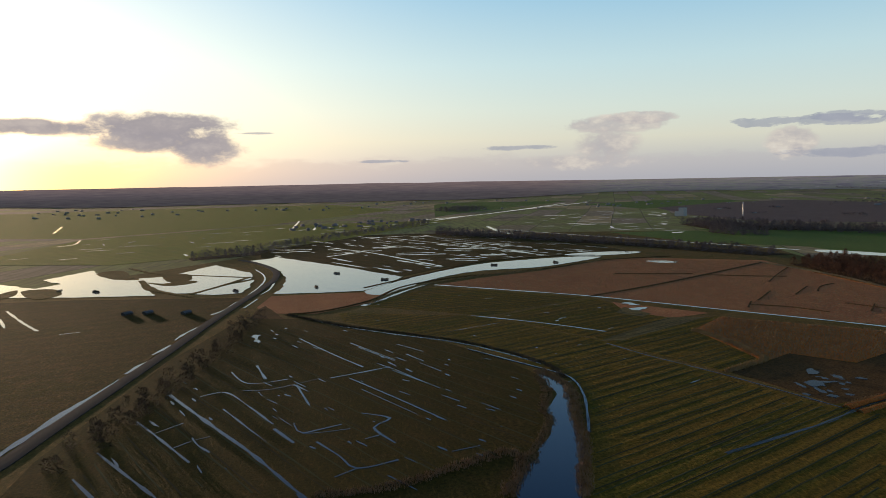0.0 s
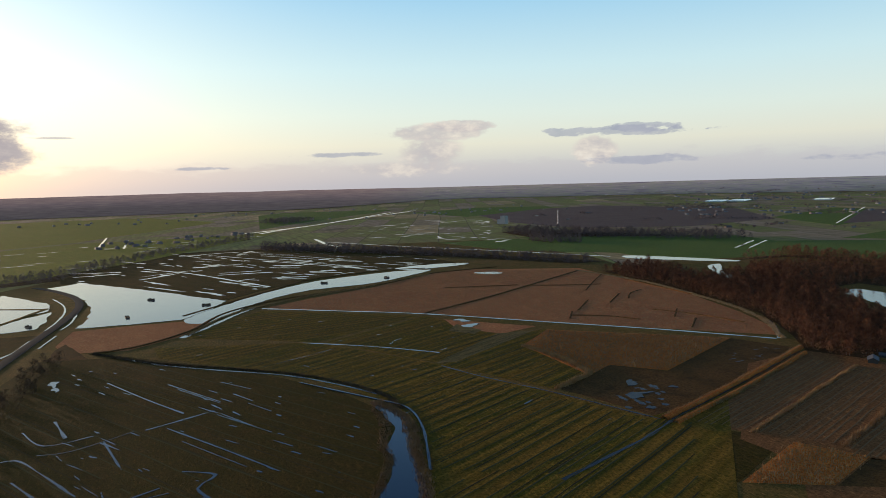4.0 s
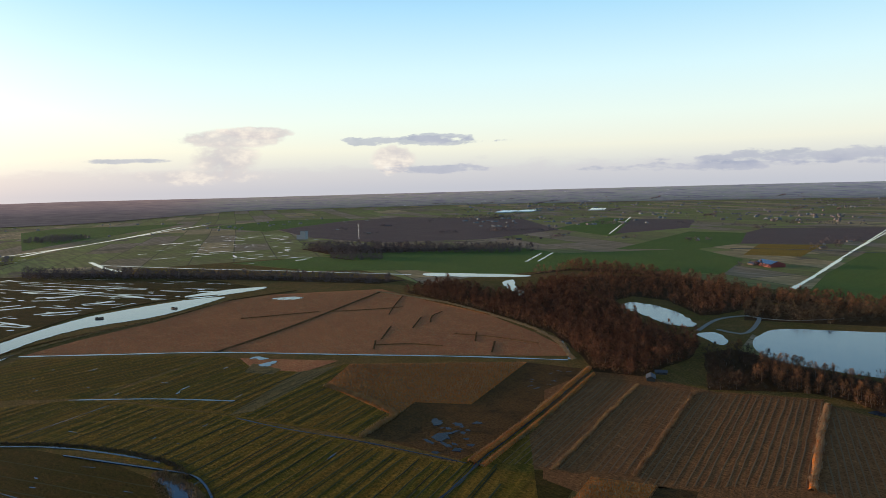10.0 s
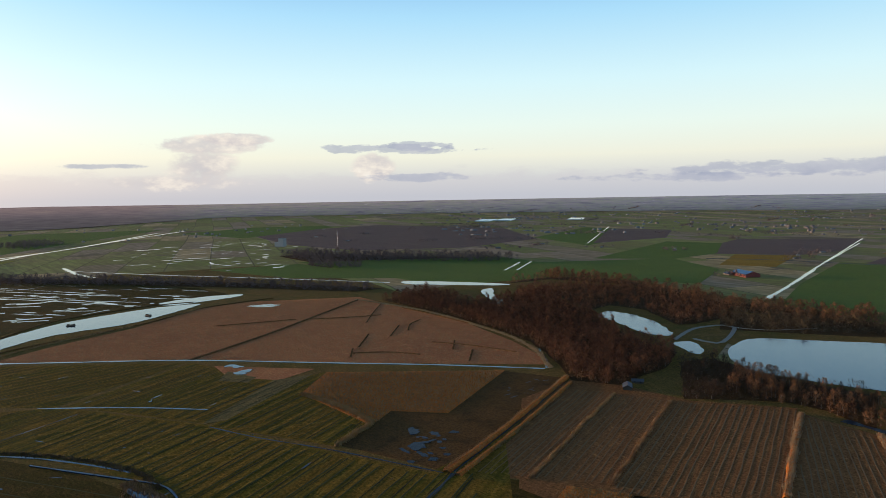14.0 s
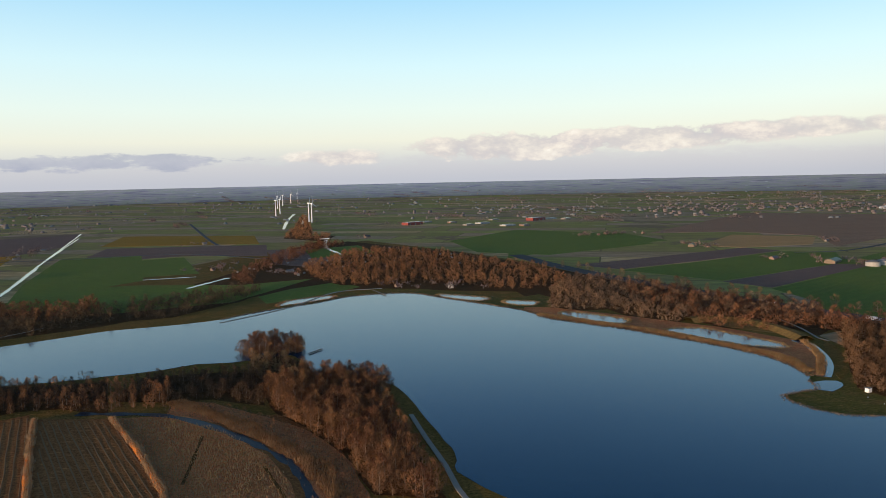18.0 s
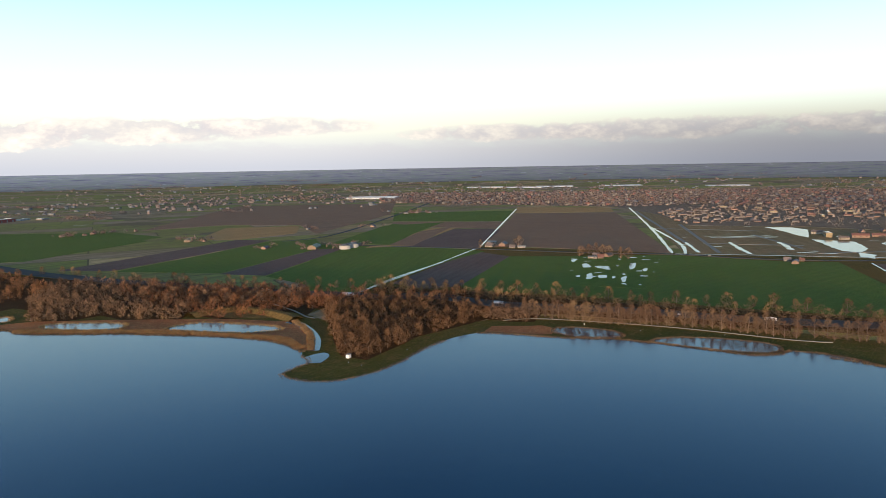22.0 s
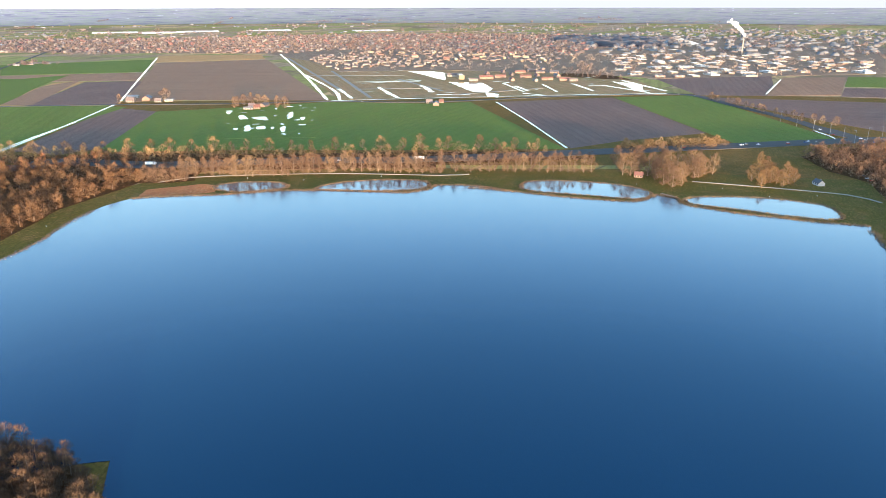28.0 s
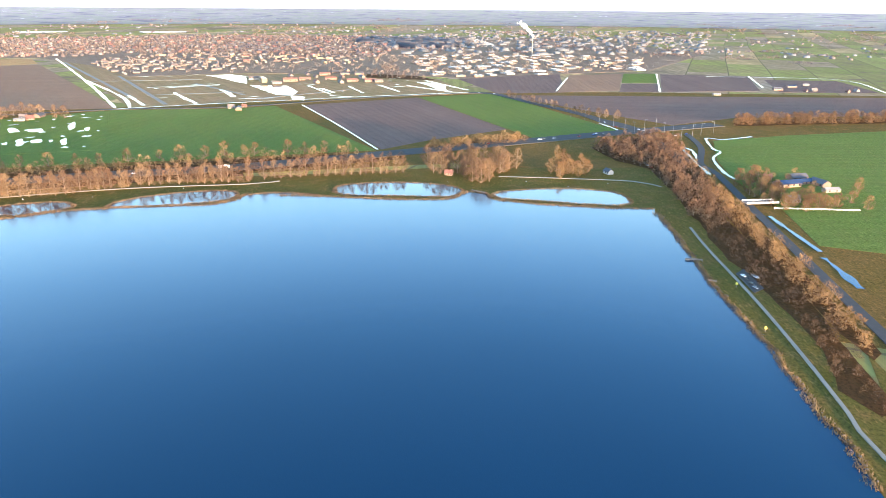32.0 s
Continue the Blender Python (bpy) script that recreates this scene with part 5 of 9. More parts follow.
# ---- parcels north and east ----
area("rough_grass", [(-600, 360), (-640, 660), (-330, 620), (-150, 1050), (0, 1180), (130, 950), (280, 590), (345, 420), (270, 390), (130, 500), (10, 640), (-110, 520), (-240, 470), (-300, 400)], 0.087, land("bank_grass"), "rough brown grass round the northern woods", "grass")
area("verge_grass", [(290, 420), (380, 440), (520, 500), (640, 560), (720, 345), (885, -10), (900, -240), (880, -560), (700, -620), (300, -260), (190, -170), (210, -118), (420, -128), (470, 0), (420, 180), (360, 300)], 0.09, land("bank_grass"), "rough grass verges along the roads", "grass")
PARCELS = [
    ("bright_pasture", [(536, 750), (616, 544), (385.1, 440.8), (281.5, 410.1)], [(388.3, 444.3), (613, 541)]), ("ploughed_soil", [(393.8, 439.9), (603, 527), (591, 467), (420.5, 384.4), (391.3, 397.3)], [(392.8, 428.6), (590, 515)]),
    ("bright_pasture", [(420.5, 384.4), (591, 467), (611, 440), (703, 335), (720, 225), (745, 186), (511.7, 56), (473.8, 173.8), (440, 292.5), (410.6, 366)], [(428.2, 381), (683, 339)]), ("ploughed_soil", [(753, 157), (826, 40), (610, -47.3), (555.1, 17.8), (514.9, 52.2)], [(543.1, 59.8), (750, 151)]),
    ("bright_pasture", [(827, 39), (872, -45), (792, -80), (608.2, -143), (568.9, -65.1), (610.3, -48.1)], [(610, -47.3), (822, 36)]), ("brown_soil", [(1110, 863), (1237, 712), (716, 340), (670, 504), (643, 549)], [(741, 612), (801, 396)]),
    ("tan_soil", [(1275, 985), (1362, 797), (1249, 721), (1121, 872)], None), ("ploughed_soil", [(589, 626), (801, 742), (834, 678), (622, 541)], [(602, 628), (712, 605)]), ("tan_soil", [(549, 660), (618, 691), (784, 778), (807, 748), (592, 630)], None),
    ("bright_pasture", [(995, 1097), (1179, 924), (953, 763), (847, 937)], None), ("brown_soil", [(840, 930), (944, 758), (841, 683), (795, 793), (695, 775)], None), ("bright_pasture", [(619, 741), (806, 894), (813, 811), (618, 691)], None),
    ("building_ground", [(1374, 753), (724, 331), (872, -25), (1048, 25), (1115, 103), (1104, 325), (1143, 467)], [(977, 500), (719, 329)]),
    ("ploughed_soil", [(1051, -7), (1158, -170), (891, -139), (873, -54)], None), ("brown_soil", [(1121, -181), (1158, -270), (916, -212), (891, -129)], None), ("bright_pasture", [(1159, -273), (1164, -325), (1020, -289), (1015, -237)], None),
    ("ploughed_soil", [(1000, -234), (1004, -285), (907, -260), (903, -209)], None), ("ploughed_soil", [(1154, -330), (1142, -399), (1128, -458), (924, -394), (907, -263)], None),
    ("ploughed_soil", [(856, -56), (863, -519), (837, -589), (721, -510), (712, -431), (690, -273), (641.6, -198.5), (698, -157), (791, -99)], [(840, -65), (830, -494)]), ("ploughed_soil", [(1076, -462), (1068, -565), (911, -541), (913, -414)], None),
    ("bright_pasture", [(563.6, -207.8), (593.8, -283.3), (619, -377), (603, -440), (280.6, -215.8), (293.6, -188), (303.3, -164.1), (362.4, -173.9), (428.1, -173.6), (486.9, -184.1)], [(496.6, -187.6), (502.6, -306.1)]),
    ("bright_pasture", [(175, 854), (213, 886), (311, 951), (459, 1017), (441, 1184), (349, 1239), (247, 1189)], None), ("ploughed_soil", [(233, 765), (336, 807), (504, 884), (528, 836), (385, 766), (270, 717)], None),
    ("bright_pasture", [(267, 709), (389, 761), (524, 829), (574, 795), (523, 707), (330.3, 614)], None), ("ploughed_soil", [(326.6, 607.4), (502, 696), (535, 680), (502, 659), (349.9, 566)], None), ("bright_pasture", [(346.2, 560), (532, 674), (608, 568), (611, 518), (518, 493), (359.4, 430.4), (342.9, 476.8)], [(356.1, 547.2), (543, 659)]),
    ("tan_soil", [(464, 929), (595, 1078), (686, 996), (612, 896), (504, 884)], None), ("brown_soil", [(484, 1155), (951, 1659), (1261, 1384), (962, 1073), (624, 863), (699, 1015), (625, 1132)], None), ("bright_pasture", [(551, 732), (774, 878), (878, 840), (736, 758), (590, 655)], None),
    ("brown_soil", [(588, 658), (738, 754), (821, 767), (742, 717), (596, 625)], None), ("ploughed_soil", [(594, 617), (745, 713), (809, 697), (819, 665), (636, 548)], None),
    ("bright_pasture", [(-302.6, 607.8), (-317, 714), (-233, 728), (-124, 704), (-58, 731), (-117.2, 601.2), (-202.7, 568.5)], None), ("bright_pasture", [(-332, 770), (-373, 939), (-253, 997), (-190, 808), (-247, 792)], None), ("ploughed_soil", [(-385, 962), (-417, 1176), (-162, 1156), (-137, 980), (-257, 1014)], None),
    ("mustard_field", [(-440, 1213), (-479, 1452), (-213, 1369), (-177, 1182)], None), ("mustard_field", [(-529, 893), (-597, 1054), (-519, 1096), (-461, 915)], None), ("ploughed_soil", [(-672, 1017), (-789, 1416), (-602, 1561), (-503, 1257), (-522, 1108), (-604, 1063)], None),
    ("bright_pasture", [(-1009, 491), (-844, 776), (-734, 747), (-630, 930), (-498, 840), (-434, 689), (-590, 633), (-609, 520), (-682, 477)], None), ("ploughed_soil", [(-1944, 781), (-2120, 1360), (-1581, 1464), (-1131, 1150), (-1048, 861), (-1150, 681), (-1406, 664)], None),
    ("bright_pasture", [(-1166, 1176), (-1396, 1627), (-1116, 1619), (-905, 1059)], None), ("ploughed_soil", [(-938, 1115), (-1291, 1614), (-1115, 1656), (-930, 1357)], None), ("bright_pasture", [(-717, 850), (-855, 1247), (-745, 1272), (-629, 1055), (-624, 922)], None),
    ("bright_pasture", [(-359, 765), (-428, 1031), (-324, 1045), (-238, 765), (-314, 635)], None), ("bright_pasture", [(-2342, 208), (-2804, 459), (-2870, 898), (-2444, 706), (-1824, 293), (-1556, 134)], None), ("bright_pasture", [(-2112, 657), (-2571, 1324), (-2104, 1167), (-1722, 690)], None),
    ("bright_pasture", [(-995, 342), (-983, 478), (-706, 494), (-820, 381)], None), ("ploughed_soil", [(-150, 1066), (-82, 1072), (-27, 934), (-65, 831), (-114, 872)], None), ("bright_pasture", [(-93, 1049), (-13, 1098), (12, 976), (-72, 926)], None),
    ("bright_pasture", [(134, 1122), (290, 1325), (431, 1169), (418, 978), (234, 875), (150, 936)], None),
]
for i, (kind, pts, line) in enumerate(PARCELS):
    label = {"bright_pasture": "fresh green pasture", "ploughed_soil": "dark ploughed field", "brown_soil": "bare brown field", "tan_soil": "pale tan field", "mustard_field": "ochre stubble field", "building_ground": "raw ground of a building site with flooded plots"}[kind]
    area("parcel", pts, 0.13 + 0.002 * i, land(kind, line), label, "field")
area("town_ground", [(1040, 470), (1230, 620), (1390, 800), (1260, 1430), (1700, 1900), (1966, 1469), (2400, 900), (2540, 225), (2540, -420), (1700, -590), (1222, -330), (1128, -140), (1060, -10), (1110, 100), (1110, 330)], 0.245, land("town_floor"), "brown gardens, yards and streets of the town", "ground")
# puddles on the wet green field
for pts in ([(586.4, 374.9), (598, 375), (572, 350.1), (563.3, 356.5)], [(583.7, 358.8), (594, 348.1), (573.7, 331.8), (569.7, 345.8)], [(602.3, 331.7), (635, 341), (601.4, 321.7), (574.9, 315.3)], [(536.3, 337.2), (548.7, 337.9), (513, 315), (506.5, 318)], [(539.2, 326.7), (547, 321.3), (526.3, 308.4), (521.6, 314.8)], [(545, 306.4), (554.5, 306), (513.5, 283.5), (514.6, 289.3)], [(596.4, 313.8), (604.2, 311.9), (579.4, 299.4), (578.2, 303.9)], [(523.5, 339.2), (530, 337.7), (517.1, 330.8), (516.2, 334.1)], [(540.1, 312.9), (543.8, 310.6), (528, 302.4), (527.3, 305.2)], [(610, 401), (619, 399), (591, 384), (593, 390)]):
    area("puddle", shrink(pts, 0.7), 0.27, STILL, "rain puddle standing on the green field", "water", smooth=True, rag=1.5, step=4.0)
for pts in ([(1070.4, 368.2), (1086.4, 334.3), (1062.7, 306.7), (958.4, 274.6), (978.2, 294.9), (1030.5, 332.9)], [(937.4, 266.3), (938.7, 217.6), (876.1, 190.2), (834.6, 186.8), (837.0, 206.1), (875.5, 230.0)], [(833.9, 190.8), (820.5, 170.2), (789.4, 165.1), (797.5, 178.6)], [(999.2, 45.5), (974.9, 13.1), (908.0, 7.0), (918.1, 22.8)]):
    area("pool", pts, 0.29, STILL, "flooded building plot", "water", rag=2.0, step=8.0)
for pts, wide in (([(901.7, 386.2), (923.0, 347.4), (930.6, 304.3)], 3.0), ([(839.8, 326.8), (755.9, 272.7)], 5.0), ([(879.3, 281.8), (817.7, 251.4)], 6.0), ([(912.5, 168.2), (865.6, 144.1)], 5.0), ([(836.2, 144.0), (824.4, 115.8)], 4.0), ([(959.6, 99.6), (896.8, 71.6)], 5.0), ([(952.1, 61.1), (884.4, 1.2)], 5.0), ([(797.6, 239.9), (809.4, 202.7)], 3.0)):
    strip("ditch", pts, wide, 0.292, STILL, "flooded trench on the building site", "ditch", vary=0.7, step=6.0)
for pts in ([(1048.4, 488.7), (746.1, 301.4)], [(967.7, 490.0), (1009.2, 353.5)], [(823.2, 353.3), (865.2, 252.6)], [(954.0, 342.5), (836.2, 244.3)], [(800.9, 220.7), (899.5, 129.4)], [(1283.2, 691.6), (789.0, 352.7)]):
    strip("site_track", pts, 4.5, 0.33, PATH_MAT, "pale sandy track across the building site", "track", vary=0.3)
area("harbour_water", [(2256, 362), (2440, 307), (2441, -35), (1914, -43), (1784, 75), (1860, 162)], 0.29, STILL, "marina basin on the far side of the town", "water")
area("harbour_water", [(2448, -61), (2298, -90), (2043, -114), (1920, -64)], 0.29, STILL, "wide canal beyond the town", "water")
area("pond", [(2048, 861), (2142, 796), (1917, 704), (1820, 725)], 0.29, STILL, "pond inside the town park", "pond")

strip("sand_mound", [(215.5, 446.4), (237.4, 448.5), (252.6, 432.8), (258.1, 405.6), (256.6, 380)], 13.0, 0.15, land("pale_stubble"), "low mound of pale dry grass on the shore", "mound", crown=2.6)
area("marsh_patch", [(630, 417), (681, 330), (503.9, 251.4), (479.9, 317.9)], 0.235, land("bright_pasture"), "wet dark corner of the green field", "field", rag=2.0)
# ---- roads and paths ----
strip("road", [(-181.5, -130.8), (-190.8, -129.3), (-223.6, -127.1), (-267, -123.5), (-330.8, -118.5), (-398.2, -114), (-460.3, -108.8), (-526.9, -102.6), (-590.1, -99.4), (-651.2, -109.1), (-708, -133), (-745, -156)], 6.0, 0.42, OLD_ASPHALT, "asphalt main road on a low bank", "road", crown=0.1)
strip("highway", [(192, 886), (212, 763), (244, 650.3), (302.2, 498.4), (340.5, 414.8), (350.8, 387.1)] + [(374.5, 381.2), (381.6, 311.2), (420.1, 227.5), (446.6, 147.7), (495.2, 54), (557, -64), (597.6, -140.8), (645.9, -239.8)], 19.0, 0.45, ASPHALT, "dual carriageway running behind the tree belts", "road", crown=0.1)
strip("road", [(671.2, -138.1), (620.7, -157.8), (532.8, -160), (476.4, -159.3)], 10.0, 0.43, ASPHALT, "link road at the junction", "road")
strip("road", [(594.3, -196.3), (534.3, -188.2)] + [(475.5, -168.6), (446.6, -168.7), (365.1, -158.7), (302.8, -151.2), (251.2, -144.8), (211.1, -140.1), (168.2, -134.7)], 4.6, 0.44, ASPHALT, "narrow grey country road beside the ditch", "road")
strip("road", [(876, -19), (868, -50), (801, -81), (707, -126), (633.2, -148.1), (609.7, -174.7)], 11.0, 0.46, ASPHALT, "main road along the green field", "road")
strip("road", [(555, 697), (620, 547), (664, 422), (707, 337), (733, 229), (822, 93), (876, -19)], 6.0, 0.41, ASPHALT, "polder road along the ditch", "road")
strip("road", [(529, 810), (628, 826), (909, 1014), (1303, 1298)], 5.0, 0.41, ASPHALT, "straight farm road", "road")
strip("road", [(-443, 1837), (-292, 1329), (-241, 1171)], 6.0, 0.41, ASPHALT, "straight farm road", "road")
strip("road", [(-592, 963), (-501, 1006), (-411, 1019), (-263, 1040), (-134, 943), (-26, 880)], 5.0, 0.41, ASPHALT, "polder road", "road")
strip("path", [(328.4, -114.8), (312.7, -113.4), (289.5, -112), (263, -111.2), (233.1, -109.8), (198, -107.2), (165.9, -104), (145.9, -102.3)] + [(90, -112)], 1.15, 0.40, PATH_MAT, "pale concrete lakeside path", "path")
strip("path", [(341.9, 275.8), (358.6, 264.2), (372.5, 237.5), (393.1, 182.1), (406.1, 119.7), (413.9, 103.6)], 1.25, 0.40, PATH_MAT, "pale gravel path along the trees", "path")
strip("path", [(431.9, -28.9), (428.7, -67.4), (422.5, -110), (409.3, -123.3)] , 1.25, 0.40, PATH_MAT, "pale gravel path along the trees", "path")
strip("path", [(14.4, 288.4), (18.2, 261.1), (22.7, 233), (26.5, 204.2)] + [(40, 170)], 1.9, 0.40, PATH_MAT, "pale path on the wooded point", "path")
strip("path", [(-109, 510.8), (-64.6, 563.8), (-30.4, 633.6), (11.5, 645.4)], 2.5, 0.40, PATH_MAT, "pale shore path", "path")
strip("path", [(-279.7, 409.2), (-293.2, 454.8), (-286.6, 482), (-275.8, 480.4), (-257.7, 439.3), (-254.9, 420.4), (-272.9, 422.4)], 3.0, 0.40, PATH_MAT, "pale path looping over the spit", "path")
strip("path", [(277.6, 440.6), (273.3, 406.7), (267.5, 384.6), (268.6, 375.6)], 1.25, 0.40, PATH_MAT, "pale path to the inlet", "path")
strip("path", [(-275.8, 480.4), (-254.6, 487.4), (-233.6, 520.1)], 1.25, 0.40, PATH_MAT, "pale shore path", "path")
strip("reed_dyke", [(-446.2, 135.2), (-495.3, 212.3), (-595.8, 349.5)], 3.2, 0.42, land("marsh"), "dark track through the reed land", "track", crown=0.15)
strip("dyke", [(-418.3, -70.4), (-423.1, -50.1), (-457.9, -19.5), (-514.8, 5.5), (-553.1, 43.4), (-576.4, 90.4), (-603.9, 150.5), (-651.2, 215.6), (-666, 291)], 2.8, 0.36, land("marsh"), "dark grassy dyke along the canal", "dyke", crown=0.3)
strip("dyke", [(-745, -108), (-706, -78), (-517.3, -22.8), (-557.3, 7.6), (-606.7, 45), (-669.4, 97.5), (-699, 177), (-695, 220)][2:], 2.8, 0.36, land("marsh"), "dark grassy dyke along the canal", "dyke", crown=0.3)
strip("reed_bank", [(-199.9, 145.7), (-226, 205.3), (-262.1, 280.5)], 3.0, 0.42, land("orange_reed"), "bank of dry orange reed along the ditch", "reed", crown=0.8, vary=0.6)
strip("reed_bank", [(-194.6, 146.8), (-218.6, 201.5), (-252.4, 272.8)], 2.4, 0.42, land("orange_reed"), "bank of dry orange reed along the ditch", "reed", crown=0.8, vary=0.6)
strip("reed_bank", [(-110, 216.7), (-128.6, 261.1), (-148.1, 310)], 2.4, 0.42, land("orange_reed"), "row of uncut orange reed between mown fields", "reed", crown=0.7, vary=0.4)
strip("reed_bank", [(-114.3, 306), (-89, 261.1), (-70.7, 225)], 2.4, 0.42, land("orange_reed"), "edge of the uncut reed", "reed", crown=0.7, vary=0.4)

# stubble strip, dark cuts in the reed, and the tufted ditch beside the creek
area("stubble_strip", [(-363.9, 152.7), (-362.2, 177.2), (-312.7, 106.4), (-314.6, 95.5)], 0.185, land("pale_stubble", [(-362.2, 177.2), (-312.7, 106.4)]), "strip of pale stubble between green pastures", "field", rag=0.8)
area("stubble_strip", [(-384.1, 129.7), (-368.8, 139.9), (-377.3, 148.5), (-401.0, 141.1)], 0.186, land("pale_stubble", [(-384.1, 129.7), (-377.3, 148.5)]), "strip of pale stubble between green pastures", "field", rag=0.8)
for pts in ([(-70.0, 276.5), (-67.7, 249.5), (-66.5, 230.9)], [(-41.0, 242.1), (-35.2, 227.1), (-28.7, 209.6)], [(-557.9, 351.0), (-519.2, 317.4), (-481.0, 286.6)], [(-440.1, 263.0), (-405.1, 232.9)], [(-454.7, 300.5), (-422.3, 270.2)], [(-380.1, 296.1), (-357.1, 275.9)], [(-348.5, 285.6), (-326.0, 263.7)], [(-404.6, 228.2), (-382.7, 213.5)], [(-463.4, 328.0), (-452.5, 309.9), (-430.8, 292.3)]):
    strip("reed_cut", pts, 1.1, 0.40, land("marsh"), "narrow dark cut through the reed", "track", crown=0.1, vary=0.6, step=3.0)
for pts in ([(-392.9, 221.2), (-380.8, 239.6), (-360.7, 252.3)], [(-528.3, 258.4), (-511.6, 292.2), (-504.5, 316.1)], [(-550.6, 189.6), (-542.9, 219.8), (-534.9, 251.4)], [(-520.9, 351.3), (-459.1, 348.3), (-412.9, 345.6)], [(-386.2, 280.8), (-359.5, 294.1), (-324.5, 302.4)]):
    strip("reed_edge", pts, 1.3, 0.40, land("mown_reed"), "low bank of paler reed across the field", "reed", crown=0.3, vary=0.5, step=4.0)
CREEK_DITCH = [(-308.2, 27.4), (-288.1, 40.6), (-268.3, 53.7), (-256.5, 60.8), (-244.9, 62.2), (-226.7, 59.7), (-207.1, 54.6), (-190.2, 49.7)]
strip("ditch", CREEK_DITCH, 0.8, 0.47, STILL, "narrow ditch following the creek bank", "ditch", vary=0.5, step=3.0)

# ---- lines of the land: swaths, shallow drains, reed fringes ----
def clip_rows(poly, line, gap, rng, wobble=0.3):
    """Stretches of parallel lines that lie inside an outline."""
    (x0, y0), (x1, y1) = line[0], line[-1]
    d = Vector((x1 - x0, y1 - y0)).normalized()
    nrm = Vector((-d.y, d.x))
    offs = [Vector(p).dot(nrm) for p in poly]
    k = min(offs) + gap * 0.5
    out = []
    while k < max(offs):
        cuts = []
        for i in range(len(poly)):
            a, b = Vector(poly[i - 1]), Vector(poly[i])
            u, v = a.dot(nrm) - k, b.dot(nrm) - k
            if (u > 0) != (v > 0):
                cuts.append((a.lerp(b, u / (u - v))).dot(d))
        cuts.sort()
        for s, e in zip(cuts[::2], cuts[1::2]):
            if e - s > 6:
                out.append((d, nrm, k + rng.uniform(-wobble, wobble), s + rng.uniform(0.5, 2.5), e - rng.uniform(0.5, 2.5)))
        k += gap * rng.uniform(0.85, 1.15)
    return out


def swaths(name, poly, line, gap, width, height, material, rng, label, z=0.16, step=6.0, skip=0.0):
    V, T = [], []
    for d, nrm, k, s, e in clip_rows(poly, line, gap, rng):
        n = max(2, int((e - s) / step))
        prev = None
        for j in range(n + 1):
            if rng.random() < skip:
                prev = None
                continue
            c = d * (s + (e - s) * j / n) + nrm * (k + 0.5 * noise.noise((s * 0.1 + j * step * 0.06, k * 0.3, 0.7)))
            w, h = width * 0.5 * rng.uniform(0.6, 1.3), height * rng.uniform(0.4, 1.2)
            base = len(V)
            V += [(c.x - nrm.x * w, c.y - nrm.y * w, z), (c.x, c.y, z + h), (c.x + nrm.x * w, c.y + nrm.y * w, z)]
            if prev is not None:
                for q in (0, 1):
                    T += [(prev + q, base + q, base + q + 1), (prev + q, base + q + 1, prev + q + 1)]
            prev = base
    if T:
        tagged(new(name, tri_mesh(name, V, T, material)), label, name, kind="stuff")


SWATH = plain("dry_swath", (0.165, 0.095, 0.046), (0.215, 0.130, 0.066), 0.95, scale=1.5, spec=0.03)
DRAIN = plain("drain_mud", (0.036, 0.028, 0.013), (0.062, 0.048, 0.024), 0.9, scale=1.0, spec=0.03)
PALE_GRASS = plain("pale_grass", (0.085, 0.074, 0.034), (0.052, 0.052, 0.021), 0.95, scale=1.0, spec=0.03)
for ob_pts, line, gap in (
    ([(-193.4, 152.7), (-245, 264.7), (-225.9, 275.5), (-176.3, 165.3)], [(-177.3, 164.8), (-223.9, 271.6)], 3.4), ([(-175.6, 166), (-223.2, 275.6), (-199.5, 285.1), (-153.8, 181.6)], [(-154, 181.3), (-199.5, 283.6)], 3.4),
    ([(-153, 182.5), (-197.6, 285.9), (-153.1, 315.8), (-110.9, 217.7), (-146.6, 176.1)], [(-111.6, 218.2), (-150.4, 311.1)], 3.6), ([(-145.4, 308.9), (-114.3, 304.5), (-71.1, 225), (-66.8, 213.3), (-106.7, 217.2)], [(-111.7, 299.6), (-70.7, 225)], 3.2)):
    swaths("swath", ob_pts, line, gap * 0.8, 0.5, 0.09, SWATH, rng, "low rows of cut reed lying on the field", skip=0.004)
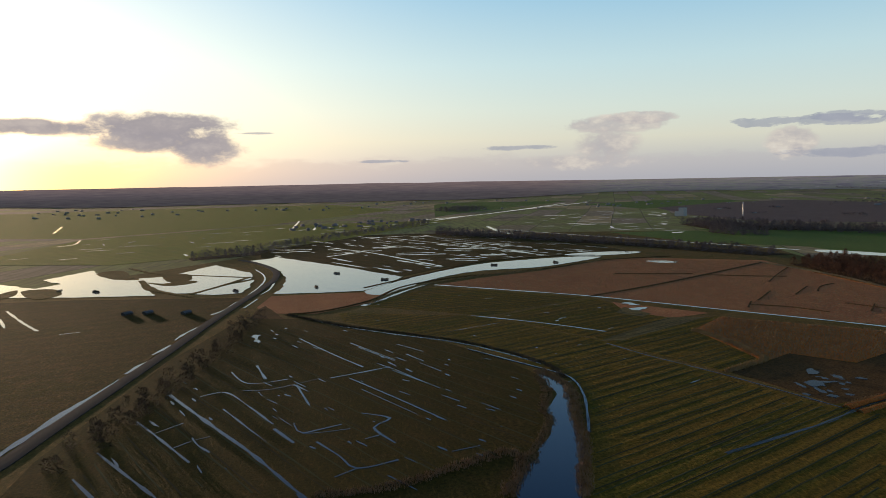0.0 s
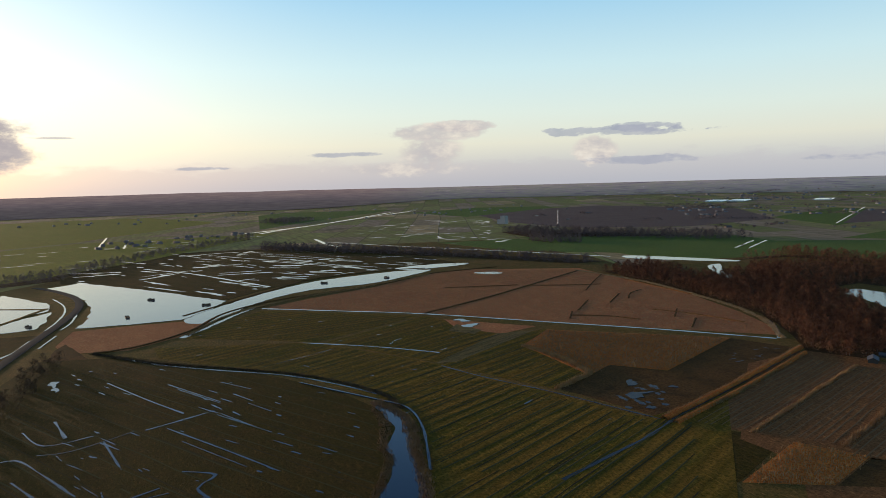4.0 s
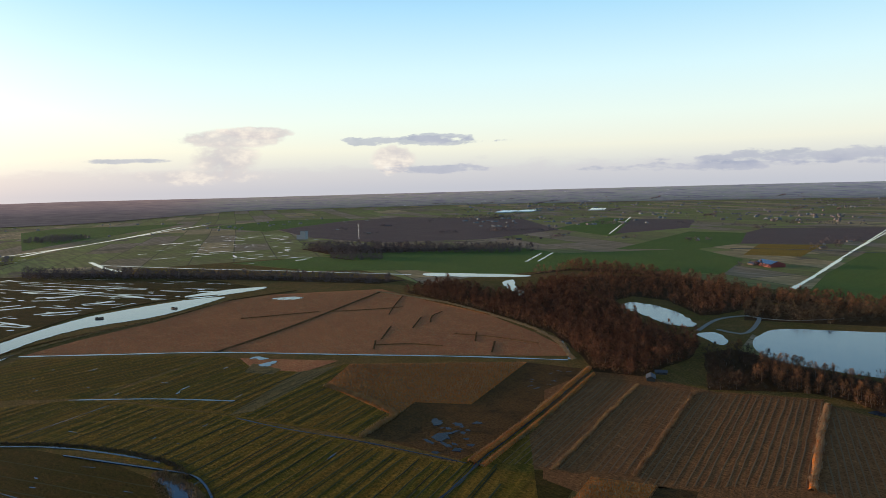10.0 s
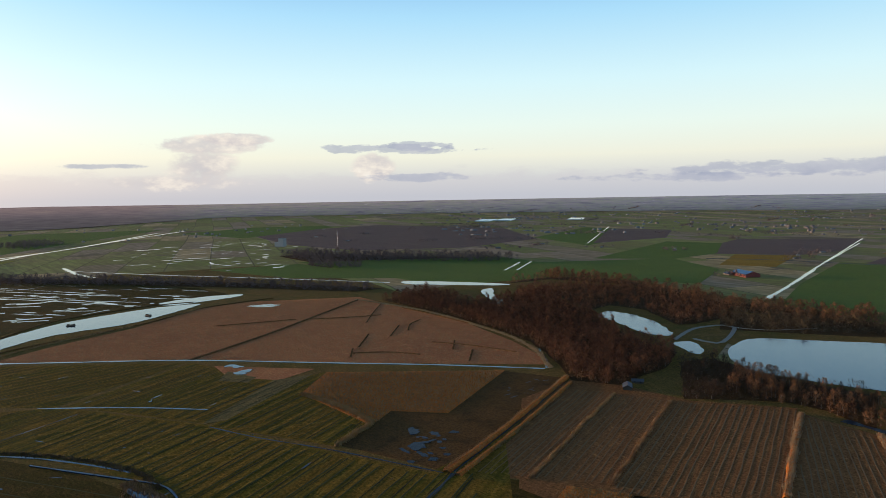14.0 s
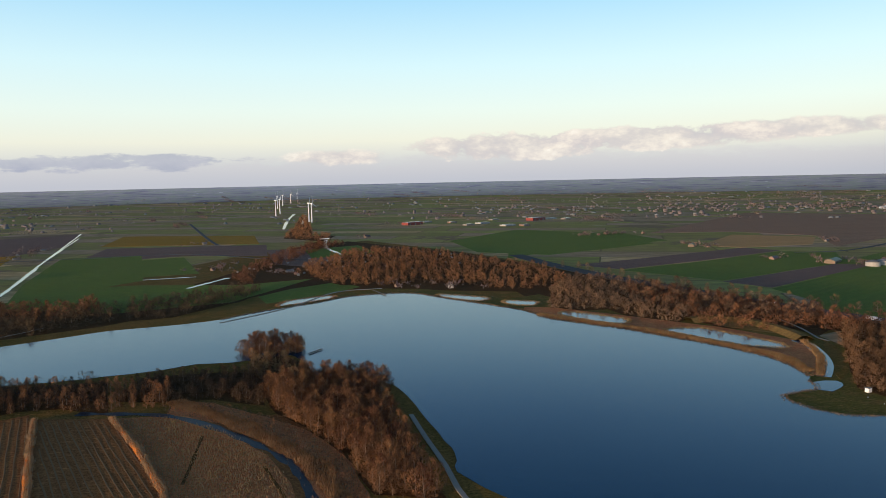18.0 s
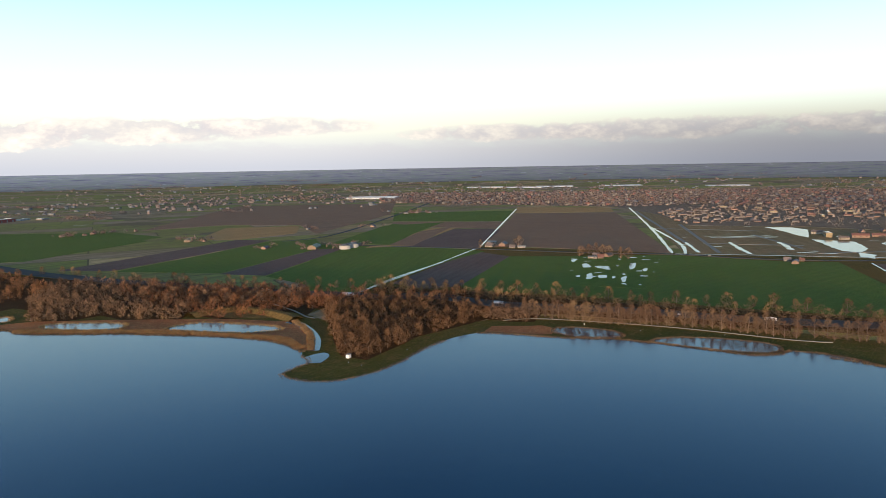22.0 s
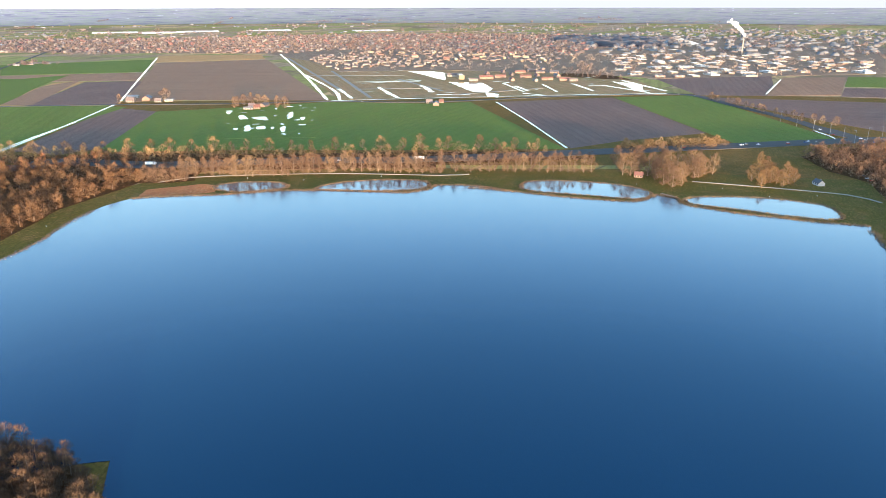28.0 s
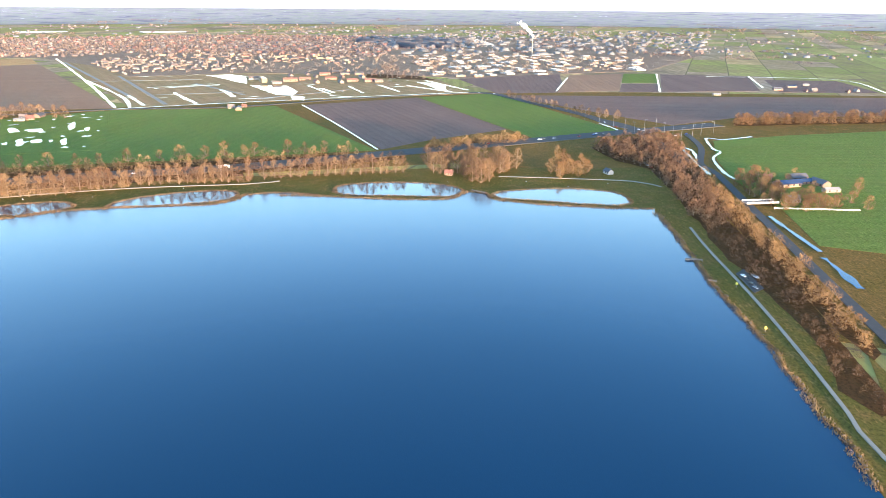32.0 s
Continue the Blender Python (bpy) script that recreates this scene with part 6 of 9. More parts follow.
for pts, line, gap in (
    ([(-438.2, -21.9), (-508, 30.7), (-438.5, 126.2), (-390.6, 49), (-412, 21.2)], [(-410.6, 21), (-439.5, 128.1)], 11.0), ([(-414.9, -36.2), (-387.9, 48.6), (-311.5, 96), (-201.6, 140.4), (-170.3, 86.6), (-189.3, 51.9), (-232.7, 61.7), (-267.4, 56.9), (-323.4, 29.7), (-392.6, -35.4)], [(-389.3, 48.8), (-437, 132)], 11.0),
    ([(-386.9, 55.2), (-435.2, 131.4), (-414.6, 137.4), (-386.7, 135.9), (-359.9, 156.7), (-314.3, 99.1)], [(-389.3, 48.8), (-437, 132)], 10.0), ([(-309.8, 98.9), (-357, 156.1), (-360.4, 184.3), (-329.8, 152), (-269.1, 154.7), (-250.6, 128.9)], [(-389.3, 48.8), (-437, 132)], 10.0),
    ([(-166.8, -103.5), (-255.3, -98.3), (-366.5, -86), (-387.7, -50.7), (-348.7, -6), (-283.9, 37.3), (-252.8, 47.9), (-218.9, 41.6), (-182.4, 30.5), (-158.8, -13.9), (-155.1, -22.9)], [(-255.3, -98.3), (-157.2, -37.7)], 17.0), ([(-144.8, 36), (-171.4, 44), (-179.5, 49.3), (-186.9, 97.2), (-208.6, 165.8), (-134.5, 107.4)], [(-389.3, 48.8), (-437, 132)], 11.0)):
    swaths("field_drain", pts, line, gap, 0.5, 0.03, DRAIN, rng, "shallow drains across the pasture", z=0.2, skip=0.01)
    swaths("grass_ridge", pts, line, gap * 0.55, 0.6, 0.1, PALE_GRASS, rng, "pale ridges of uncut grass", z=0.2, skip=0.03)


def fringe(pts, wide, per_m, heights, material, label, closed=False, blades=5, rag=1.0):
    line = curve(pts, closed, 5.0)
    if rag:
        line = ragged(line, rag)
    if closed:
        line = line + line[:1]
    out = []
    for (x0, y0), (x1, y1) in zip(line, line[1:]):
        seg = math.hypot(x1 - x0, y1 - y0)
        n = int(seg * per_m + rng.random())
        for _ in range(n):
            t = rng.random()
            s = rng.uniform(-wide, wide) * (0.6 + 0.8 * abs(noise.noise((x0 / 14, y0 / 14, 2.2))))
            out.append((x0 + (x1 - x0) * t - (y1 - y0) / (seg + 1e-6) * s, y0 + (y1 - y0) * t + (x1 - x0) / (seg + 1e-6) * s))
    reeds("reed_fringe", out, heights, material, rng, label, blades, 0.11, 0.45)


for pts in (LAKE_N[6:], LAKE_E, LAKE_E2, LAKE_S):
    fringe(pts, 1.5, 6.0, (0.4, 1.3), REED_DULL, "dry orange reed along the lake edge")
fringe(SPIT, 1.2, 3.0, (0.3, 0.9), REED_DULL, "dry reed and stones along the spit")
for key in "ABCD":
    fringe(PONDS[key], 1.2, 6.0, (0.4, 1.2), REED_DULL, "ring of dry reed round the pond", True)
for key in "EFGHI":
    fringe(PONDS[key], 2.4, 4.0, (0.5, 1.5), REED, "ring of dry reed round the pond", True)
fringe([(122.6, 492.2), (149.3, 459.2), (175.6, 427.9), (196.8, 396.1), (211.6, 367.7), (221, 346.8), (217.2, 318.3)], 4.5, 22.0, (0.7, 1.9), REED, "broad belt of dry reed on the shore")
fringe([(254.8, 380.2), (247, 357.2), (234.1, 333), (218, 311)], 2.5, 9.0, (0.7, 1.9), REED, "dry reed along the inlet")
fringe([(-266.8, 52.6), (-248.1, 56.6), (-230.1, 55.4), (-202.5, 49.6), (-175.9, 43.5), (-146.7, 34.5)], 2.6, 12.0, (0.5, 1.3), REED, "thick orange reed along the creek")
fringe([(-267, 51.4), (-238.6, 48.4), (-215.7, 41.8), (-204, 40.2), (-184.5, 32), (-162.7, 21.7), (-151.1, 15.3)], 2.2, 9.0, (0.3, 0.9), REED, "thick orange reed along the creek")
fringe([(-156.8, -34.7), (-159.9, -13.9), (-174.2, 11.6), (-179.3, 21), (-173.5, 24.9), (-149.5, 15)], 3.0, 8.0, (0.5, 1.5), REED, "reed at the mouth of the creek")
fringe([(-415.6, -70.1), (-376, -34.8), (-353.5, -7.6), (-321.6, 29.4), (-280.5, 55.7), (-253, 59.7)], 1.8, 7.0, (0.5, 1.3), TWIG_DARK, "dark bank growth along the stream")
fringe([(-200.8, 146.7), (-226.7, 205.9), (-262.9, 281.5)], 0.9, 18.0, (0.8, 1.7), REED, "bank of tall dry reed beside the ditch")
fringe([(-194.5, 146.9), (-218, 200.9), (-252.4, 272.8)], 0.7, 12.0, (0.7, 1.5), REED, "bank of tall dry reed beside the ditch")
fringe([(-249.9, 128.5), (-259.4, 144.7), (-265, 154.3), (-293.2, 157), (-328.4, 151.9)], 1.5, 14.0, (0.9, 2.0), REED, "edge of tall reed round the plot")
fringe([(-110.3, 218.4), (-128.6, 261.1), (-148.1, 310)], 0.8, 24.0, (0.9, 1.8), REED_PALE, "row of tall uncut reed between fields")
fringe([(-114.3, 306), (-89, 261.1), (-70.7, 225), (-66.5, 213.3)], 0.9, 24.0, (0.9, 1.8), REED_PALE, "edge of the tall uncut reed")
fringe([(-176.5, 164.9), (-224.6, 273.9)], 0.7, 9.0, (0.5, 1.3), REED, "thin row of reed between mown strips")
fringe([(-153.8, 181.6), (-198.6, 284.7)], 0.7, 9.0, (0.5, 1.3), REED, "thin row of reed between mown strips")
fringe([(-94, 325.8), (-67.4, 299.6), (-41.1, 267.7), (-23.4, 240.4), (-12.4, 210)], 5.0, 26.0, (0.6, 1.8), REED, "rough reed and scrub beyond the canal")
fringe([(-444.6, -19.6), (-500, 4.7), (-538, 37.7), (-567.5, 79.8), (-596.8, 138.4), (-646.7, 208.1)], 1.6, 5.0, (0.5, 1.4), REED, "reed along the canal")
fringe([(-598.3, 347.4), (-497.1, 356), (-391.2, 340.8), (-330, 320.8), (-281.6, 288.1)], 1.6, 8.0, (0.5, 1.4), REED_PALE, "pale grass along the dyke by the wood")


def reed_field(poly, gap, heights, material, label, blades=5):
    reeds("reed_stand", scatter(poly, gap, rng), heights, material, rng, label, blades, 0.13, gap * 0.5)


reed_field([(-329.2, 153), (-358.7, 184.1), (-295.6, 263.9), (-255.5, 190.9), (-274.8, 171.8), (-263.5, 153.3)], 1.5, (0.6, 1.5), REED, "stand of orange dry reed")
reed_field([(-521.4, 35.9), (-548.5, 72.2), (-584.3, 135.1), (-647.3, 214.2), (-651, 258), (-605, 351.7), (-418.5, 341.4), (-349.6, 322.3), (-308.6, 306.2), (-291.2, 293), (-322.2, 260.5), (-381.4, 200), (-450, 136.4)], 3.2, (0.4, 1.2), REED, "stand of brown dry reed", 4)
reed_field([(-112.2, 304.2), (-92.1, 304.1), (-64.7, 283.4), (-41.7, 252.5), (-30.7, 226.7), (-27, 209.4), (-65.4, 213.2), (-69.9, 224.9)], 1.5, (0.6, 1.5), REED, "stand of uncut dry reed")
reed_field([(-145.3, 132.2), (-163.4, 170.2), (-144.7, 181.7), (-133.5, 153.9)], 1.4, (0.5, 1.3), REED, "stand of orange dry reed")


def patches(name, poly, n, length, width, line, material, label, z=0.31):
    """Small ragged sheets of water lying along the drains, joined."""
    (x0, y0), (x1, y1) = line
    ang = math.atan2(y1 - y0, x1 - x0)
    xs, ys = [p[0] for p in poly], [p[1] for p in poly]
    V, T, made = [], [], 0
    while made < n:
        cx, cy = rng.uniform(min(xs), max(xs)), rng.uniform(min(ys), max(ys))
        if not inside(cx, cy, poly):
            continue
        made += 1
        L, Wd = rng.uniform(*length) * rng.uniform(0.3, 1), rng.uniform(*width)
        a = ang + rng.gauss(0, 0.08) + (math.pi / 2 if rng.random() < 0.12 else 0)
        k, m = len(V), 18
        zz = z + 0.0004 * (made % 60)
        V.append((cx, cy, zz))
        for i in range(m):
            t = 2 * math.pi * i / m
            f = 1 + 0.55 * noise.noise((cx + 2.2 * math.cos(t), cy + 2.2 * math.sin(t), 0.5))
            u, v = L / 2 * f * math.cos(t), Wd / 2 * f * math.sin(t) * rng.uniform(0.6, 1.2)
            V.append((cx + u * math.cos(a) - v * math.sin(a), cy + u * math.sin(a) + v * math.cos(a), zz))
        T += [(k, k + 1 + i, k + 1 + (i + 1) % m) for i in range(m)]
    tagged(new(name, tri_mesh(name, V, T, material)), label, "water", kind="stuff")


W_FIELD = [(-169.8, -100.4), (-263.2, -100.4), (-366.5, -86), (-387.7, -50.7), (-348.7, -6), (-283.9, 37.3), (-252.8, 47.9), (-218.9, 41.6), (-182.4, 30.5), (-158.8, -13.9), (-155.1, -22.9)]
patches("small_puddles", W_FIELD, 70, (3, 14), (0.4, 1.1), [(-255.3, -98.3), (-157.2, -37.7)], STILL, "thin puddles along the pasture drains", z=0.214)
patches("small_puddles", [(-437, -22.5), (-512.4, 31.2), (-439.5, 128.1), (-359.6, 157.3), (-313.3, 98.7), (-209.7, 138.5), (-170.3, 86.6), (-189.3, 51.9), (-233, 61.1), (-265.4, 56.4), (-320.7, 29.3), (-389, -35.3)], 30, (2, 9), (0.3, 0.8), [(-389.3, 48.8), (-437, 132)], STILL, "thin puddles along the pasture drains", z=0.214)
patches("meadow_pools", [(-773, -138), (-907, -158), (-1035, -45), (-1040, 61), (-894, 201), (-788, 257), (-729, 264), (-708, 180), (-677.3, 98.8), (-622.1, 42.1), (-578.3, 4.6), (-665, -57.8)], 110, (8, 60), (1.5, 6), [(-826, -66), (-636.2, 52.9)], STILL, "bright pools over the half-flooded meadow", z=0.214)
patches("far_pools", [(-775, -460), (-1079, -442), (-1320, -199), (-1372, 139), (-990, -60), (-829, -174), (-742, -286)], 45, (15, 70), (2, 5), [(-1087, -566), (-1222, -263)], STILL, "thin bright ditches on the far meadow")
patches("far_pools", [(-1219, 257), (-1512, 386), (-1677, 614), (-1459, 689), (-1180, 673), (-930, 470), (-968, 348)], 90, (10, 50), (3, 10), [(-1299, 320), (-1286, 581)], STILL, "bright water over the far marsh")
patches("marsh_pools", [(-233.2, 145.3), (-254.2, 165.7), (-247.1, 177.8), (-231.4, 179.5), (-209.5, 151.8), (-212.2, 140.4)], 16, (3, 9), (1.2, 3.5), [(-247.7, 159.7), (-217.6, 158.1)], DARK_WATER, "dark pools between marsh tussocks", z=0.214)
patches("marsh_pools", [(-270, 239.2), (-269.8, 275.1), (-258.2, 258.8), (-248.1, 222.6)], 14, (2, 7), (0.5, 1.4), [(-261.4, 231.3), (-265.1, 266)], DARK_WATER, "dark pools between marsh tussocks", z=0.214)
patches("site_pools", [(1334, 705), (749, 335), (885, -13), (1030, 32), (1097, 101), (1076, 317), (1122, 459)], 40, (6, 30), (2, 6), [(747, 341), (849, 97)], STILL, "puddles on the building site")
patches("field_puddles", [(630, 417), (679, 337), (513.2, 256), (484.9, 318.6)], 26, (3, 12), (2, 6), [(603, 397), (663, 329)], STILL, "puddles on the wet field")
patches("far_water", [(303, 1245), (949, 1714), (1266, 1261), (1692, 1631), (1362, 2454), (714, 2884)], 30, (20, 80), (4, 12), [(370, 1510), (1095, 1202)], STILL, "far ditches and ponds across the polder")
patches("far_water", [(-1428, 788), (-1757, 1911), (-759, 2041), (-1359, 3666), (-3106, 3388), (-3055, 1576)], 34, (20, 90), (4, 10), [(-2104, 1167), (-892, 2161)], STILL, "far ditches and ponds across the polder")

# ---- woods ----
area("scrub_floor", [(-278.9, 465.6), (-193.4, 516.6), (-99.2, 628), (-20.4, 652.1), (129.3, 598), (132.8, 499.2), (235.5, 474.6), (271.5, 389.1)] + [(290.4, 404.8), (382.7, 255.7), (426.6, 128.7)] + [(469, 142.1), (405.9, 321.8), (343.6, 418.5), (267.2, 586.8), (186, 778)] + [(214, 712), (127, 942), (-32, 1178), (-153, 799), (-215.2, 578.4), (-313.4, 526.2)], 0.112, land("forest_floor"), "brown scrubby ground between lake and carriageway", "ground")
area("wood_edge_grass", [(-572.4, 363.8), (-604, 436), (-492.9, 411.7), (-585, 537), (-628, 658), (-517, 681), (-348.5, 598.4), (-228, 614.9), (-202.4, 623.3), (-149.7, 458.3), (-141.6, 377.6), (-200.4, 400.9), (-250, 425.8), (-196.9, 292.5), (-233.2, 288.1), (-282.5, 297.3), (-341.4, 332.3), (-397.9, 346.8)], 0.108, land("bank_grass"), "rough dry grass between the woods", "grass")
WOODS = [
    ([(-400.1, 468.3), (-405.9, 498.7), (-370.4, 499.9), (-310.5, 459.4), (-303.2, 470.7), (-301.6, 516.3), (-298, 535.7), (-356.7, 565), (-470, 618), (-524, 598), (-533, 535)], 8.5, ["round", "slim", "poplar"], (5, 9), TWIG_RED, "bare reddish wood behind the pond", 0.6),
    ([(-116, 702), (-125, 803), (-98, 887), (-77, 1002), (-31, 1124), (-81, 1195), (-115, 1055), (-139, 879), (-144, 750)], 9.5, ["round", "shrub", "poplar"], (4, 8), TWIG_RED, "reddish trees round the garden plots", 0.5),
    ([(-572.4, 363.8), (-477.4, 359.6), (-397.9, 346.8), (-341.4, 332.3), (-282.5, 297.3), (-254.8, 277.1), (-233.2, 288.1), (-237.9, 337.8), (-256.8, 377.8), (-291.4, 390.6), (-353.8, 422.7), (-394.1, 457.3), (-533, 535), (-496.2, 454.2), (-492.9, 411.7), (-604, 436)], 7.3, ["slim", "poplar", "round"], (6, 11), TWIG_RED, "bare reddish-brown alder wood", 0.75),
    ([(-585, 537), (-578, 605), (-479, 630), (-369.2, 566.6), (-320.3, 549), (-272, 548.3), (-234, 539.4), (-211.8, 570.3), (-226, 609.3), (-344.9, 592.1), (-393, 623), (-524, 658), (-611, 656)], 9.0, ["poplar", "round", "round", "slim"], (6, 11), TWIG_RED, "bare brown wood behind the lake", 0.55),
    # the shade on this wood is painted by its dark twig colour
    ([(-196.9, 292.5), (-162.8, 323.5), (-142.5, 324.2), (-117.1, 310.5), (-137.7, 367), (-173.9, 364.8), (-214, 375), (-236.8, 377.1), (-240.3, 355.7)], 7.3, ["round", "shrub", "slim"], (4, 8), TWIG_DARK, "dark bare wood, its shade put into the twigs", 0.75),
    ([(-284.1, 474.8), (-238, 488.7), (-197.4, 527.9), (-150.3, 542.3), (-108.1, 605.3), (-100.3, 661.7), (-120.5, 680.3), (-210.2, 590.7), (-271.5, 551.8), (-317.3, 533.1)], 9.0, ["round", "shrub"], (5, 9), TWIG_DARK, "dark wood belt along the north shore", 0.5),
    ([(-26.5, 675.2), (11.9, 663.3), (51, 673.7), (86.4, 647.4), (131.4, 607.2), (158.8, 614.7), (191, 635.9), (194, 726), (170, 783), (97, 951), (21, 1014), (-28, 988), (-79, 834), (-58, 731)], 10.1, ["slim", "poplar", "round"], (5, 9.5), TWIG_RED, "bare wood north of the lake", 0.55),
    ([(136.5, 509.9), (154.1, 499.9), (177.6, 500.2), (182.1, 473.4), (203.6, 440.8), (230.8, 465), (266.2, 443.3), (299.2, 425), (332.1, 472.5), (291, 523.1), (258.1, 604), (202, 672), (162, 607.4)], 9.0, ["poplar", "round", "round", "slim"], (5, 9.5), TWIG, "bare golden-brown wood on the shore", 0.6),
    ([(290.7, 395.1), (242.4, 322.3), (222.1, 289.8), (225.8, 272), (253, 280), (277.2, 286.9), (321.2, 286.2), (345.3, 287.8), (368.6, 317.6), (340.3, 375.7), (316.4, 398.7)], 8.4, ["poplar", "round", "round", "slim"], (6, 11), TWIG_GOLD, "golden-brown bare wood on the spit", 0.9),
    ([(215.3, 475.6), (225.7, 423), (253.6, 405.4), (276.5, 412.5), (300.8, 392), (366.5, 343.1), (405.9, 321.8), (352.3, 388.8), (309.7, 476.9), (260.6, 572.6), (218.3, 583.8)], 9.0, ["round", "shrub"], (5, 10), TWIG_RED, "brown shrubs beside the carriageway", 0.5),
    ([(337, 295.3), (342, 271), (352.2, 258.6), (376.2, 269.3), (367.1, 300.9)], 5.6, ["shrub", "round"], (4, 7), TWIG, "brown shrubs at the shore", 0.8),
    ([(376, 451.1), (389.7, 395.8), (414.9, 336), (436.3, 253.7), (466, 171), (498.8, 70.6), (495.2, 54), (449.4, 165), (398.6, 309.8), (358.3, 412)], 7.8, ["round", "shrub"], (5, 8), TWIG_GOLD, "hedge of bare trees beyond the carriageway", 0.5),
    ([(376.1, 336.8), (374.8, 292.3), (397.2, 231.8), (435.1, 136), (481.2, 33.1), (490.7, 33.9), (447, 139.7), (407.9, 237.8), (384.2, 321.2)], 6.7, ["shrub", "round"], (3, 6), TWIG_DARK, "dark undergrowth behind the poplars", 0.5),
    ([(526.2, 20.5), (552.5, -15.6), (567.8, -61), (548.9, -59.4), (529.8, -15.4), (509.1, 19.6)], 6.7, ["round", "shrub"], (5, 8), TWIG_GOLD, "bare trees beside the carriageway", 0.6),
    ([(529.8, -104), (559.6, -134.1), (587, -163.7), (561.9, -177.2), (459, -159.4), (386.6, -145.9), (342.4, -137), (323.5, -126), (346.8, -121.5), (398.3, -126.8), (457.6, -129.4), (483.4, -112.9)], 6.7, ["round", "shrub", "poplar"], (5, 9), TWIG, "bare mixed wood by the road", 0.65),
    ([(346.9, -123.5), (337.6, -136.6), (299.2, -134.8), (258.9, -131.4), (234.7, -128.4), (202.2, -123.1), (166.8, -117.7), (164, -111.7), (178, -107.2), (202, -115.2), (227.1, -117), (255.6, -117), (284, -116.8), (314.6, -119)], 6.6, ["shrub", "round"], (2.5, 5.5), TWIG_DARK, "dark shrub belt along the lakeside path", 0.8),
    ([(491.7, -166.9), (413.1, -157.9), (338, -147.9), (284.9, -143.2), (242.6, -138.3), (200.6, -132.7), (195, -126.9), (229.8, -128), (271.2, -132.4), (332.9, -137.6), (399.2, -146.5)], 5.6, ["round", "shrub"], (4, 7), TWIG_GOLD, "golden bare trees along the country road", 0.8),
    ([(638.6, -253.2), (652, -320), (664, -403), (659, -478), (694, -503), (696, -422), (676, -267)], 9.0, ["round"], (7, 10), TWIG_GOLD, "golden tree belt behind the meadow", 0.5),
    ([(-1007, 81), (-935, 162), (-793, 283), (-648, 378), (-650, 415), (-685, 400), (-842, 301), (-1002, 174), (-1112, 91)], 10.1, ["round", "shrub"], (6, 10), TWIG_MAUVE, "dark tree belt along the canal", 0.4),
    ([(-1133, 516), (-995, 504), (-917, 602), (-793, 704), (-795, 766), (-843, 749), (-1005, 661), (-1157, 588)], 12.3, ["poplar", "round", "round", "slim"], (8, 14), TWIG_MAUVE, "dark tree belt on the far polder", 0.35),
    ([(-936, 464), (-890, 486), (-857, 517), (-903, 541), (-986, 500)], 10.1, ["round"], (6, 10), TWIG_MAUVE, "dark clump of trees", 0.4),
    ([(-1846, 161), (-2001, 248), (-1861, 312), (-1716, 210)], 15.7, ["round"], (7, 11), TWIG_MAUVE, "dark clump of trees", 0.35),
    ([(-798, -225), (-882, -163), (-1090, -64), (-1385, 106), (-1277, 96), (-1011, -61), (-794, -143), (-753, -208)], 10.0, ["round", "shrub"], (4, 7), TWIG_MAUVE, "dark tree belt round the village", 0.35),
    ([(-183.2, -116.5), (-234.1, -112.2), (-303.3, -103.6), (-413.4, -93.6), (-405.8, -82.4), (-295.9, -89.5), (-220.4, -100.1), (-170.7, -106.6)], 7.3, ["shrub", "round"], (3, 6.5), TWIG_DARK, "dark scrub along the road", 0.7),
    ([(-100, 787), (-24, 821), (90, 882), (106, 788), (38, 731), (-28, 715)], 14.6, ["round", "shrub"], (4, 8), TWIG_RED, "trees between garden huts", 0.4),
    ([(-148, 1278), (-158, 1601), (-188, 2147), (-168, 2067), (-100, 1327), (-56, 1311), (-71, 1191)], 15.7, ["round"], (6, 10), TWIG_RED, "trees along the far canal", 0.4),
    ([(1532, 680), (1753, 761), (1845, 216), (1636, 141), (1516, 296)], 24.6, ["round"], (4, 6.5), TWIG_GREY, "bare trees among the town's houses", 0.3),
    ([(1324, 1451), (1559, 1704), (1757, 960), (1568, 710), (1434, 813)], 26.9, ["round"], (4, 6.5), TWIG_GREY, "bare trees among the town's houses", 0.3),
    ([(1061, 130), (1235, 134), (1316, 112), (1141, 79), (1032, 25), (1035, 71)], 17.9, ["round"], (4, 6.5), TWIG_GREY, "bare trees along the town canal", 0.35),
]
for poly, gap, forms, heights, twig, label, thin in WOODS:
    area("wood_floor", poly, 0.16 + 0.0017 * len(poly), land("forest_floor"), "leaf-covered ground under bare trees", "ground", rag=1.5)
    woodland("woodland", scatter(poly, gap, rng), forms, heights, twig, rng, label, thin=thin * 0.55)
    if thin > 0.45:
        woodland("undergrowth", scatter(poly, gap * 0.85, rng), ["shrub"], (heights[0] * 0.35, heights[0] * 0.75), twig, rng, "twiggy undergrowth filling the wood", "shrubs", 0.22)

PEN_A = [(-190.2, 319.1), (-133.7, 318.7), (-93.4, 313.8), (-99, 345.1), (-161.7, 361.4), (-207.9, 361.2)]
PEN_B = [(-56.2, 336.1), (-47.5, 348), (-29.3, 350.1), (-10.2, 334.6), (1.4, 322), (5.7, 299.3), (9.9, 268.6), (14, 242.6), (18, 216.2), (20.1, 206.5), (-3, 213.1), (-9.3, 236.8), (-17.6, 258.3), (-29.2, 279.6), (-44.5, 301)]
PEN_C = [(-78.8, 415.2), (-65.1, 421.4), (-43.6, 425.6), (-40.9, 408.3), (-60.2, 406.7), (-73.9, 403.6)]
PEN_D = [(-29.5, 344.3), (-18.5, 348.7), (-2.2, 341.7), (8, 325.3), (2.6, 319), (-15.3, 328.9), (-25.7, 333.9)]
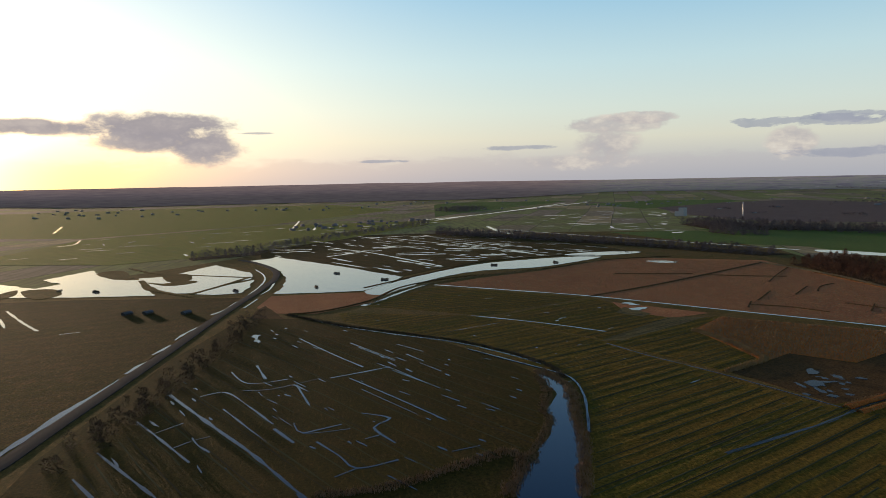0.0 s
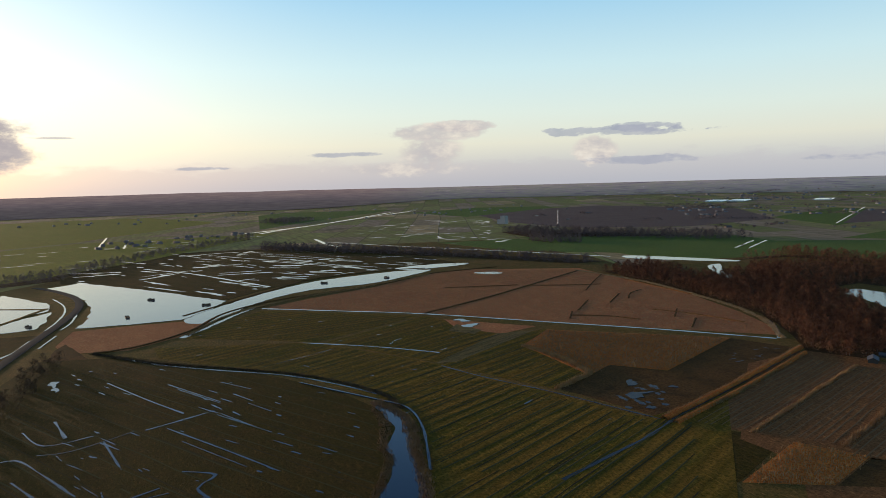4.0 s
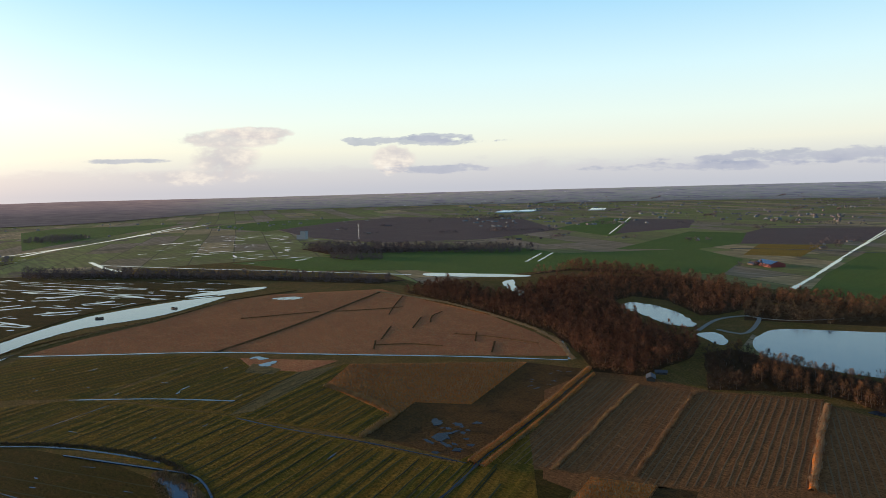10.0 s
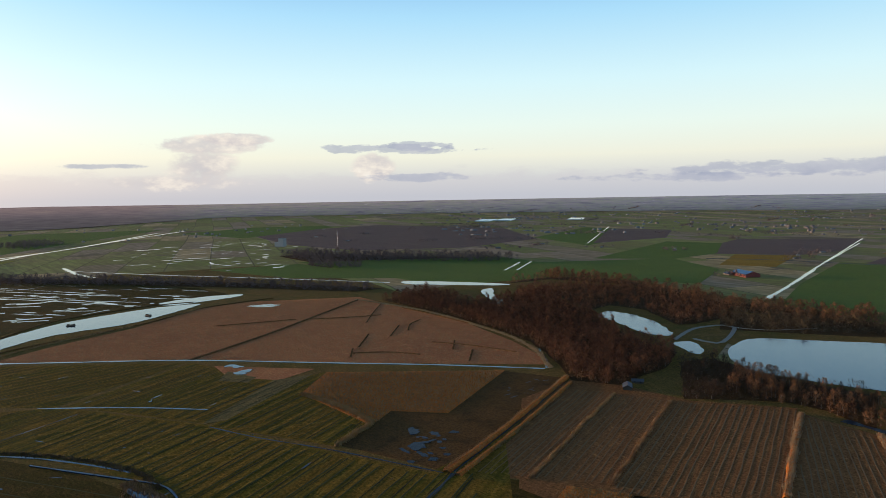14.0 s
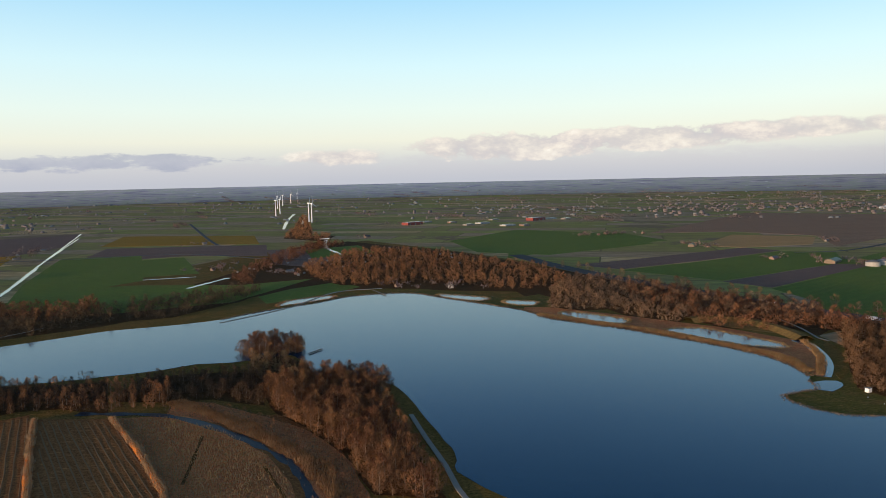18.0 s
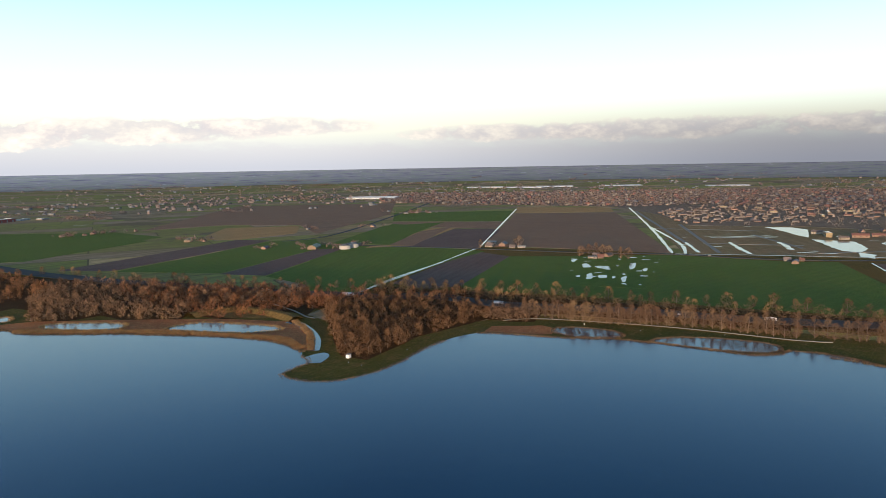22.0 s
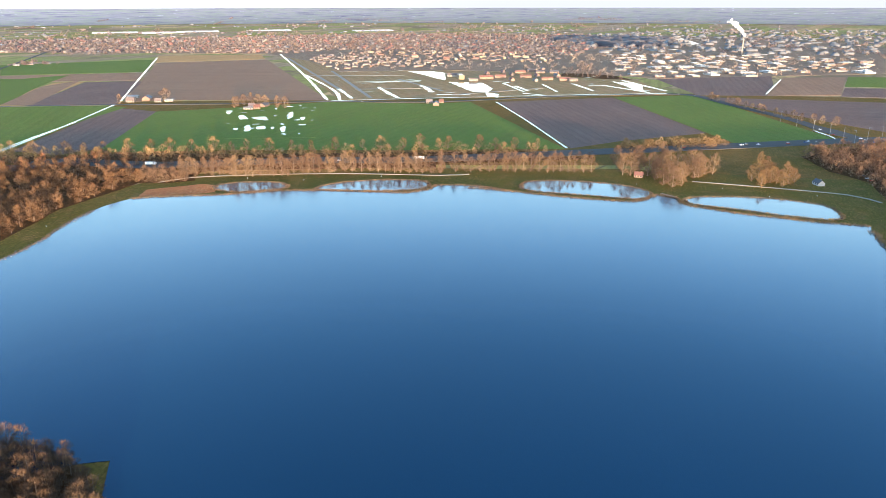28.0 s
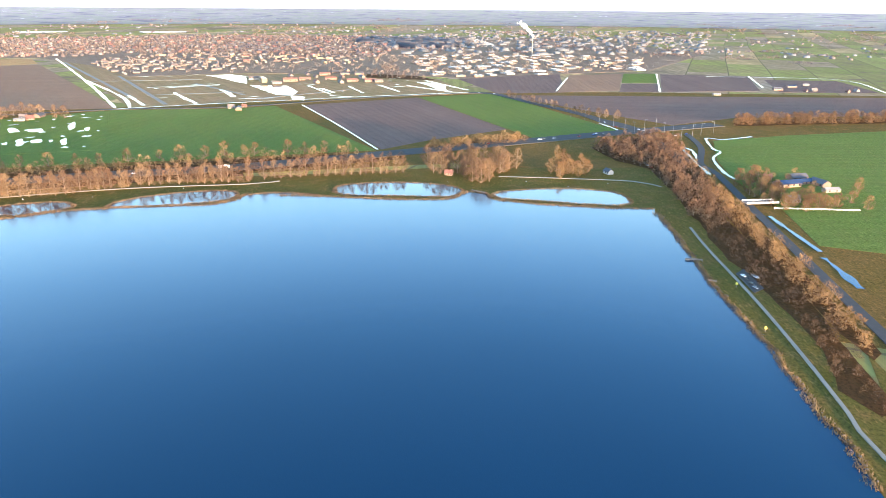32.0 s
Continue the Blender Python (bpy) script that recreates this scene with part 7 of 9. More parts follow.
PEN_E = [(100.0, 152.4), (108.5, 140.7), (108.5, 125.2), (103.3, 113.0), (96.3, 102.7), (85.9, 92.0), (76.1, 123.3)]
PEN_F = [(-123, 331.9), (-121.1, 370.7), (-98.9, 373.6), (-69.5, 372.7), (-47.8, 349.9), (-55.9, 337.8), (-50.4, 311.6), (-76.1, 326.3), (-98.7, 325.4)]
PEN_G = [(-71.1, 400.3), (-53.9, 404.8), (-35.6, 382), (-31.7, 354.8), (-47.8, 349.9), (-61.3, 354.1)]
for poly, gap, form, twig, hs, more in (
        (PEN_B, 5.9, ("slim", "poplar", "round"), TWIG_RED, (7, 11.5), 6.0), (PEN_C, 4.6, ("round", "poplar"), TWIG_RED, (8, 13.5), 6.0), (PEN_D, 4.8, ("round", "poplar"), TWIG_RED, (8, 12.5), 6.0),
        # PEN_E is partly shaded: that shade is put into its dark twigs
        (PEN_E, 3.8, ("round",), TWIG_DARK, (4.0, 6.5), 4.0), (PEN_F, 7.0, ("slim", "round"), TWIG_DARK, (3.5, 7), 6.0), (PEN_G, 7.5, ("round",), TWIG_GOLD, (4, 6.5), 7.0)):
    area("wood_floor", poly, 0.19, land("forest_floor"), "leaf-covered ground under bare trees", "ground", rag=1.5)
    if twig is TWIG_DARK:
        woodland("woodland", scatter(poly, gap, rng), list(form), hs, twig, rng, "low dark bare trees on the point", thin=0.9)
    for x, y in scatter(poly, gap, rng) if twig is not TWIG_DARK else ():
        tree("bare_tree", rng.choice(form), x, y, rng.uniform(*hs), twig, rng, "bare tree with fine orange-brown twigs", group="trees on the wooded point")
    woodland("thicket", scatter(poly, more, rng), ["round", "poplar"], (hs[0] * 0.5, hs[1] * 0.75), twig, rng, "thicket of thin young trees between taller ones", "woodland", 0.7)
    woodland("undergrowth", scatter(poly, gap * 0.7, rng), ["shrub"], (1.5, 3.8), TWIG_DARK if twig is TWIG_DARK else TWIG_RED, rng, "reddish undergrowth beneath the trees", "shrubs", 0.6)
woodland("bank_shrubs", along(CREEK_DITCH, 3.4, rng, 0.6, 1.0), ["shrub"], (0.8, 1.7), TWIG_DARK, rng, "row of low dark tufts along the creek ditch", "shrubs", 0.5)
# rough scrub between the canal and the point
ROUGH = [(-92.2, 307.3), (-65.9, 292), (-41.2, 260.5), (-26.6, 234.3), (-18.5, 208.6), (-3.1, 207.1), (-11.4, 247), (-20.9, 268.6), (-47.2, 297.2), (-74.2, 320.7), (-94, 325.8)]
area("rough_reed", ROUGH, 0.17, land("reed_bed"), "rough brown reed and scrub beyond the canal", "reed", rag=1.5)
woodland("scrub", scatter(ROUGH, 6.0, rng), ["shrub"], (1.2, 3.2), TWIG_RED, rng, "low reddish scrub among rough reed", "shrubs", 0.6)
reed_field(ROUGH, 1.9, (0.5, 1.4), REED_DULL, "rough dry reed beyond the canal", 4)
woodland("woodland", scatter(PEN_A, 5.5, rng), ["slim"], (5, 9), TWIG_RED, rng, "bare slender trees along the canal", thin=0.8)
for x, y in along([(362.1, 273.9), (371.5, 240.9), (374.6, 219.1), (390.6, 196.4), (401.3, 170.3), (405.7, 149.2), (411, 119.3)], 4.6, rng, 1.0, 2.5) + along([(419.3, 113.1), (423.4, 98.7), (430.2, 74.6), (436.5, 46.9), (440.9, 31.5)], 4.6, rng, 1.0, 2.5):
    tree("poplar", "poplar", x, y, rng.uniform(9.5, 13.5), TWIG, rng, "bare poplar lit orange by the low sun", group="poplars along the lake shore")
for x, y in along([(367.4, 277.7), (381.4, 222.9), (411.7, 151.4), (417, 121)], 6.5, rng, 1.5, 3.0):
    tree("poplar", "slim", x, y, rng.uniform(9, 13), TWIG, rng, "bare poplar lit orange by the low sun", group="poplars along the lake shore")
for x, y in scatter([(439, 21), (433.1, 8.7), (415.4, -11.1), (406.7, -18.7), (438.3, -30.8), (457.9, -45), (476.8, -41.2), (476.3, -14.9), (460.2, 16.9)], 9.5, rng):
    tree("poplar", rng.choice(("poplar", "round")), x, y, rng.uniform(10, 15), TWIG, rng, "tall bare poplar in the shore park", group="poplars in the shore park")
for x, y in scatter([(436, -58.5), (424.5, -66.9), (434.2, -86.8), (449.8, -91.9), (461.9, -81.2), (457.1, -64.6)], 8.0, rng) + [(487.6, -73.1), (471.1, -74.4), (443.9, -86.3)]:
    tree("poplar", rng.choice(("poplar", "round")), x, y, rng.uniform(7, 11), TWIG_GOLD, rng, "golden bare tree in the shore park", group="trees in the shore park")
for x, y in along([(387.3, 433), (410.6, 366), (442.3, 284.6), (466.4, 215.1), (488.6, 152.6), (511.4, 72.5)], 15.0, rng, 3, 2):
    tree("roadside_tree", "round", x, y, rng.uniform(6.5, 10.5), TWIG_GOLD, rng, "golden bare tree along the carriageway", group="trees along the carriageway")
for x, y in along([(184, 770), (225, 740), (274.2, 601.7), (321.9, 512.5), (359.8, 438.1), (367.4, 412.1)], 17.0, rng, 3, 3):
    tree("roadside_tree", "round", x, y, rng.uniform(6, 9), TWIG_GOLD, rng, "golden bare tree along the carriageway", group="trees along the carriageway")
for x, y in along([(840, -65), (772, -97), (700, -133), (672.6, -159.7)], 11.0, rng, 2, 2):
    tree("roadside_tree", "round", x, y, rng.uniform(6, 9), TWIG, rng, "bare tree along the main road", group="trees along the main road")
for x, y in [(668, 514), (627, 540), (649, 412), (658, 410), (657, 400), (655, 391), (657, 384), (645, 364), (647, 356), (633, 406)]:
    tree("farm_tree", rng.choice(("poplar", "round")), x, y, rng.uniform(10, 14), TWIG, rng, "bare tree sheltering the farmyard", group="farm trees")
for x, y in scatter([(413.5, -168.1), (443.9, -186.7), (452.5, -199.2), (432.2, -199.6), (394.6, -188.1), (383.3, -212.7), (363.7, -205.6), (356.1, -175.5), (375.5, -166)], 7.0, rng) + [(428.2, -175.4), (413.8, -174.2), (440.9, -189.1), (394, -175.1), (387.9, -178.9), (426.5, -204.7), (435.9, -213.4), (408.7, -212.6), (377.6, -217.5), (396.4, -230.7), (364.2, -219.2), (368, -203.4), (367.7, -197.2), (367.4, -189.6), (369.4, -183), (414.1, -181.7), (409.8, -239.6)]:
    tree("farm_tree", "round", x, y, rng.uniform(5, 8), TWIG_GOLD, rng, "golden bare tree round the farmyard", group="farm trees")
woodland("undergrowth", along([(364.7, 275.8), (374.2, 242.5), (377.3, 220.6), (393.5, 197.8), (404.2, 171.5), (408.7, 150.3), (414, 120.1)], 2.6, rng, 1.2, 3.0) + along([(420.8, 113.5), (424.9, 99), (431.8, 74.9), (438.1, 47.1), (442.5, 31.7)], 2.6, rng, 1.2, 3.0), ["shrub"], (2.0, 4.5), TWIG, rng, "brown brushwood under the poplars", "shrubs", 0.4)

# ---- buildings ----
def part(name, bm, material, parent, label=""):
    me = bpy.data.meshes.new(name)
    bm.to_mesh(me)
    bm.free()
    me.materials.append(material)
    ob = new(name, me)
    ob.parent = parent
    return tagged(ob, label)


def box(bm, x0, x1, y0, y1, z0, z1):
    v = [bm.verts.new(p) for p in ((x0, y0, z0), (x1, y0, z0), (x1, y1, z0), (x0, y1, z0), (x0, y0, z1), (x1, y0, z1), (x1, y1, z1), (x0, y1, z1))]
    for f in ((3, 2, 1, 0), (4, 5, 6, 7), (0, 1, 5, 4), (1, 2, 6, 5), (2, 3, 7, 6), (3, 0, 4, 7)):
        bm.faces.new([v[i] for i in f])


def boxed(*dims):
    bm = bmesh.new()
    box(bm, *dims)
    return bm


def drum(r0, r1, z0, z1, sides=16, cx=0.0, cy=0.0):
    bm = bmesh.new()
    rings = [[bm.verts.new((cx + r * math.cos(2 * math.pi * i / sides), cy + r * math.sin(2 * math.pi * i / sides), z)) for i in range(sides)] for r, z in ((r0, z0), (r1, z1))]
    for i in range(sides):
        j = (i + 1) % sides
        bm.faces.new((rings[0][i], rings[0][j], rings[1][j], rings[1][i]))
    bm.faces.new(rings[1])
    bm.faces.new(rings[0][::-1])
    return bm


BRICK = plain("brick_wall", (0.20, 0.135, 0.105), (0.26, 0.18, 0.14), 0.85, scale=1.2, vary=0.2)
PALE_WALL = plain("pale_wall", (0.19, 0.165, 0.14), (0.28, 0.25, 0.215), 0.8, scale=0.8, vary=0.15)
WHITE_WALL = plain("white_wall", (0.30, 0.29, 0.28), (0.42, 0.41, 0.39), 0.7, scale=0.8)
RED_WALL = plain("red_cladding", (0.20, 0.045, 0.04), (0.26, 0.06, 0.05), 0.6, scale=0.6)
YELLOW_WALL = plain("ochre_wall", (0.22, 0.175, 0.11), (0.28, 0.225, 0.14), 0.8, scale=0.8)
RED_TILE = plain("red_roof_tiles", (0.155, 0.078, 0.066), (0.21, 0.105, 0.088), 0.8, scale=1.5, vary=0.2)
BROWN_TILE = plain("brown_roof_tiles", (0.120, 0.098, 0.094), (0.180, 0.146, 0.136), 0.8, scale=1.5, vary=0.3)
DARK_TILE = plain("dark_roof_tiles", (0.060, 0.060, 0.070), (0.10, 0.10, 0.11), 0.6, scale=1.5, vary=0.25)
OLIVE_ROOF = plain("olive_sheet_roof", (0.20, 0.19, 0.10), (0.26, 0.24, 0.13), 0.5, scale=0.5)
GREY_ROOF = plain("grey_sheet_roof", (0.16, 0.165, 0.17), (0.26, 0.265, 0.27), 0.9, scale=0.15, vary=0.2, spec=0.1)
PALE_ROOF = plain("pale_flat_roof", (0.11, 0.115, 0.12), (0.24, 0.25, 0.26), 0.95, scale=0.12, vary=0.15, spec=0.08)
SOLAR = plain("solar_panels", (0.02, 0.03, 0.06), (0.03, 0.045, 0.09), 0.15, scale=0.4, spec=0.6)
DARK_GLASS = plain("dark_window_glass", (0.02, 0.025, 0.03), (0.03, 0.035, 0.04), 0.08, scale=0.5, spec=0.6)
ROOF_GLASS = plain("greenhouse_glass", (0.40, 0.46, 0.50), (0.55, 0.60, 0.63), 0.12, scale=0.05, spec=0.8)
METAL = plain("galvanised_metal", (0.45, 0.46, 0.47), (0.55, 0.56, 0.57), 0.45, 0.6, scale=1.0)
WOOD = plain("grey_boards", (0.16, 0.12, 0.09), (0.24, 0.19, 0.14), 0.85, scale=2.0)
DARK_BOARDS = plain("dark_boards", (0.045, 0.038, 0.032), (0.075, 0.062, 0.052), 0.85, scale=2.0)
TURBINE_WHITE = plain("turbine_white", (0.74, 0.75, 0.76), (0.80, 0.81, 0.82), 0.4, scale=0.3)
RUBBER = plain("tyre_rubber", (0.02, 0.02, 0.02), (0.03, 0.03, 0.03), 0.8, scale=2.0)
STONE = plain("shore_stones", (0.085, 0.075, 0.062), (0.17, 0.15, 0.125), 0.9, scale=1.5, vary=0.3)
STEAM = plain("white_steam", (0.80, 0.80, 0.82), (0.86, 0.86, 0.88), 1.0, scale=0.05)


def gable_house(name, L, W, H, R, wall, roof, label, category="house", windows=3, chimney=True):
    """A house with a saddle roof: walls with gables, two roof slopes, windows, door, chimney."""
    root = new(name)
    bm = bmesh.new()
    a = [bm.verts.new((x, y, z)) for z in (-0.1, H) for x, y in ((-L / 2, -W / 2), (L / 2, -W / 2), (L / 2, W / 2), (-L / 2, W / 2))]
    g = [bm.verts.new((x, 0, H + R)) for x in (-L / 2, L / 2)]
    for f in ((0, 1, 5, 4), (2, 3, 7, 6)):
        bm.faces.new([a[i] for i in f])
    bm.faces.new((a[1], a[2], a[6], g[1], a[5]))
    bm.faces.new((a[3], a[0], a[4], g[0], a[7]))
    part("wall", bm, wall, root)
    for s in (-1, 1):
        bm = bmesh.new()
        o, th = 0.45, 0.22
        k = R / (W / 2)
        p = [(-L / 2 - o, s * (W / 2 + o), H - o * k), (L / 2 + o, s * (W / 2 + o), H - o * k), (L / 2 + o, 0, H + R), (-L / 2 - o, 0, H + R)]
        low = [bm.verts.new((x, y, z + 0.03)) for x, y, z in p]
        top = [bm.verts.new((x, y, z + th)) for x, y, z in p]
        bm.faces.new(top if s < 0 else top[::-1])
        bm.faces.new(low[::-1] if s < 0 else low)
        for i in range(4):
            j = (i + 1) % 4
            bm.faces.new((low[i], low[j], top[j], top[i]) if s < 0 else (low[j], low[i], top[i], top[j]))
        part("roof", bm, roof, root)
    for i in range(windows):
        x = -L / 2 + L * (i + 0.5) / windows
        for s in (-1, 1):
            y = s * (W / 2 + 0.03)
            part("window", boxed(x - 0.7, x + 0.7, min(y, y - s * 0.1), max(y, y - s * 0.1), 0.9, min(H - 0.3, 2.4)), DARK_GLASS, root)
    part("door", boxed(L / 2 - 0.05, L / 2 + 0.04, -0.5, 0.5, 0, 2.1), WOOD, root)
    if chimney:
        part("chimney", boxed(-L * 0.3 - 0.4, -L * 0.3 + 0.4, -0.4, 0.4, H + R * 0.6, H + R + 1.0), BRICK, root)
    return tagged(root, label, category)


def hall(name, L, W, H, wall, roof, label, category="hall", lights=4):
    """A flat-roofed hall with a parapet, roof lights and loading doors."""
    root = new(name)
    part("wall", boxed(-L / 2, L / 2, -W / 2, W / 2, -0.1, H), wall, root)
    part("roof", boxed(-L / 2 - 0.15, L / 2 + 0.15, -W / 2 - 0.15, W / 2 + 0.15, H + 0.003, H + 0.35), roof, root)
    for i in range(lights):
        x = -L / 2 + L * (i + 0.5) / lights
        part("roof_light", boxed(x - L * 0.04, x + L * 0.04, -W * 0.35, W * 0.35, H + 0.353, H + 0.8), ROOF_GLASS, root)
        part("loading_door", boxed(x - 1.8, x + 1.8, -W / 2 - 0.06, -W / 2 - 0.003, 0, min(4.0, H * 0.7)), GREY_ROOF, root)
        part("window", boxed(x - 2.4, x + 2.4, W / 2 + 0.003, W / 2 + 0.06, H * 0.55, H * 0.8), DARK_GLASS, root)
    return tagged(root, label, category)


def greenhouse(name, L, W, bays, label):
    root = new(name)
    part("wall", boxed(-L / 2, L / 2, -W / 2, W / 2, -0.1, 3.6), ROOF_GLASS, root)
    w = W / bays
    for i in range(bays):
        y0 = -W / 2 + i * w
        bm = bmesh.new()
        v = [bm.verts.new(p) for p in ((-L / 2, y0, 3.605), (L / 2, y0, 3.605), (L / 2, y0 + w, 3.605), (-L / 2, y0 + w, 3.605), (-L / 2, y0 + w / 2, 3.605 + w * 0.22), (L / 2, y0 + w / 2, 3.605 + w * 0.22))]
        for f in ((0, 1, 5, 4), (2, 3, 4, 5), (1, 2, 5), (3, 0, 4), (3, 2, 1, 0)):
            bm.faces.new([v[k] for k in f])
        part("glass_roof", bm, ROOF_GLASS, root)
    return tagged(root, label, "greenhouse")


def set_down(ob, x, y, angle, first, size=1.0):
    m = pose(x, y, 0.12, 0, 0, angle) @ Matrix.Scale(size, 4)
    if first:
        ob.matrix_world = m
        return ob
    return copy_thing(ob, m)


USED = set()
YARDS = []
SIZES = {"farm buildings": 0.78, "houses of the new quarter": 0.82, "houses at the town's edge": 0.6, "houses of the town": 0.62, "industrial halls": 0.8, "garden huts": 0.8, "traffic on the carriageway": 0.75, "traffic at the junction": 0.75, "traffic on the polder road": 0.75, "cars in the car park": 0.75, "litter bins": 0.6}


def put(ob, place, angle=0.0, group=""):
    """Stands the model itself at its first place and a copy at each later one."""
    if group == "farm buildings":
        YARDS.append(place)
    made = set_down(ob, *place, angle, ob.name not in USED, SIZES.get(group, 1.0))
    USED.add(ob.name)
    if group:
        tagged(made, group=group)
    return made


ROAD_DIR = math.degrees(math.atan2(*(Vector((876, -19)) - Vector((571, 641))).yx))
# farms
barn = gable_house("barn", 19, 10, 3.0, 3.2, BRICK, DARK_TILE, "long barn with a dark roof", "barn", 3, False)
farmhouse = gable_house("farmhouse", 11, 7.5, 2.8, 3.6, PALE_WALL, BROWN_TILE, "pale farmhouse with a steep brown roof")
shed = gable_house("shed", 15, 7, 2.6, 1.8, PALE_WALL, GREY_ROOF, "pale farm shed with a grey roof", "shed", 2, False)
olive = gable_house("cattle_shed", 32, 14, 3.5, 3.0, WOOD, OLIVE_ROOF, "large cattle shed with an olive roof", "barn", 4, False)
cottage = gable_house("cottage", 8, 6, 2.6, 2.8, BRICK, RED_TILE, "brick cottage with a red tiled roof")
villa = gable_house("villa", 10, 6.5, 2.8, 2.6, WHITE_WALL, DARK_TILE, "white villa with a dark roof beside the lake")
solar_barn = gable_house("solar_barn", 20, 9, 2.8, 2.0, BRICK, SOLAR, "long barn roofed with solar panels", "barn", 4, False)
red_barn = gable_house("riding_hall", 42, 24, 4.5, 4.0, RED_WALL, SOLAR, "red riding hall roofed with solar panels", "barn", 4, False)
barn_dark = gable_house("boat_shed", 10, 5.5, 2.0, 1.4, DARK_BOARDS, DARK_TILE, "low dark boarded shed under the trees", "shed", 2, False)
G = "farm buildings"
for ob, place, ang in (
    (barn, (666, 536), ROAD_DIR + 90), (shed, (675, 562), ROAD_DIR), (farmhouse, (645, 541), ROAD_DIR), (farmhouse, (653, 512), ROAD_DIR), (shed, (661, 504), ROAD_DIR),
    (barn, (653, 383), ROAD_DIR + 70), (farmhouse, (645, 393), ROAD_DIR), (cottage, (636, 382), ROAD_DIR + 20), (shed, (630, 388), ROAD_DIR), (barn, (713, 215), ROAD_DIR + 80), (farmhouse, (724, 226), ROAD_DIR), (cottage, (732, 215), ROAD_DIR),
    (shed, (1019, 1054), ROAD_DIR), (shed, (1037, 1034), ROAD_DIR), (shed, (993, 1058), ROAD_DIR),
    (solar_barn, (414.9, -199.5), 105), (solar_barn, (422.6, -214.2), 105), (barn, (418.7, -220.8), 15), (farmhouse, (378.7, -186.3), 100), (barn, (432.9, -213.8), 105), (shed, (402.3, -219.2), 100), (cottage, (432, -195.3), 60),
    (shed, (876, -321), 95), (barn, (939, -422), 95), (solar_barn, (976, -457), 95), (shed, (1000, -487), 95), (cottage, (922, -450), 30), (farmhouse, (930, -465), 95), (farmhouse, (928, -518), 10), (cottage, (920, -503), 10),
    (olive, (508, 708), 40), (shed, (656, 929), 35), (barn, (468, 754), 30), (cottage, (540, 694), 20), (farmhouse, (562, 684), 60), (olive, (450, 923), 60), (cottage, (465, 903), 40), (farmhouse, (364, 1156), 40), (cottage, (392, 1144), 10), (barn, (412, 1163), 50), (shed, (1020, 1142), 30), (shed, (1040, 1070), 20), (barn, (749, 878), 30), (shed, (953, 1605), 40), (cottage, (474, 1152), 30),
    (red_barn, (-437, 792), 150), (solar_barn, (-457, 789), 150), (shed, (-517, 1098), 120), (barn, (-508, 1134), 120), (shed, (-794, 1412), 110), (barn, (-712, 1061), 120), (shed, (-848, 1031), 110), (shed, (-1409, 1273), 60), (barn, (-976, 885), 80), (cottage, (-964, 932), 40), (cottage, (-985, 992), 70), (shed, (-995, 1026), 60), (shed, (-1401, 809), 60), (shed, (-1606, 838), 20), (barn, (-1634, 1008), 40),
    (barn_dark, (-226, 286.6), 128), (barn_dark, (-229.2, 299.6), 38), (cottage, (26.7, 652.9), 30), (villa, (75.2, 635.6), 80), (villa, (443.3, -99.2), 20), (cottage, (435, 2.1), 80),
    (shed, (-493, 1041), 60), (shed, (-514, 1176), 60), (farmhouse, (-269, 1201), 30), (cottage, (-178, 859), 20), (cottage, (-180, 832), 60), (shed, (-88, 794), 30), (shed, (-656, 1710), 30), (shed, (-835, 2098), 60), (barn, (2, 1250), 40),
    (barn_dark, (-432.8, -135.5), 150), (barn_dark, (-437.8, -160.5), 150), (barn_dark, (-436.4, -172.9), 150)):
    put(ob, place, ang, G)
# garden huts between the trees
hut = gable_house("garden_hut", 3.6, 2.8, 1.9, 1.0, PALE_WALL, GREY_ROOF, "small pale garden hut", "hut", 1, False)
hut_b = gable_house("garden_hut", 4, 3, 1.9, 1.1, BRICK, RED_TILE, "small red-roofed garden hut", "hut", 1, False)
for i, (x, y) in enumerate(scatter([(-167, 803), (-127, 894), (-72, 926), (-29, 1029), (56, 1048), (127, 942), (134, 838), (78, 769), (-23, 759), (-82, 736)], 30.0, rng)):
    put(hut if i % 3 else hut_b, (x, y), rng.uniform(0, 180), "garden huts")

# white silo block on the far marsh
silo = new("silo_block")
part("tower", boxed(-6, 6, -6, 6, -0.1, 17), WHITE_WALL, silo)
part("roof", boxed(-6.2, 6.2, -6.2, 6.2, 17.003, 17.6), PALE_ROOF, silo)
part("annex", boxed(-16, -6.01, -5, 5, -0.1, 9), WHITE_WALL, silo)
tagged(silo, "white silo tower with a lower annex", "silo")
put(silo, (-1367, 632), 30)
tank = new("round_tank")
part("drum", drum(7, 7, 0, 4.5, 20), WHITE_WALL, tank)
part("lid", drum(7.2, 1.0, 4.503, 6.5, 20), PALE_ROOF, tank)
tagged(tank, "round white manure tank", "tank")
put(tank, (527, 671))
put(tank, (544, 677))

# the new red-roofed quarter and the town
row_red = gable_house("terraced_houses", 24, 7, 3.8, 2.6, BRICK, RED_TILE, "terrace of brick houses with red roofs", "houses", 3)
row_dark = gable_house("terraced_houses", 20, 7, 3.8, 2.6, BRICK, DARK_TILE, "terrace of brick houses with dark roofs", "houses", 3)
row_pale = gable_house("terraced_houses", 18, 7, 3.8, 2.4, PALE_WALL, BROWN_TILE, "terrace of pale houses with brown roofs", "houses", 3)
flat_block = hall("apartment_block", 26, 9, 7, YELLOW_WALL, PALE_ROOF, "ochre apartment block with a flat roof", "apartment block", 3)
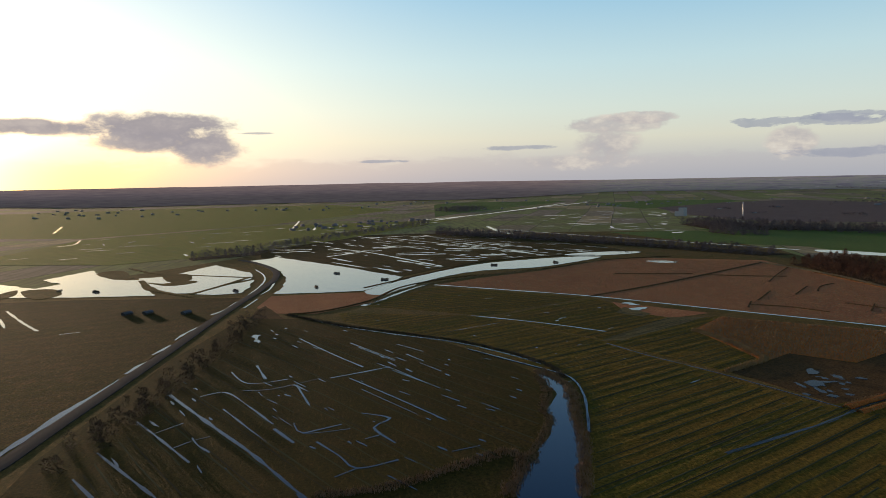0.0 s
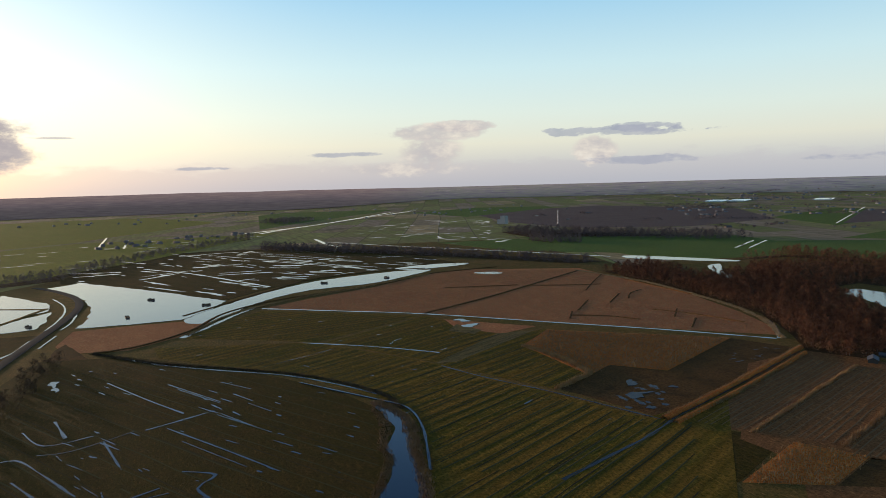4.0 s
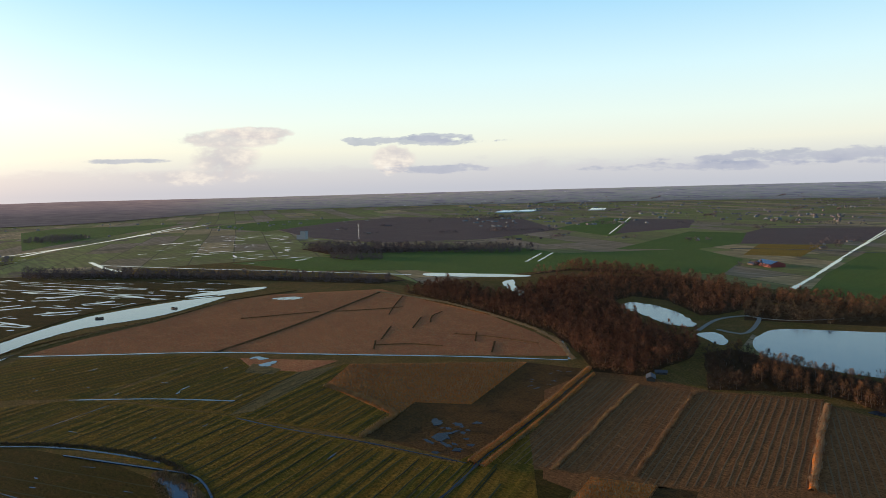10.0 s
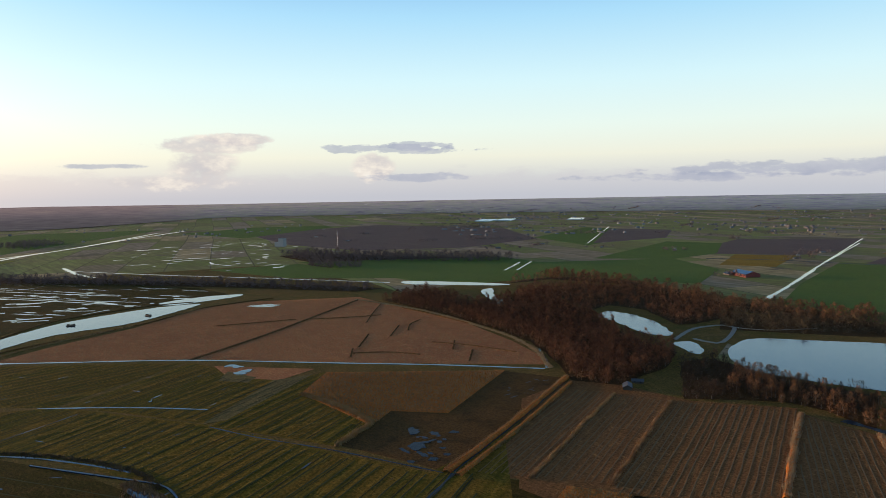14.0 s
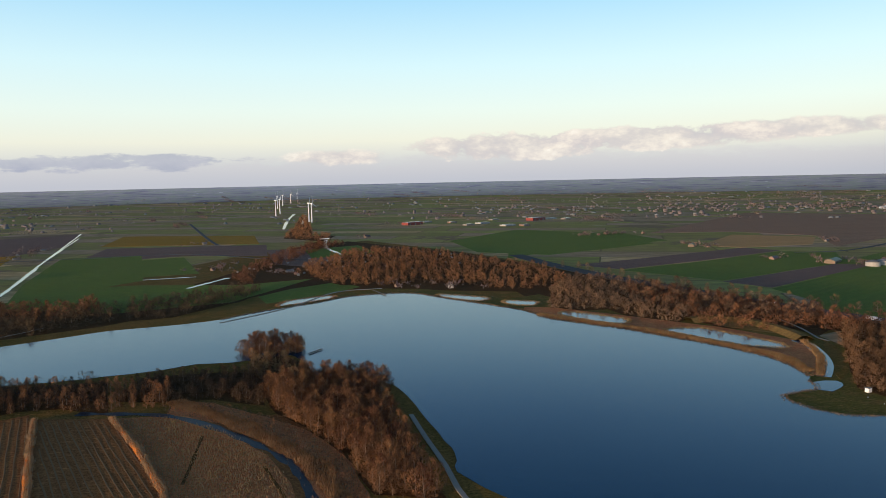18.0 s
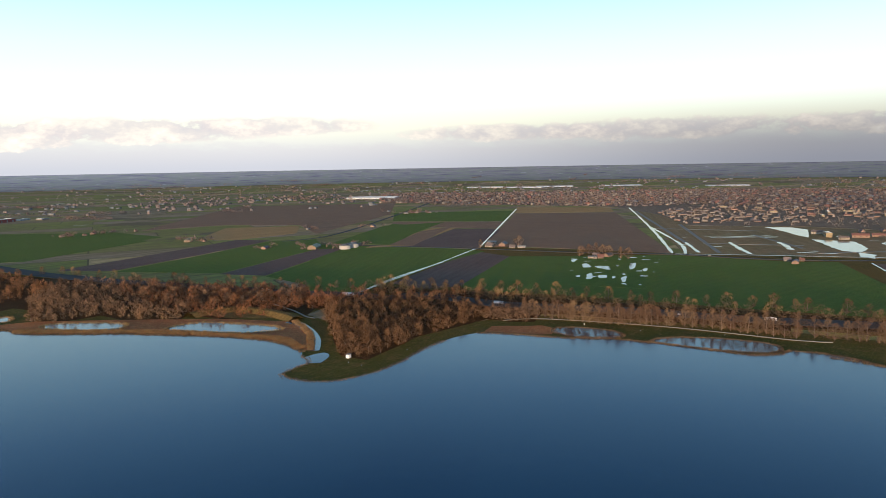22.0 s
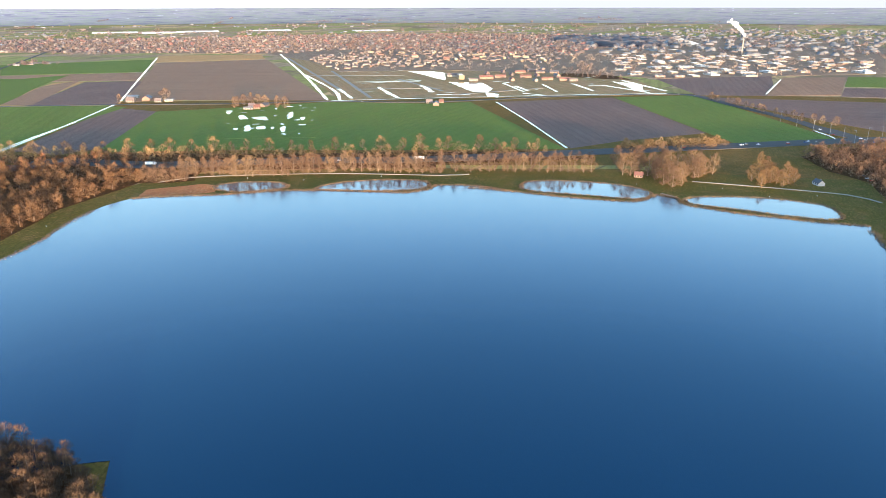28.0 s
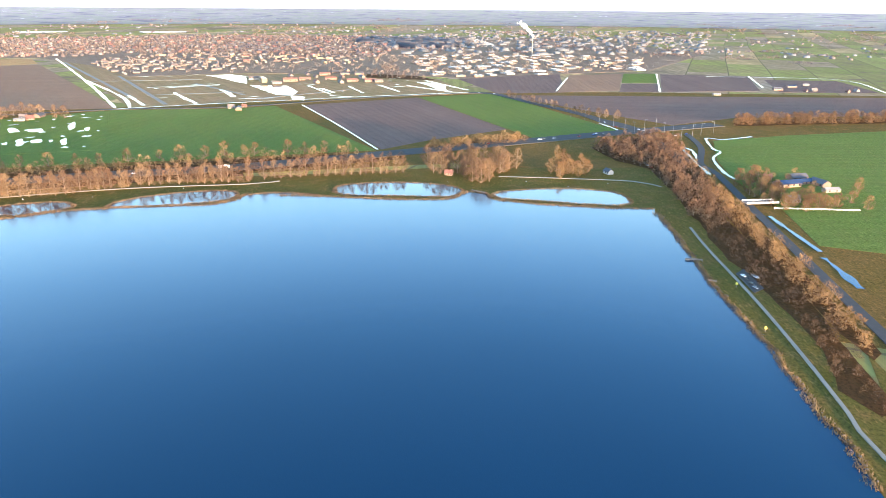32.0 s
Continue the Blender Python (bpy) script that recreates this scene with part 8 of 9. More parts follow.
white_hall = hall("industrial_hall", 38, 22, 3.4, WHITE_WALL, PALE_ROOF, "white industrial hall with a pale roof", "hall", 3)
grey_hall = hall("industrial_hall", 28, 17, 3.2, PALE_WALL, GREY_ROOF, "pale industrial hall with a grey roof", "hall", 3)
dark_hall = hall("industrial_hall", 24, 15, 4, BRICK, DARK_TILE, "brick industrial hall with a dark roof", "hall", 2)
blue_roof_hall = hall("industrial_hall", 44, 22, 6, RED_WALL, PALE_ROOF, "red-fronted industrial hall with a pale roof", "hall", 3)
for place, ob in (((1011, 280), row_pale), ((983, 260), flat_block), ((958, 235), row_pale), ((992, 225), row_red), ((1059, 239), row_red), ((1013, 209), row_red), ((979, 186), row_red), ((1051, 200), row_red), ((1023, 174), row_red), ((980, 153), row_pale), ((1044, 161), row_red), ((1000, 140), row_red), ((1043, 132), row_dark), ((999, 115), row_red), ((994, 103), row_pale), ((1104, 144), row_dark), ((1090, 194), row_red), ((1123, 182), row_dark), ((1158, 170), row_dark), ((1098, 165), row_dark), ((1083, 219), row_red)):
    put(ob, place, ROAD_DIR + rng.choice((0, 0, 90)), "houses of the new quarter")
for poly, gap, choices, group in (
    ([(1232, 622), (1070, 487), (1100, 459), (1154, 430), (1155, 340), (1300, 372), (1374, 560), (1377, 676)], 23.0, (row_pale, row_pale, row_dark), "houses at the town's edge"),
    ([(1405, 637), (1316, 365), (1300, 171), (1435, 156), (1552, 303), (1542, 642)], 33.0, (row_dark, row_red, row_pale, row_dark, flat_block), "houses of the town")):
    for x, y in scatter(poly, gap, rng):
        put(rng.choice(choices), (x, y), ROAD_DIR + rng.choice((0, 90)) + rng.uniform(-6, 6), group)
for x, y in scatter([(1387, 108), (1115, 36), (1067, -13), (1090, -68), (1128, -140), (1166, -214), (1222, -317), (1513, -407), (1599, -266), (1589, -104), (1543, 64)], 43.0, rng):
    put(rng.choice((white_hall, grey_hall, grey_hall, dark_hall, dark_hall)), (x, y), ROAD_DIR + rng.choice((0, 90)), "industrial halls")
for place, ob in (((105, 1566), blue_roof_hall), ((143, 1635), grey_hall), ((222, 1493), grey_hall), ((260, 1537), white_hall), ((297, 1441), white_hall), ((330, 1427), dark_hall), ((398, 1605), blue_roof_hall), ((439, 1633), white_hall), ((474, 1615), grey_hall), ((198, 1587), dark_hall), ((307, 1650), grey_hall)):
    put(ob, place, 35, "halls of the far industrial estate")
glass = greenhouse("greenhouse", 150, 60, 6, "wide glass greenhouse catching the sky")
for place in ((2224, 2337), (2157, 2164), (2381, 2193), (2227, 1890), (2271, 1718), (2397, 1662), (2713, 2589), (2671, 2132), (2851, 2034), (2650, 1650), (2571, 1450), (-2049, 1811), (-2021, 1891), (-1853, 2113), (-2225, 2971), (2880, 1300), (2669, 1061), (1403, 1642)):
    put(glass, place, ROAD_DIR + 12, "greenhouses")


def many_buildings(name, places, sizes, material, label, rng):
    """Far buildings too small to tell apart: gabled blocks joined."""
    V, T = [], []
    for x, y, z in places:
        L, W, H = (rng.uniform(*s) for s in sizes)
        R = W * rng.choice((0.05, 0.35, 0.4))
        a = rng.uniform(0, math.pi)
        c, s = math.cos(a), math.sin(a)
        k = len(V)
        for px, py, pz in ((-L, -W, -1), (L, -W, -1), (L, W, -1), (-L, W, -1), (-L, -W, H), (L, -W, H), (L, W, H), (-L, W, H), (-L, 0, H + R), (L, 0, H + R)):
            V.append((x + (px * c - py * s) / 2, y + (px * s + py * c) / 2, z + pz))
        T += [(k + q[0], k + q[1], k + q[2]) for q in ((0, 1, 5), (0, 5, 4), (2, 3, 7), (2, 7, 6), (1, 2, 6), (1, 6, 5), (5, 6, 9), (3, 0, 4), (3, 4, 7), (7, 4, 8), (4, 5, 9), (4, 9, 8), (6, 7, 8), (6, 8, 9))]
    return tagged(new(name, tri_mesh(name, V, T, material)), label, "buildings", kind="stuff")


def far_places(n, r0, r1, a0, a1, clump, rng):
    out = []
    while len(out) < n:
        a, r = radians(rng.uniform(a0, a1)), rng.uniform(r0, r1)
        x, y = r * math.cos(a), r * math.sin(a)
        if noise.noise((x / 420, y / 420, clump)) + 0.6 * noise.noise((x / 130, y / 130, clump)) > rng.uniform(-0.2, 0.5):
            out.append((x, y, ground_z(x, y)))
    return out


TOWN = lambda poly, gap: [(x, y, ground_z(x, y)) for x, y in scatter(poly, gap, rng)]
town_far = [(1247, 1431), (1407, 770), (1574, 684), (1482, 161), (1676, 145), (2555, 225), (2482, 900), (1966, 1469), (1693, 1933)]
many_buildings("far_town", TOWN(town_far, 27.0), ((6, 12), (4, 6), (1.8, 2.8)), BROWN_TILE, "brown roofs of the town", rng)
many_buildings("far_town", TOWN(town_far, 52.0), ((5, 11), (4, 6), (2.0, 3.2)), PALE_WALL, "pale houses of the town", rng)
many_buildings("far_town", TOWN(town_far, 80.0), ((6, 13), (5, 7), (2.6, 4)), RED_TILE, "red roofs of the town", rng)
many_buildings("far_estate", TOWN([(1525, 131), (1611, -432), (1687, -592), (2978, -1030), (3050, -190), (2555, 225)], 62.0), ((9, 28), (7, 12), (1.8, 3.2)), PALE_ROOF, "pale roofs of the far industrial estate", rng)
many_buildings("harbour_houses", TOWN([(2301, 342), (2401, 283), (2400, -34), (1940, -41), (1808, 76), (1885, 164)], 46.0), ((36, 80), (8, 11), (3, 5)), DARK_TILE, "houses standing along the marina basins", rng)
many_buildings("far_village", TOWN([(745, 1945), (743, 1520), (1044, 1820), (1151, 1486), (1479, 1473), (1546, 1994), (1087, 2343)], 60.0), ((6, 13), (5, 7), (2.4, 3.6)), BROWN_TILE, "roofs of the far village", rng)
many_buildings("far_village", TOWN([(-1159, -160), (-1234, -49), (-1385, 106), (-1479, 90), (-1379, -75), (-1279, -173)], 40.0), ((5, 11), (4, 6), (2, 3.2)), BROWN_TILE, "roofs of the village by the dunes", rng)
many_buildings("far_buildings", far_places(560, 1700, 3450, -40, 142, 1.3, rng), ((6, 20), (4, 8), (1.6, 3.0)), PALE_ROOF, "pale far farms and halls across the polder", rng)
many_buildings("far_buildings", far_places(700, 1700, 3450, -40, 142, 4.3, rng), ((5, 13), (4, 7), (2, 3.6)), BROWN_TILE, "brown far roofs across the polder", rng)
many_buildings("far_buildings", far_places(90, 1900, 2700, 142, 205, 2.3, rng), ((5, 11), (4, 6), (2, 3.2)), PALE_WALL, "pale far houses near the dunes", rng)


def far_trees(name, places, heights, material, label, rng, blades=26):
    """Far hedges and clumps: tight tufts of twigs, joined."""
    n = len(places) * blades
    g = np.random.default_rng(rng.randrange(9999))
    base = np.repeat(np.array(places), blades, 0)
    h = np.repeat(g.uniform(*heights, len(places)), blades)
    off = g.normal(0, 1, (n, 3)) * np.c_[h * 0.42, h * 0.42, h * 0.2]
    mid = base + off + np.c_[0 * h, 0 * h, h * 0.55]
    mid[:, 2] = np.maximum(mid[:, 2], base[:, 2] + 0.4)
    way = g.normal(0, 1, (n, 3)) * (0.7, 0.7, 1.0)
    side = g.normal(0, 1, (n, 3))
    tri = np.stack([mid + side * h[:, None] * 0.09, mid - side * h[:, None] * 0.09, mid + way * h[:, None] * 0.22], 1).reshape(-1, 3)
    ob = new(name, tri_mesh(name, tri, np.arange(3 * n).reshape(-1, 3), material))
    return tagged(ob, label, "trees", kind="stuff")


def hedges(n, r0, r1, a0, a1, rng):
    out = []
    for _ in range(n):
        a, r = radians(rng.uniform(a0, a1)), rng.uniform(r0, r1)
        x, y = r * math.cos(a), r * math.sin(a)
        d = 0.35 + rng.choice((0, math.pi / 2)) + rng.uniform(-0.1, 0.1)
        for j in range(rng.randrange(6, 26)):
            px, py = x + math.cos(d) * j * 9 + rng.uniform(-3, 3), y + math.sin(d) * j * 9 + rng.uniform(-3, 3)
            if math.hypot(px, py) < 3950:
                out.append((px, py, ground_z(px, py)))
    return out


far_trees("town_trees", TOWN(town_far, 26.0), (4, 7.5), TWIG_GREY, "bare brown trees between the town's houses", rng, 14)
far_trees("town_trees", TOWN([(1064, 90), (1226, -333), (1687, -592), (2978, -1030), (3050, -190), (2555, 225)], 48.0), (4, 7.5), TWIG_GREY, "bare brown trees between industrial halls", rng, 12)
yard_trees = [(x + rng.gauss(0, 13), y + rng.gauss(0, 13), 0.1) for x, y in YARDS if y > 620 for _ in range(5)]
far_trees("farm_trees", yard_trees, (3, 7), TWIG_MAUVE, "bare brown trees sheltering far farmyards", rng, 40)
far_trees("town_trees", TOWN([(1070, 487), (1232, 622), (1377, 676), (1540, 640), (1550, 300), (1560, -100), (1500, -400), (1222, -317), (1128, -140), (1090, 0), (1115, 330)], 30.0), (3.5, 6.5), TWIG_GREY, "bare brown trees in gardens and yards", rng, 22)
far_trees("far_hedges", hedges(210, 1500, 3900, -40, 145, rng), (4, 8), TWIG_MAUVE, "dark far hedges and tree lines across the polder", rng)
far_trees("far_trees", far_places(900, 1900, 3400, -40, 60, 7.7, rng), (6, 11), TWIG_GREY, "brown far trees round the town", rng, 20)
far_trees("far_trees", far_places(420, 2000, 3900, 60, 145, 3.7, rng), (5, 9), TWIG_MAUVE, "dark far trees across the polder", rng, 20)
# ---- turbines, masts, lamps ----
def turbine(name, hub, label):
    root = new(name)
    part("tower", drum(1.7, 0.9, 0, hub, 14), TURBINE_WHITE, root)
    part("nacelle", boxed(-1.3, 1.3, -3.0, 3.0, hub + 0.01, hub + 2.6), TURBINE_WHITE, root)
    rotor = part("hub", drum(1.0, 0.8, -0.9, 0.9, 10), TURBINE_WHITE, root)
    rotor.matrix_local = pose(0, -3.9, hub + 1.3, 90, 0, 0)
    for k in range(3):
        bm = bmesh.new()
        v = [bm.verts.new(p) for p in ((-0.8, 0.15, 0.7), (0.8, -0.15, 0.7), (0.9, -0.1, 5), (0.12, 0, 22), (-0.12, 0, 22), (-0.7, 0.1, 5))]
        bm.faces.new(v)
        bmesh.ops.solidify(bm, geom=bm.faces[:], thickness=0.3)
        blade = part("blade", bm, TURBINE_WHITE, rotor)
        blade.matrix_local = Matrix.Rotation(radians(120 * k + 4), 4, "Z") @ Matrix.Rotation(radians(-90), 4, "X")
    return tagged(root, label, "wind turbine")


mill = turbine("wind_turbine", 46, "white wind turbine standing by the far canal")
for place in ((-267, 2155), (-272, 2308), (-328, 2716), (-335, 2959), (-322, 3156), (-324, 3483), (-141, 1794), (-130, 1740)):
    put(mill, place, 62, "wind turbines")
mast = new("lattice_mast")
for k in range(3):
    c, s = math.cos(k * 2.094), math.sin(k * 2.094)
    bm = bmesh.new()
    box(bm, c * 0.9 - 0.12, c * 0.9 + 0.12, s * 0.9 - 0.12, s * 0.9 + 0.12, 0, 30)
    part("leg", bm, METAL, mast)
for k in range(10):
    part("brace", boxed(-0.9, 0.9, -0.9, 0.9, 1 + 3 * k, 1.12 + 3 * k), METAL, mast)
tagged(mast, "slender lattice radio mast on the polder", "mast")
put(mast, (-1273, 711))
lamp = new("street_lamp")
part("pole", drum(0.11, 0.07, 0, 10, 8), GREY_ROOF, lamp)
part("arm", boxed(-0.06, 1.6, -0.06, 0.06, 9.9, 10.02), GREY_ROOF, lamp)
part("head", boxed(1.3, 2.2, -0.18, 0.18, 9.8, 9.99), GREY_ROOF, lamp)
tagged(lamp, "galvanised street lamp at the junction", "street lamp")
for place in ((637.6, -131.5), (619.7, -140.3), (602.5, -146.2), (591.7, -151.7), (609.3, -164.7), (615.8, -176.2), (593.2, -177.1), (577.3, -179.5), (567.3, -183.3), (583.6, -197.6), (589.4, -206.5), (601.2, -220.9), (663.4, -123.4), (683.8, -113.5)):
    put(lamp, place, rng.uniform(0, 360), "street lamps at the junction")

# ---- chimney and its steam ----
stack = new("factory_chimney")
part("shaft", drum(1.5, 1.0, 0, 36, 16), PALE_WALL, stack)
part("rim", drum(1.2, 1.2, 36.003, 37, 16), GREY_ROOF, stack)
tagged(stack, "tall pale factory chimney", "chimney")
SX, SY = (1626, -176)
put(stack, (SX, SY))
bm = bmesh.new()
for k in range(26):
    t = k / 25
    m = Matrix.Translation((SX - 14 * t ** 1.3 + rng.uniform(-3, 3) * t, SY + 34 * t ** 1.2 + rng.uniform(-3, 3) * t, 38 + 30 * t ** 0.8 + rng.uniform(-3, 3) * t))
    bmesh.ops.create_icosphere(bm, subdivisions=2, radius=0.8 + 3.4 * math.sin(math.pi * min(1, 0.1 + 0.8 * t)) * rng.uniform(0.6, 1.1), matrix=m)
for v in bm.verts:
    v.co += Vector((noise.noise(v.co / 6), noise.noise(v.co / 6 + Vector((5, 0, 0))), noise.noise(v.co / 6 + Vector((0, 7, 0))))) * 3.2
me = bpy.data.meshes.new("steam_plume")
bm.to_mesh(me)
bm.free()
me.materials.append(STEAM)
tagged(new("steam_plume", me), "billowing white steam drifting from the chimney", "steam", kind="stuff")

# ---- vehicles ----
PAINTS = [plain("car_paint", c, tuple(v * 1.1 for v in c), 0.25, scale=1.0, spec=0.6) for c in ((0.70, 0.71, 0.72), (0.05, 0.055, 0.06), (0.30, 0.31, 0.33), (0.30, 0.03, 0.03), (0.04, 0.08, 0.20))]


def car(paint, label):
    root = new("car")
    bm = boxed(-2.1, 2.1, -0.88, 0.88, 0.35, 0.95)
    bmesh.ops.bevel(bm, geom=bm.edges[:], offset=0.12, segments=2, affect="EDGES")
    part("body", bm, paint, root)
    bm = bmesh.new()
    v = [bm.verts.new(p) for p in ((-1.7, -0.8, 0.955), (1.1, -0.8, 0.955), (1.1, 0.8, 0.955), (-1.7, 0.8, 0.955), (-1.2, -0.65, 1.45), (0.4, -0.65, 1.45), (0.4, 0.65, 1.45), (-1.2, 0.65, 1.45))]
    for f in ((3, 2, 1, 0), (4, 5, 6, 7), (0, 1, 5, 4), (1, 2, 6, 5), (2, 3, 7, 6), (3, 0, 4, 7)):
        bm.faces.new([v[i] for i in f])
    part("cabin_glass", bm, DARK_GLASS, root)
    part("roof_panel", boxed(-1.15, 0.35, -0.6, 0.6, 1.453, 1.5), paint, root)
    for x in (-1.3, 1.3):
        for y in (-0.86, 0.86):
            wheel = part("wheel", drum(0.32, 0.32, -0.11, 0.11, 12), RUBBER, root)
            wheel.matrix_local = pose(x, y, 0.32, 90, 0, 0)
    return tagged(root, label, "car")


CARS = [car(p, l) for p, l in zip(PAINTS, ("white car on the road", "black car on the road", "grey car on the road", "dark red car on the road", "dark blue car on the road"))]
truck = new("truck")
part("trailer", boxed(-6.5, 3.2, -1.25, 1.25, 1.1, 3.9), WHITE_PAINT, truck)
part("cab", boxed(3.6, 6.0, -1.2, 1.2, 0.7, 3.4), WHITE_PAINT, truck)
part("windscreen", boxed(6.003, 6.05, -1.05, 1.05, 1.9, 3.0), DARK_GLASS, truck)
for x in (-5, -3.8, 2.4, 5.0):
    for y in (-1.1, 1.1):
        wheel = part("wheel", drum(0.5, 0.5, -0.15, 0.15, 12), RUBBER, truck)
        wheel.matrix_local = pose(x, y, 0.5, 90, 0, 0)
tagged(truck, "white articulated truck on the carriageway", "truck")


def drive(ob, place, line, group):
    (x0, y0), (x1, y1) = line
    made = put(ob, place, math.degrees(math.atan2(y1 - y0, x1 - x0)), group)
    made.location.z = 0.56
    return made


HW1, HW2 = [(381.6, 311.2), (446.6, 147.7)], [(495.2, 54), (597.6, -140.8)]
for place in ((331.8, 419.6), (380.2, 310.1), (303.8, 492.4), (445.1, 146.4)):
    drive(truck, place, HW1, "traffic on the carriageway")
for i, place in enumerate(((558.3, -68.9), (561.6, -72.3), (564.2, -81.2), (575, -103.1), (583.5, -116.6), (589.2, -119.5), (585.9, -124.8), (514.4, 15.9), (537.6, -27.4), (472.4, 98.2), (426.8, 197.3))):
    drive(CARS[i % 5], place, HW2, "traffic on the carriageway")
JN = [(638.4, -144.3), (573.1, -196.5)]
for i, place in enumerate(((612, -160.6), (606.4, -163), (598.1, -166.6), (604.1, -174), (593.1, -175.7), (582.8, -183.4), (585.6, -187.5), (591.5, -195.4), (596.8, -144.9), (625.9, -144.1), (650.9, -139.3))):
    drive(CARS[(i * 2) % 5], place, JN, "traffic at the junction")
for i, place in enumerate(((741, 218), (859, 19), (873, -32), (868, -50), (830, -66), (713, 299))):
    drive(CARS[i % 3], place, [(707, 337), (822, 93)], "traffic on the polder road")
area("car_park", [(266.8, -113.1), (272, -118.2), (251.6, -117.9), (247.1, -112.5)], 0.42, ASPHALT, "small asphalt car park beside the path", "car park")
for i, place in enumerate(((263.8, -114.8), (260.7, -114.7), (263.3, -118.8), (262.1, -119.2), (255.5, -114.8), (251.5, -114.5))):
    made = put(CARS[i % 3], place, 20, "cars in the car park")
    made.location.z = 0.44
for i, place in enumerate(((475, -130.2), (467.9, -130.7), (462.8, -131.6))):
    put(CARS[(i + 1) % 4], place, 60, "cars in the car park")

# ---- jetties, boats, small shore things ----
def jetty(length, label):
    root = new("jetty")
    for k in range(int(length / 0.5)):
        part("plank", boxed(k * 0.5, k * 0.5 + 0.46, -0.9, 0.9, 0.75, 0.82), WOOD, root)
    for k in range(int(length / 3) + 1):
        for y in (-0.8, 0.8):
            part("post", drum(0.1, 0.1, 0.0, 1.1, 6, k * 3.0 + 0.2, y), WOOD, root)
    return tagged(root, label, "jetty")


def span(ob, a, b):
    (x0, y0), (x1, y1) = a, b
    ob.matrix_world = pose(x0, y0, 0, 0, 0, math.degrees(math.atan2(y1 - y0, x1 - x0)))


def reach(a, b):
    return math.hypot(b[0] - a[0], b[1] - a[1])


for a, b, label in (((281.5, -104.8), (282.6, -97.4), "long grey plank jetty reaching into the lake"), ((257.4, -102.1), (258.5, -99), "short grey plank jetty at the lake shore"), ((3.4, 633.4), (14.3, 602.4), "plank jetty on the north shore"), ((-37.6, 404.1), (-30.5, 414.4), "old plank jetty at the wooded point")):
    span(jetty(reach(a, b), label), a, b)
for a, b in (((395.4, -11), (389.1, -19.3)),):
    span(jetty(reach(a, b), "narrow plank bridge between the pond bunds"), a, b)


def raft(label):
    """A low hide: a reed-covered raft on the water."""
    root = new("duck_hide")
    part("raft", boxed(-3.2, 3.2, -1.3, 1.3, 0.2, 0.6), WOOD, root)
    bm = bmesh.new()
    g = random.Random(3)
    for k in range(120):
        x, y = g.uniform(-3.1, 3.1), g.uniform(-1.2, 1.2)
        v = [bm.verts.new(p) for p in ((x - 0.15, y, 0.6), (x + 0.15, y + 0.1, 0.6), (x + g.uniform(-0.3, 0.3), y + g.uniform(-0.3, 0.3), g.uniform(1.1, 2.0)))]
        bm.faces.new(v)
    part("reed_cover", bm, TWIG_DARK, root)
    return tagged(root, label, "duck hide")


hide = raft("dark reed-covered hide on the flooded meadow")
for place, ang in (((-529.3, -60.4), 10), ((-607.8, -47.8), 40), ((-558.2, -6.2), 80), ((-522.4, -121), 30), ((-641.6, 162.6), 20), ((-634.4, 100.4), 60), ((-552.9, -261.9), 0), ((-540.3, -229.7), 50)):
    put(hide, place, ang, "duck hides")
cabin = new("shore_cabin")
part("wall", boxed(-1.2, 1.2, -0.9, 0.9, -0.1, 1.9), WHITE_PAINT, cabin)
part("roof", boxed(-1.35, 1.35, -1.05, 1.05, 1.903, 2.05), GREY_ROOF, cabin)
part("door", boxed(1.203, 1.24, -0.4, 0.4, 0.0, 1.75), GREY_ROOF, cabin)
tagged(cabin, "small white cabin on the grassy spit", "cabin")
put(cabin, (222.2, 282.9), 20)
YELLOW = plain("buoy_yellow", (0.65, 0.50, 0.06), (0.72, 0.56, 0.09), 0.5)
bin_ = new("litter_bin")
part("drum", drum(0.38, 0.38, 0, 1.1, 12), WHITE_PAINT, bin_)
part("lid", drum(0.42, 0.2, 1.103, 1.3, 12), WHITE_PAINT, bin_)
tagged(bin_, "white litter bin on the shore grass", "bin")
for place in ((365.4, 230), (372.2, 195.7), (393.2, 153.9), (415.7, 2.6), (418.1, -44.6), (406.7, -68.1), (415.2, -93.3), (216.2, 275.3), (104.3, 578.6), (-272.6, 479.9), (252.8, 270.6), (217.1, 266.4)):
    put(bin_, place, 0, "litter bins")
marker = new("marker_post")
part("post", drum(0.12, 0.12, 0, 1.2, 8), WOOD, marker)
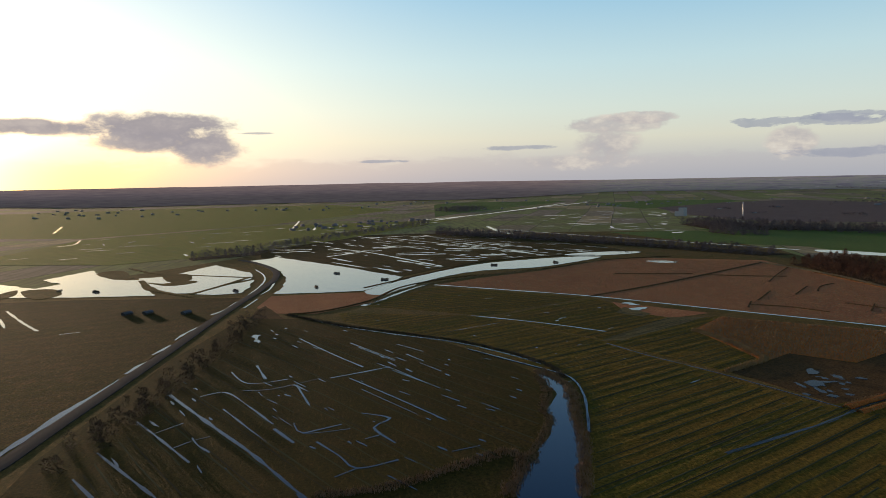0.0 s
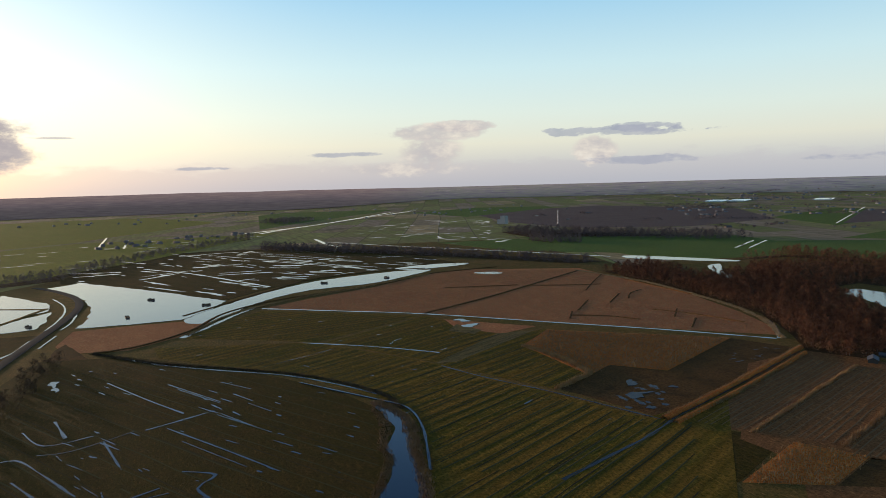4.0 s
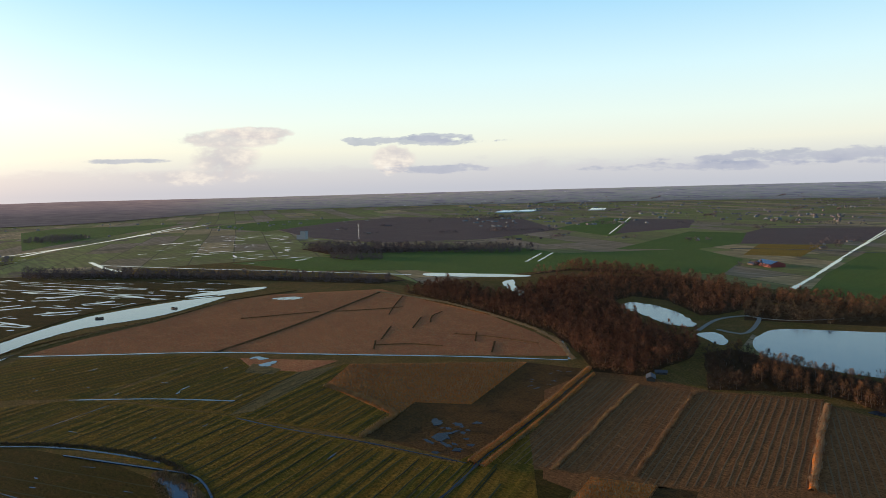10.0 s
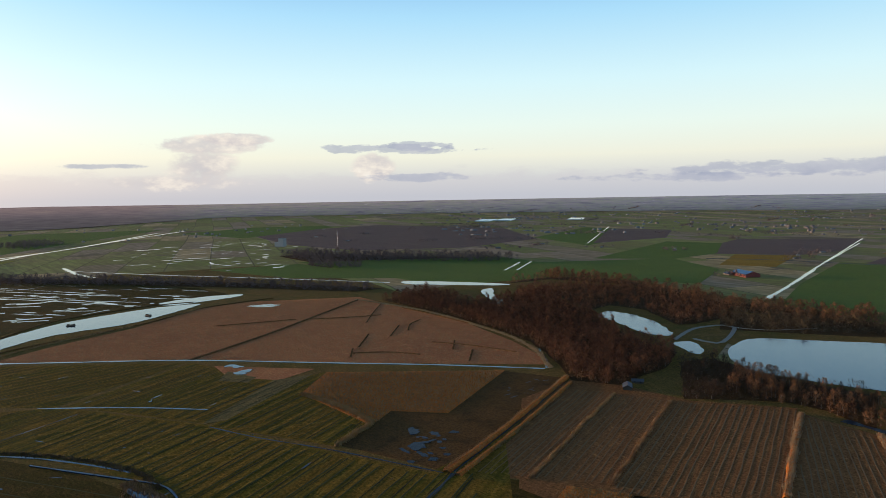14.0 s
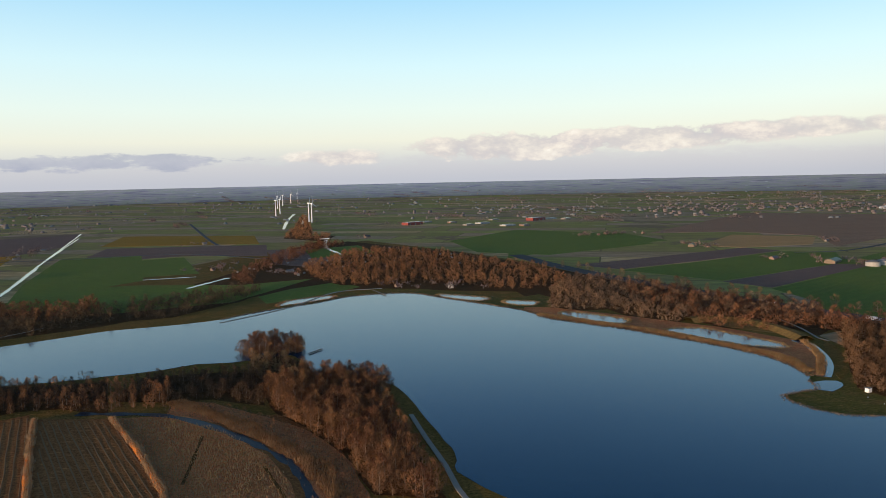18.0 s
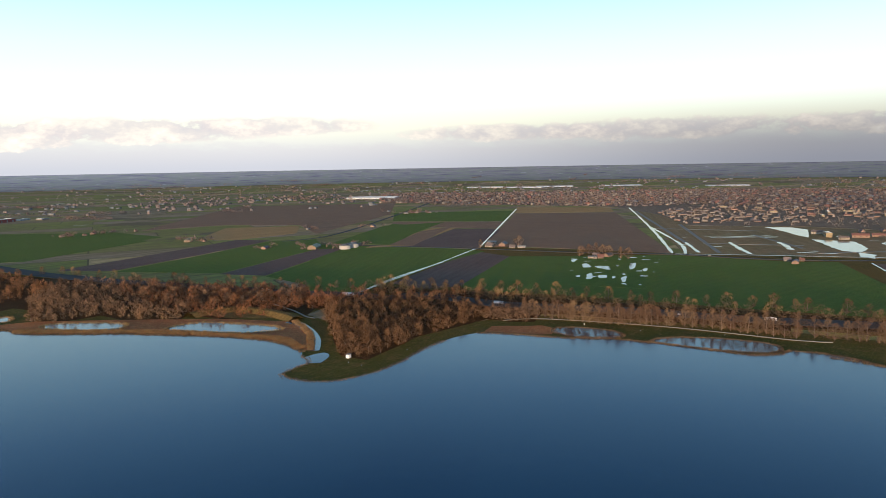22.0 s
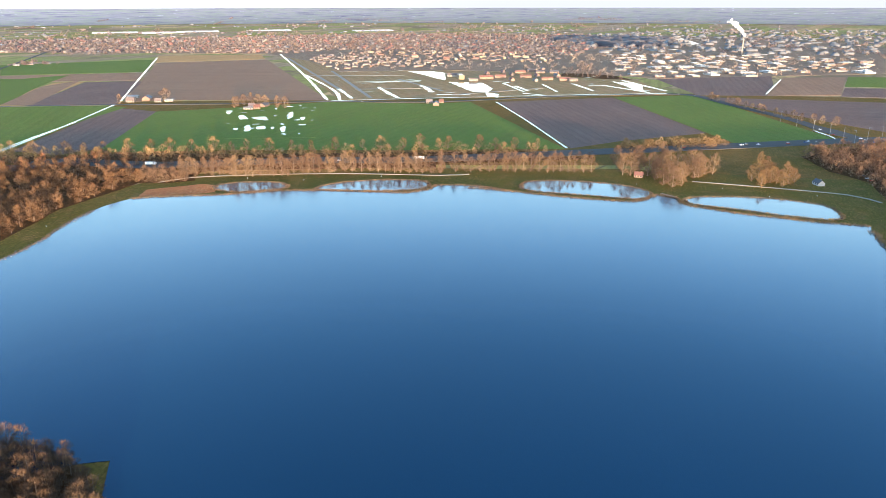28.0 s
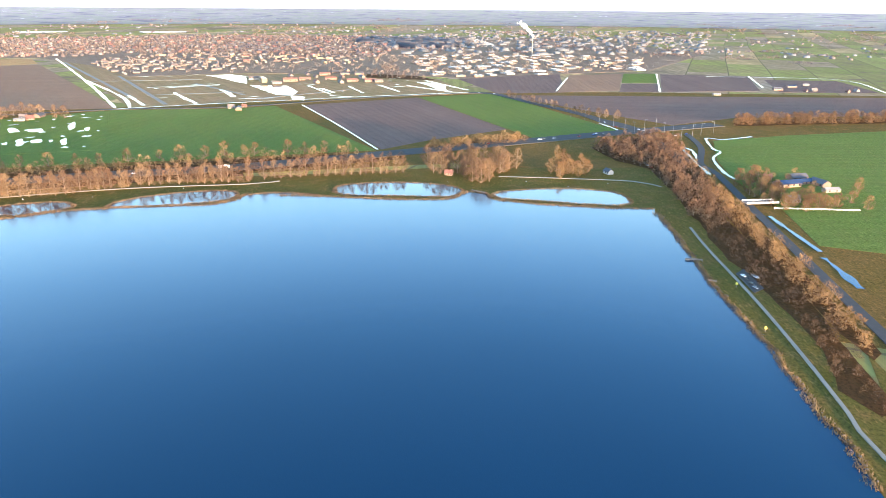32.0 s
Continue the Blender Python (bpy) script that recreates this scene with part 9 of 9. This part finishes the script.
part("cap", drum(0.5, 0.3, 1.203, 1.9, 10), YELLOW, marker)
tagged(marker, "yellow marker on the lakeside grass", "marker")
for place in ((214.3, -102.7), (253, -108)):
    put(marker, place, 0, "yellow markers")
# bridge over the canal and white fence of the farm
bridge = new("bridge")
part("deck", boxed(-9, 9, -3, 3, 0.8, 1.2), PALE_WALL, bridge)
for y in (-2.9, 2.9):
    part("railing", boxed(-9, 9, y - 0.06, y + 0.06, 1.203, 2.1), WHITE_PAINT, bridge)
tagged(bridge, "low white bridge over the farm ditch", "bridge")
put(bridge, (373.2, -166.5), 97)
put(bridge, (-73, 1227), 15)
fence = new("fence")
FA, FB = (363.3, -169.9), (360.8, -213.5)
fl = reach(FA, FB)
for k in range(int(fl / 4) + 1):
    part("post", boxed(k * 4 - 0.08, k * 4 + 0.08, -0.08, 0.08, 0, 1.2), WHITE_PAINT, fence)
for z in (0.5, 0.95):
    part("rail", boxed(0, fl, -0.05, 0.05, z, z + 0.18), WHITE_PAINT, fence)
tagged(fence, "white rail fence along the farm field", "fence")
span(fence, FA, FB)
# riprap stones along the lake edge
rock_meshes = []
for k in range(5):
    bm = bmesh.new()
    bmesh.ops.create_icosphere(bm, subdivisions=1, radius=1.0)
    for v in bm.verts:
        v.co *= 1 + 0.35 * noise.noise(v.co * 1.7 + Vector((k * 3, 0, 0)))
        v.co.z *= 0.6
    rock_meshes.append(np.array([v.co[:] for v in bm.verts]))
    rock_tris = np.array([[v.index for v in f.verts] for f in bm.faces])
    bm.free()
V, T, n = [], [], 0
for pts, gap in ((LAKE_S, 0.9), (SPIT, 0.9), (LAKE_E[:4], 1.4)):
    for x, y in along(pts, gap, rng, 0.5, 1.6):
        s = rng.uniform(0.22, 0.5)
        V.append(rock_meshes[rng.randrange(5)] * s + (x, y, 0.3))
        T.append(rock_tris + n)
        n += len(V[-1])
tagged(new("shore_stones", tri_mesh("shore_stones", np.concatenate(V), np.concatenate(T), STONE)), "grey boulders lining the lake edge", "stones", kind="stuff")
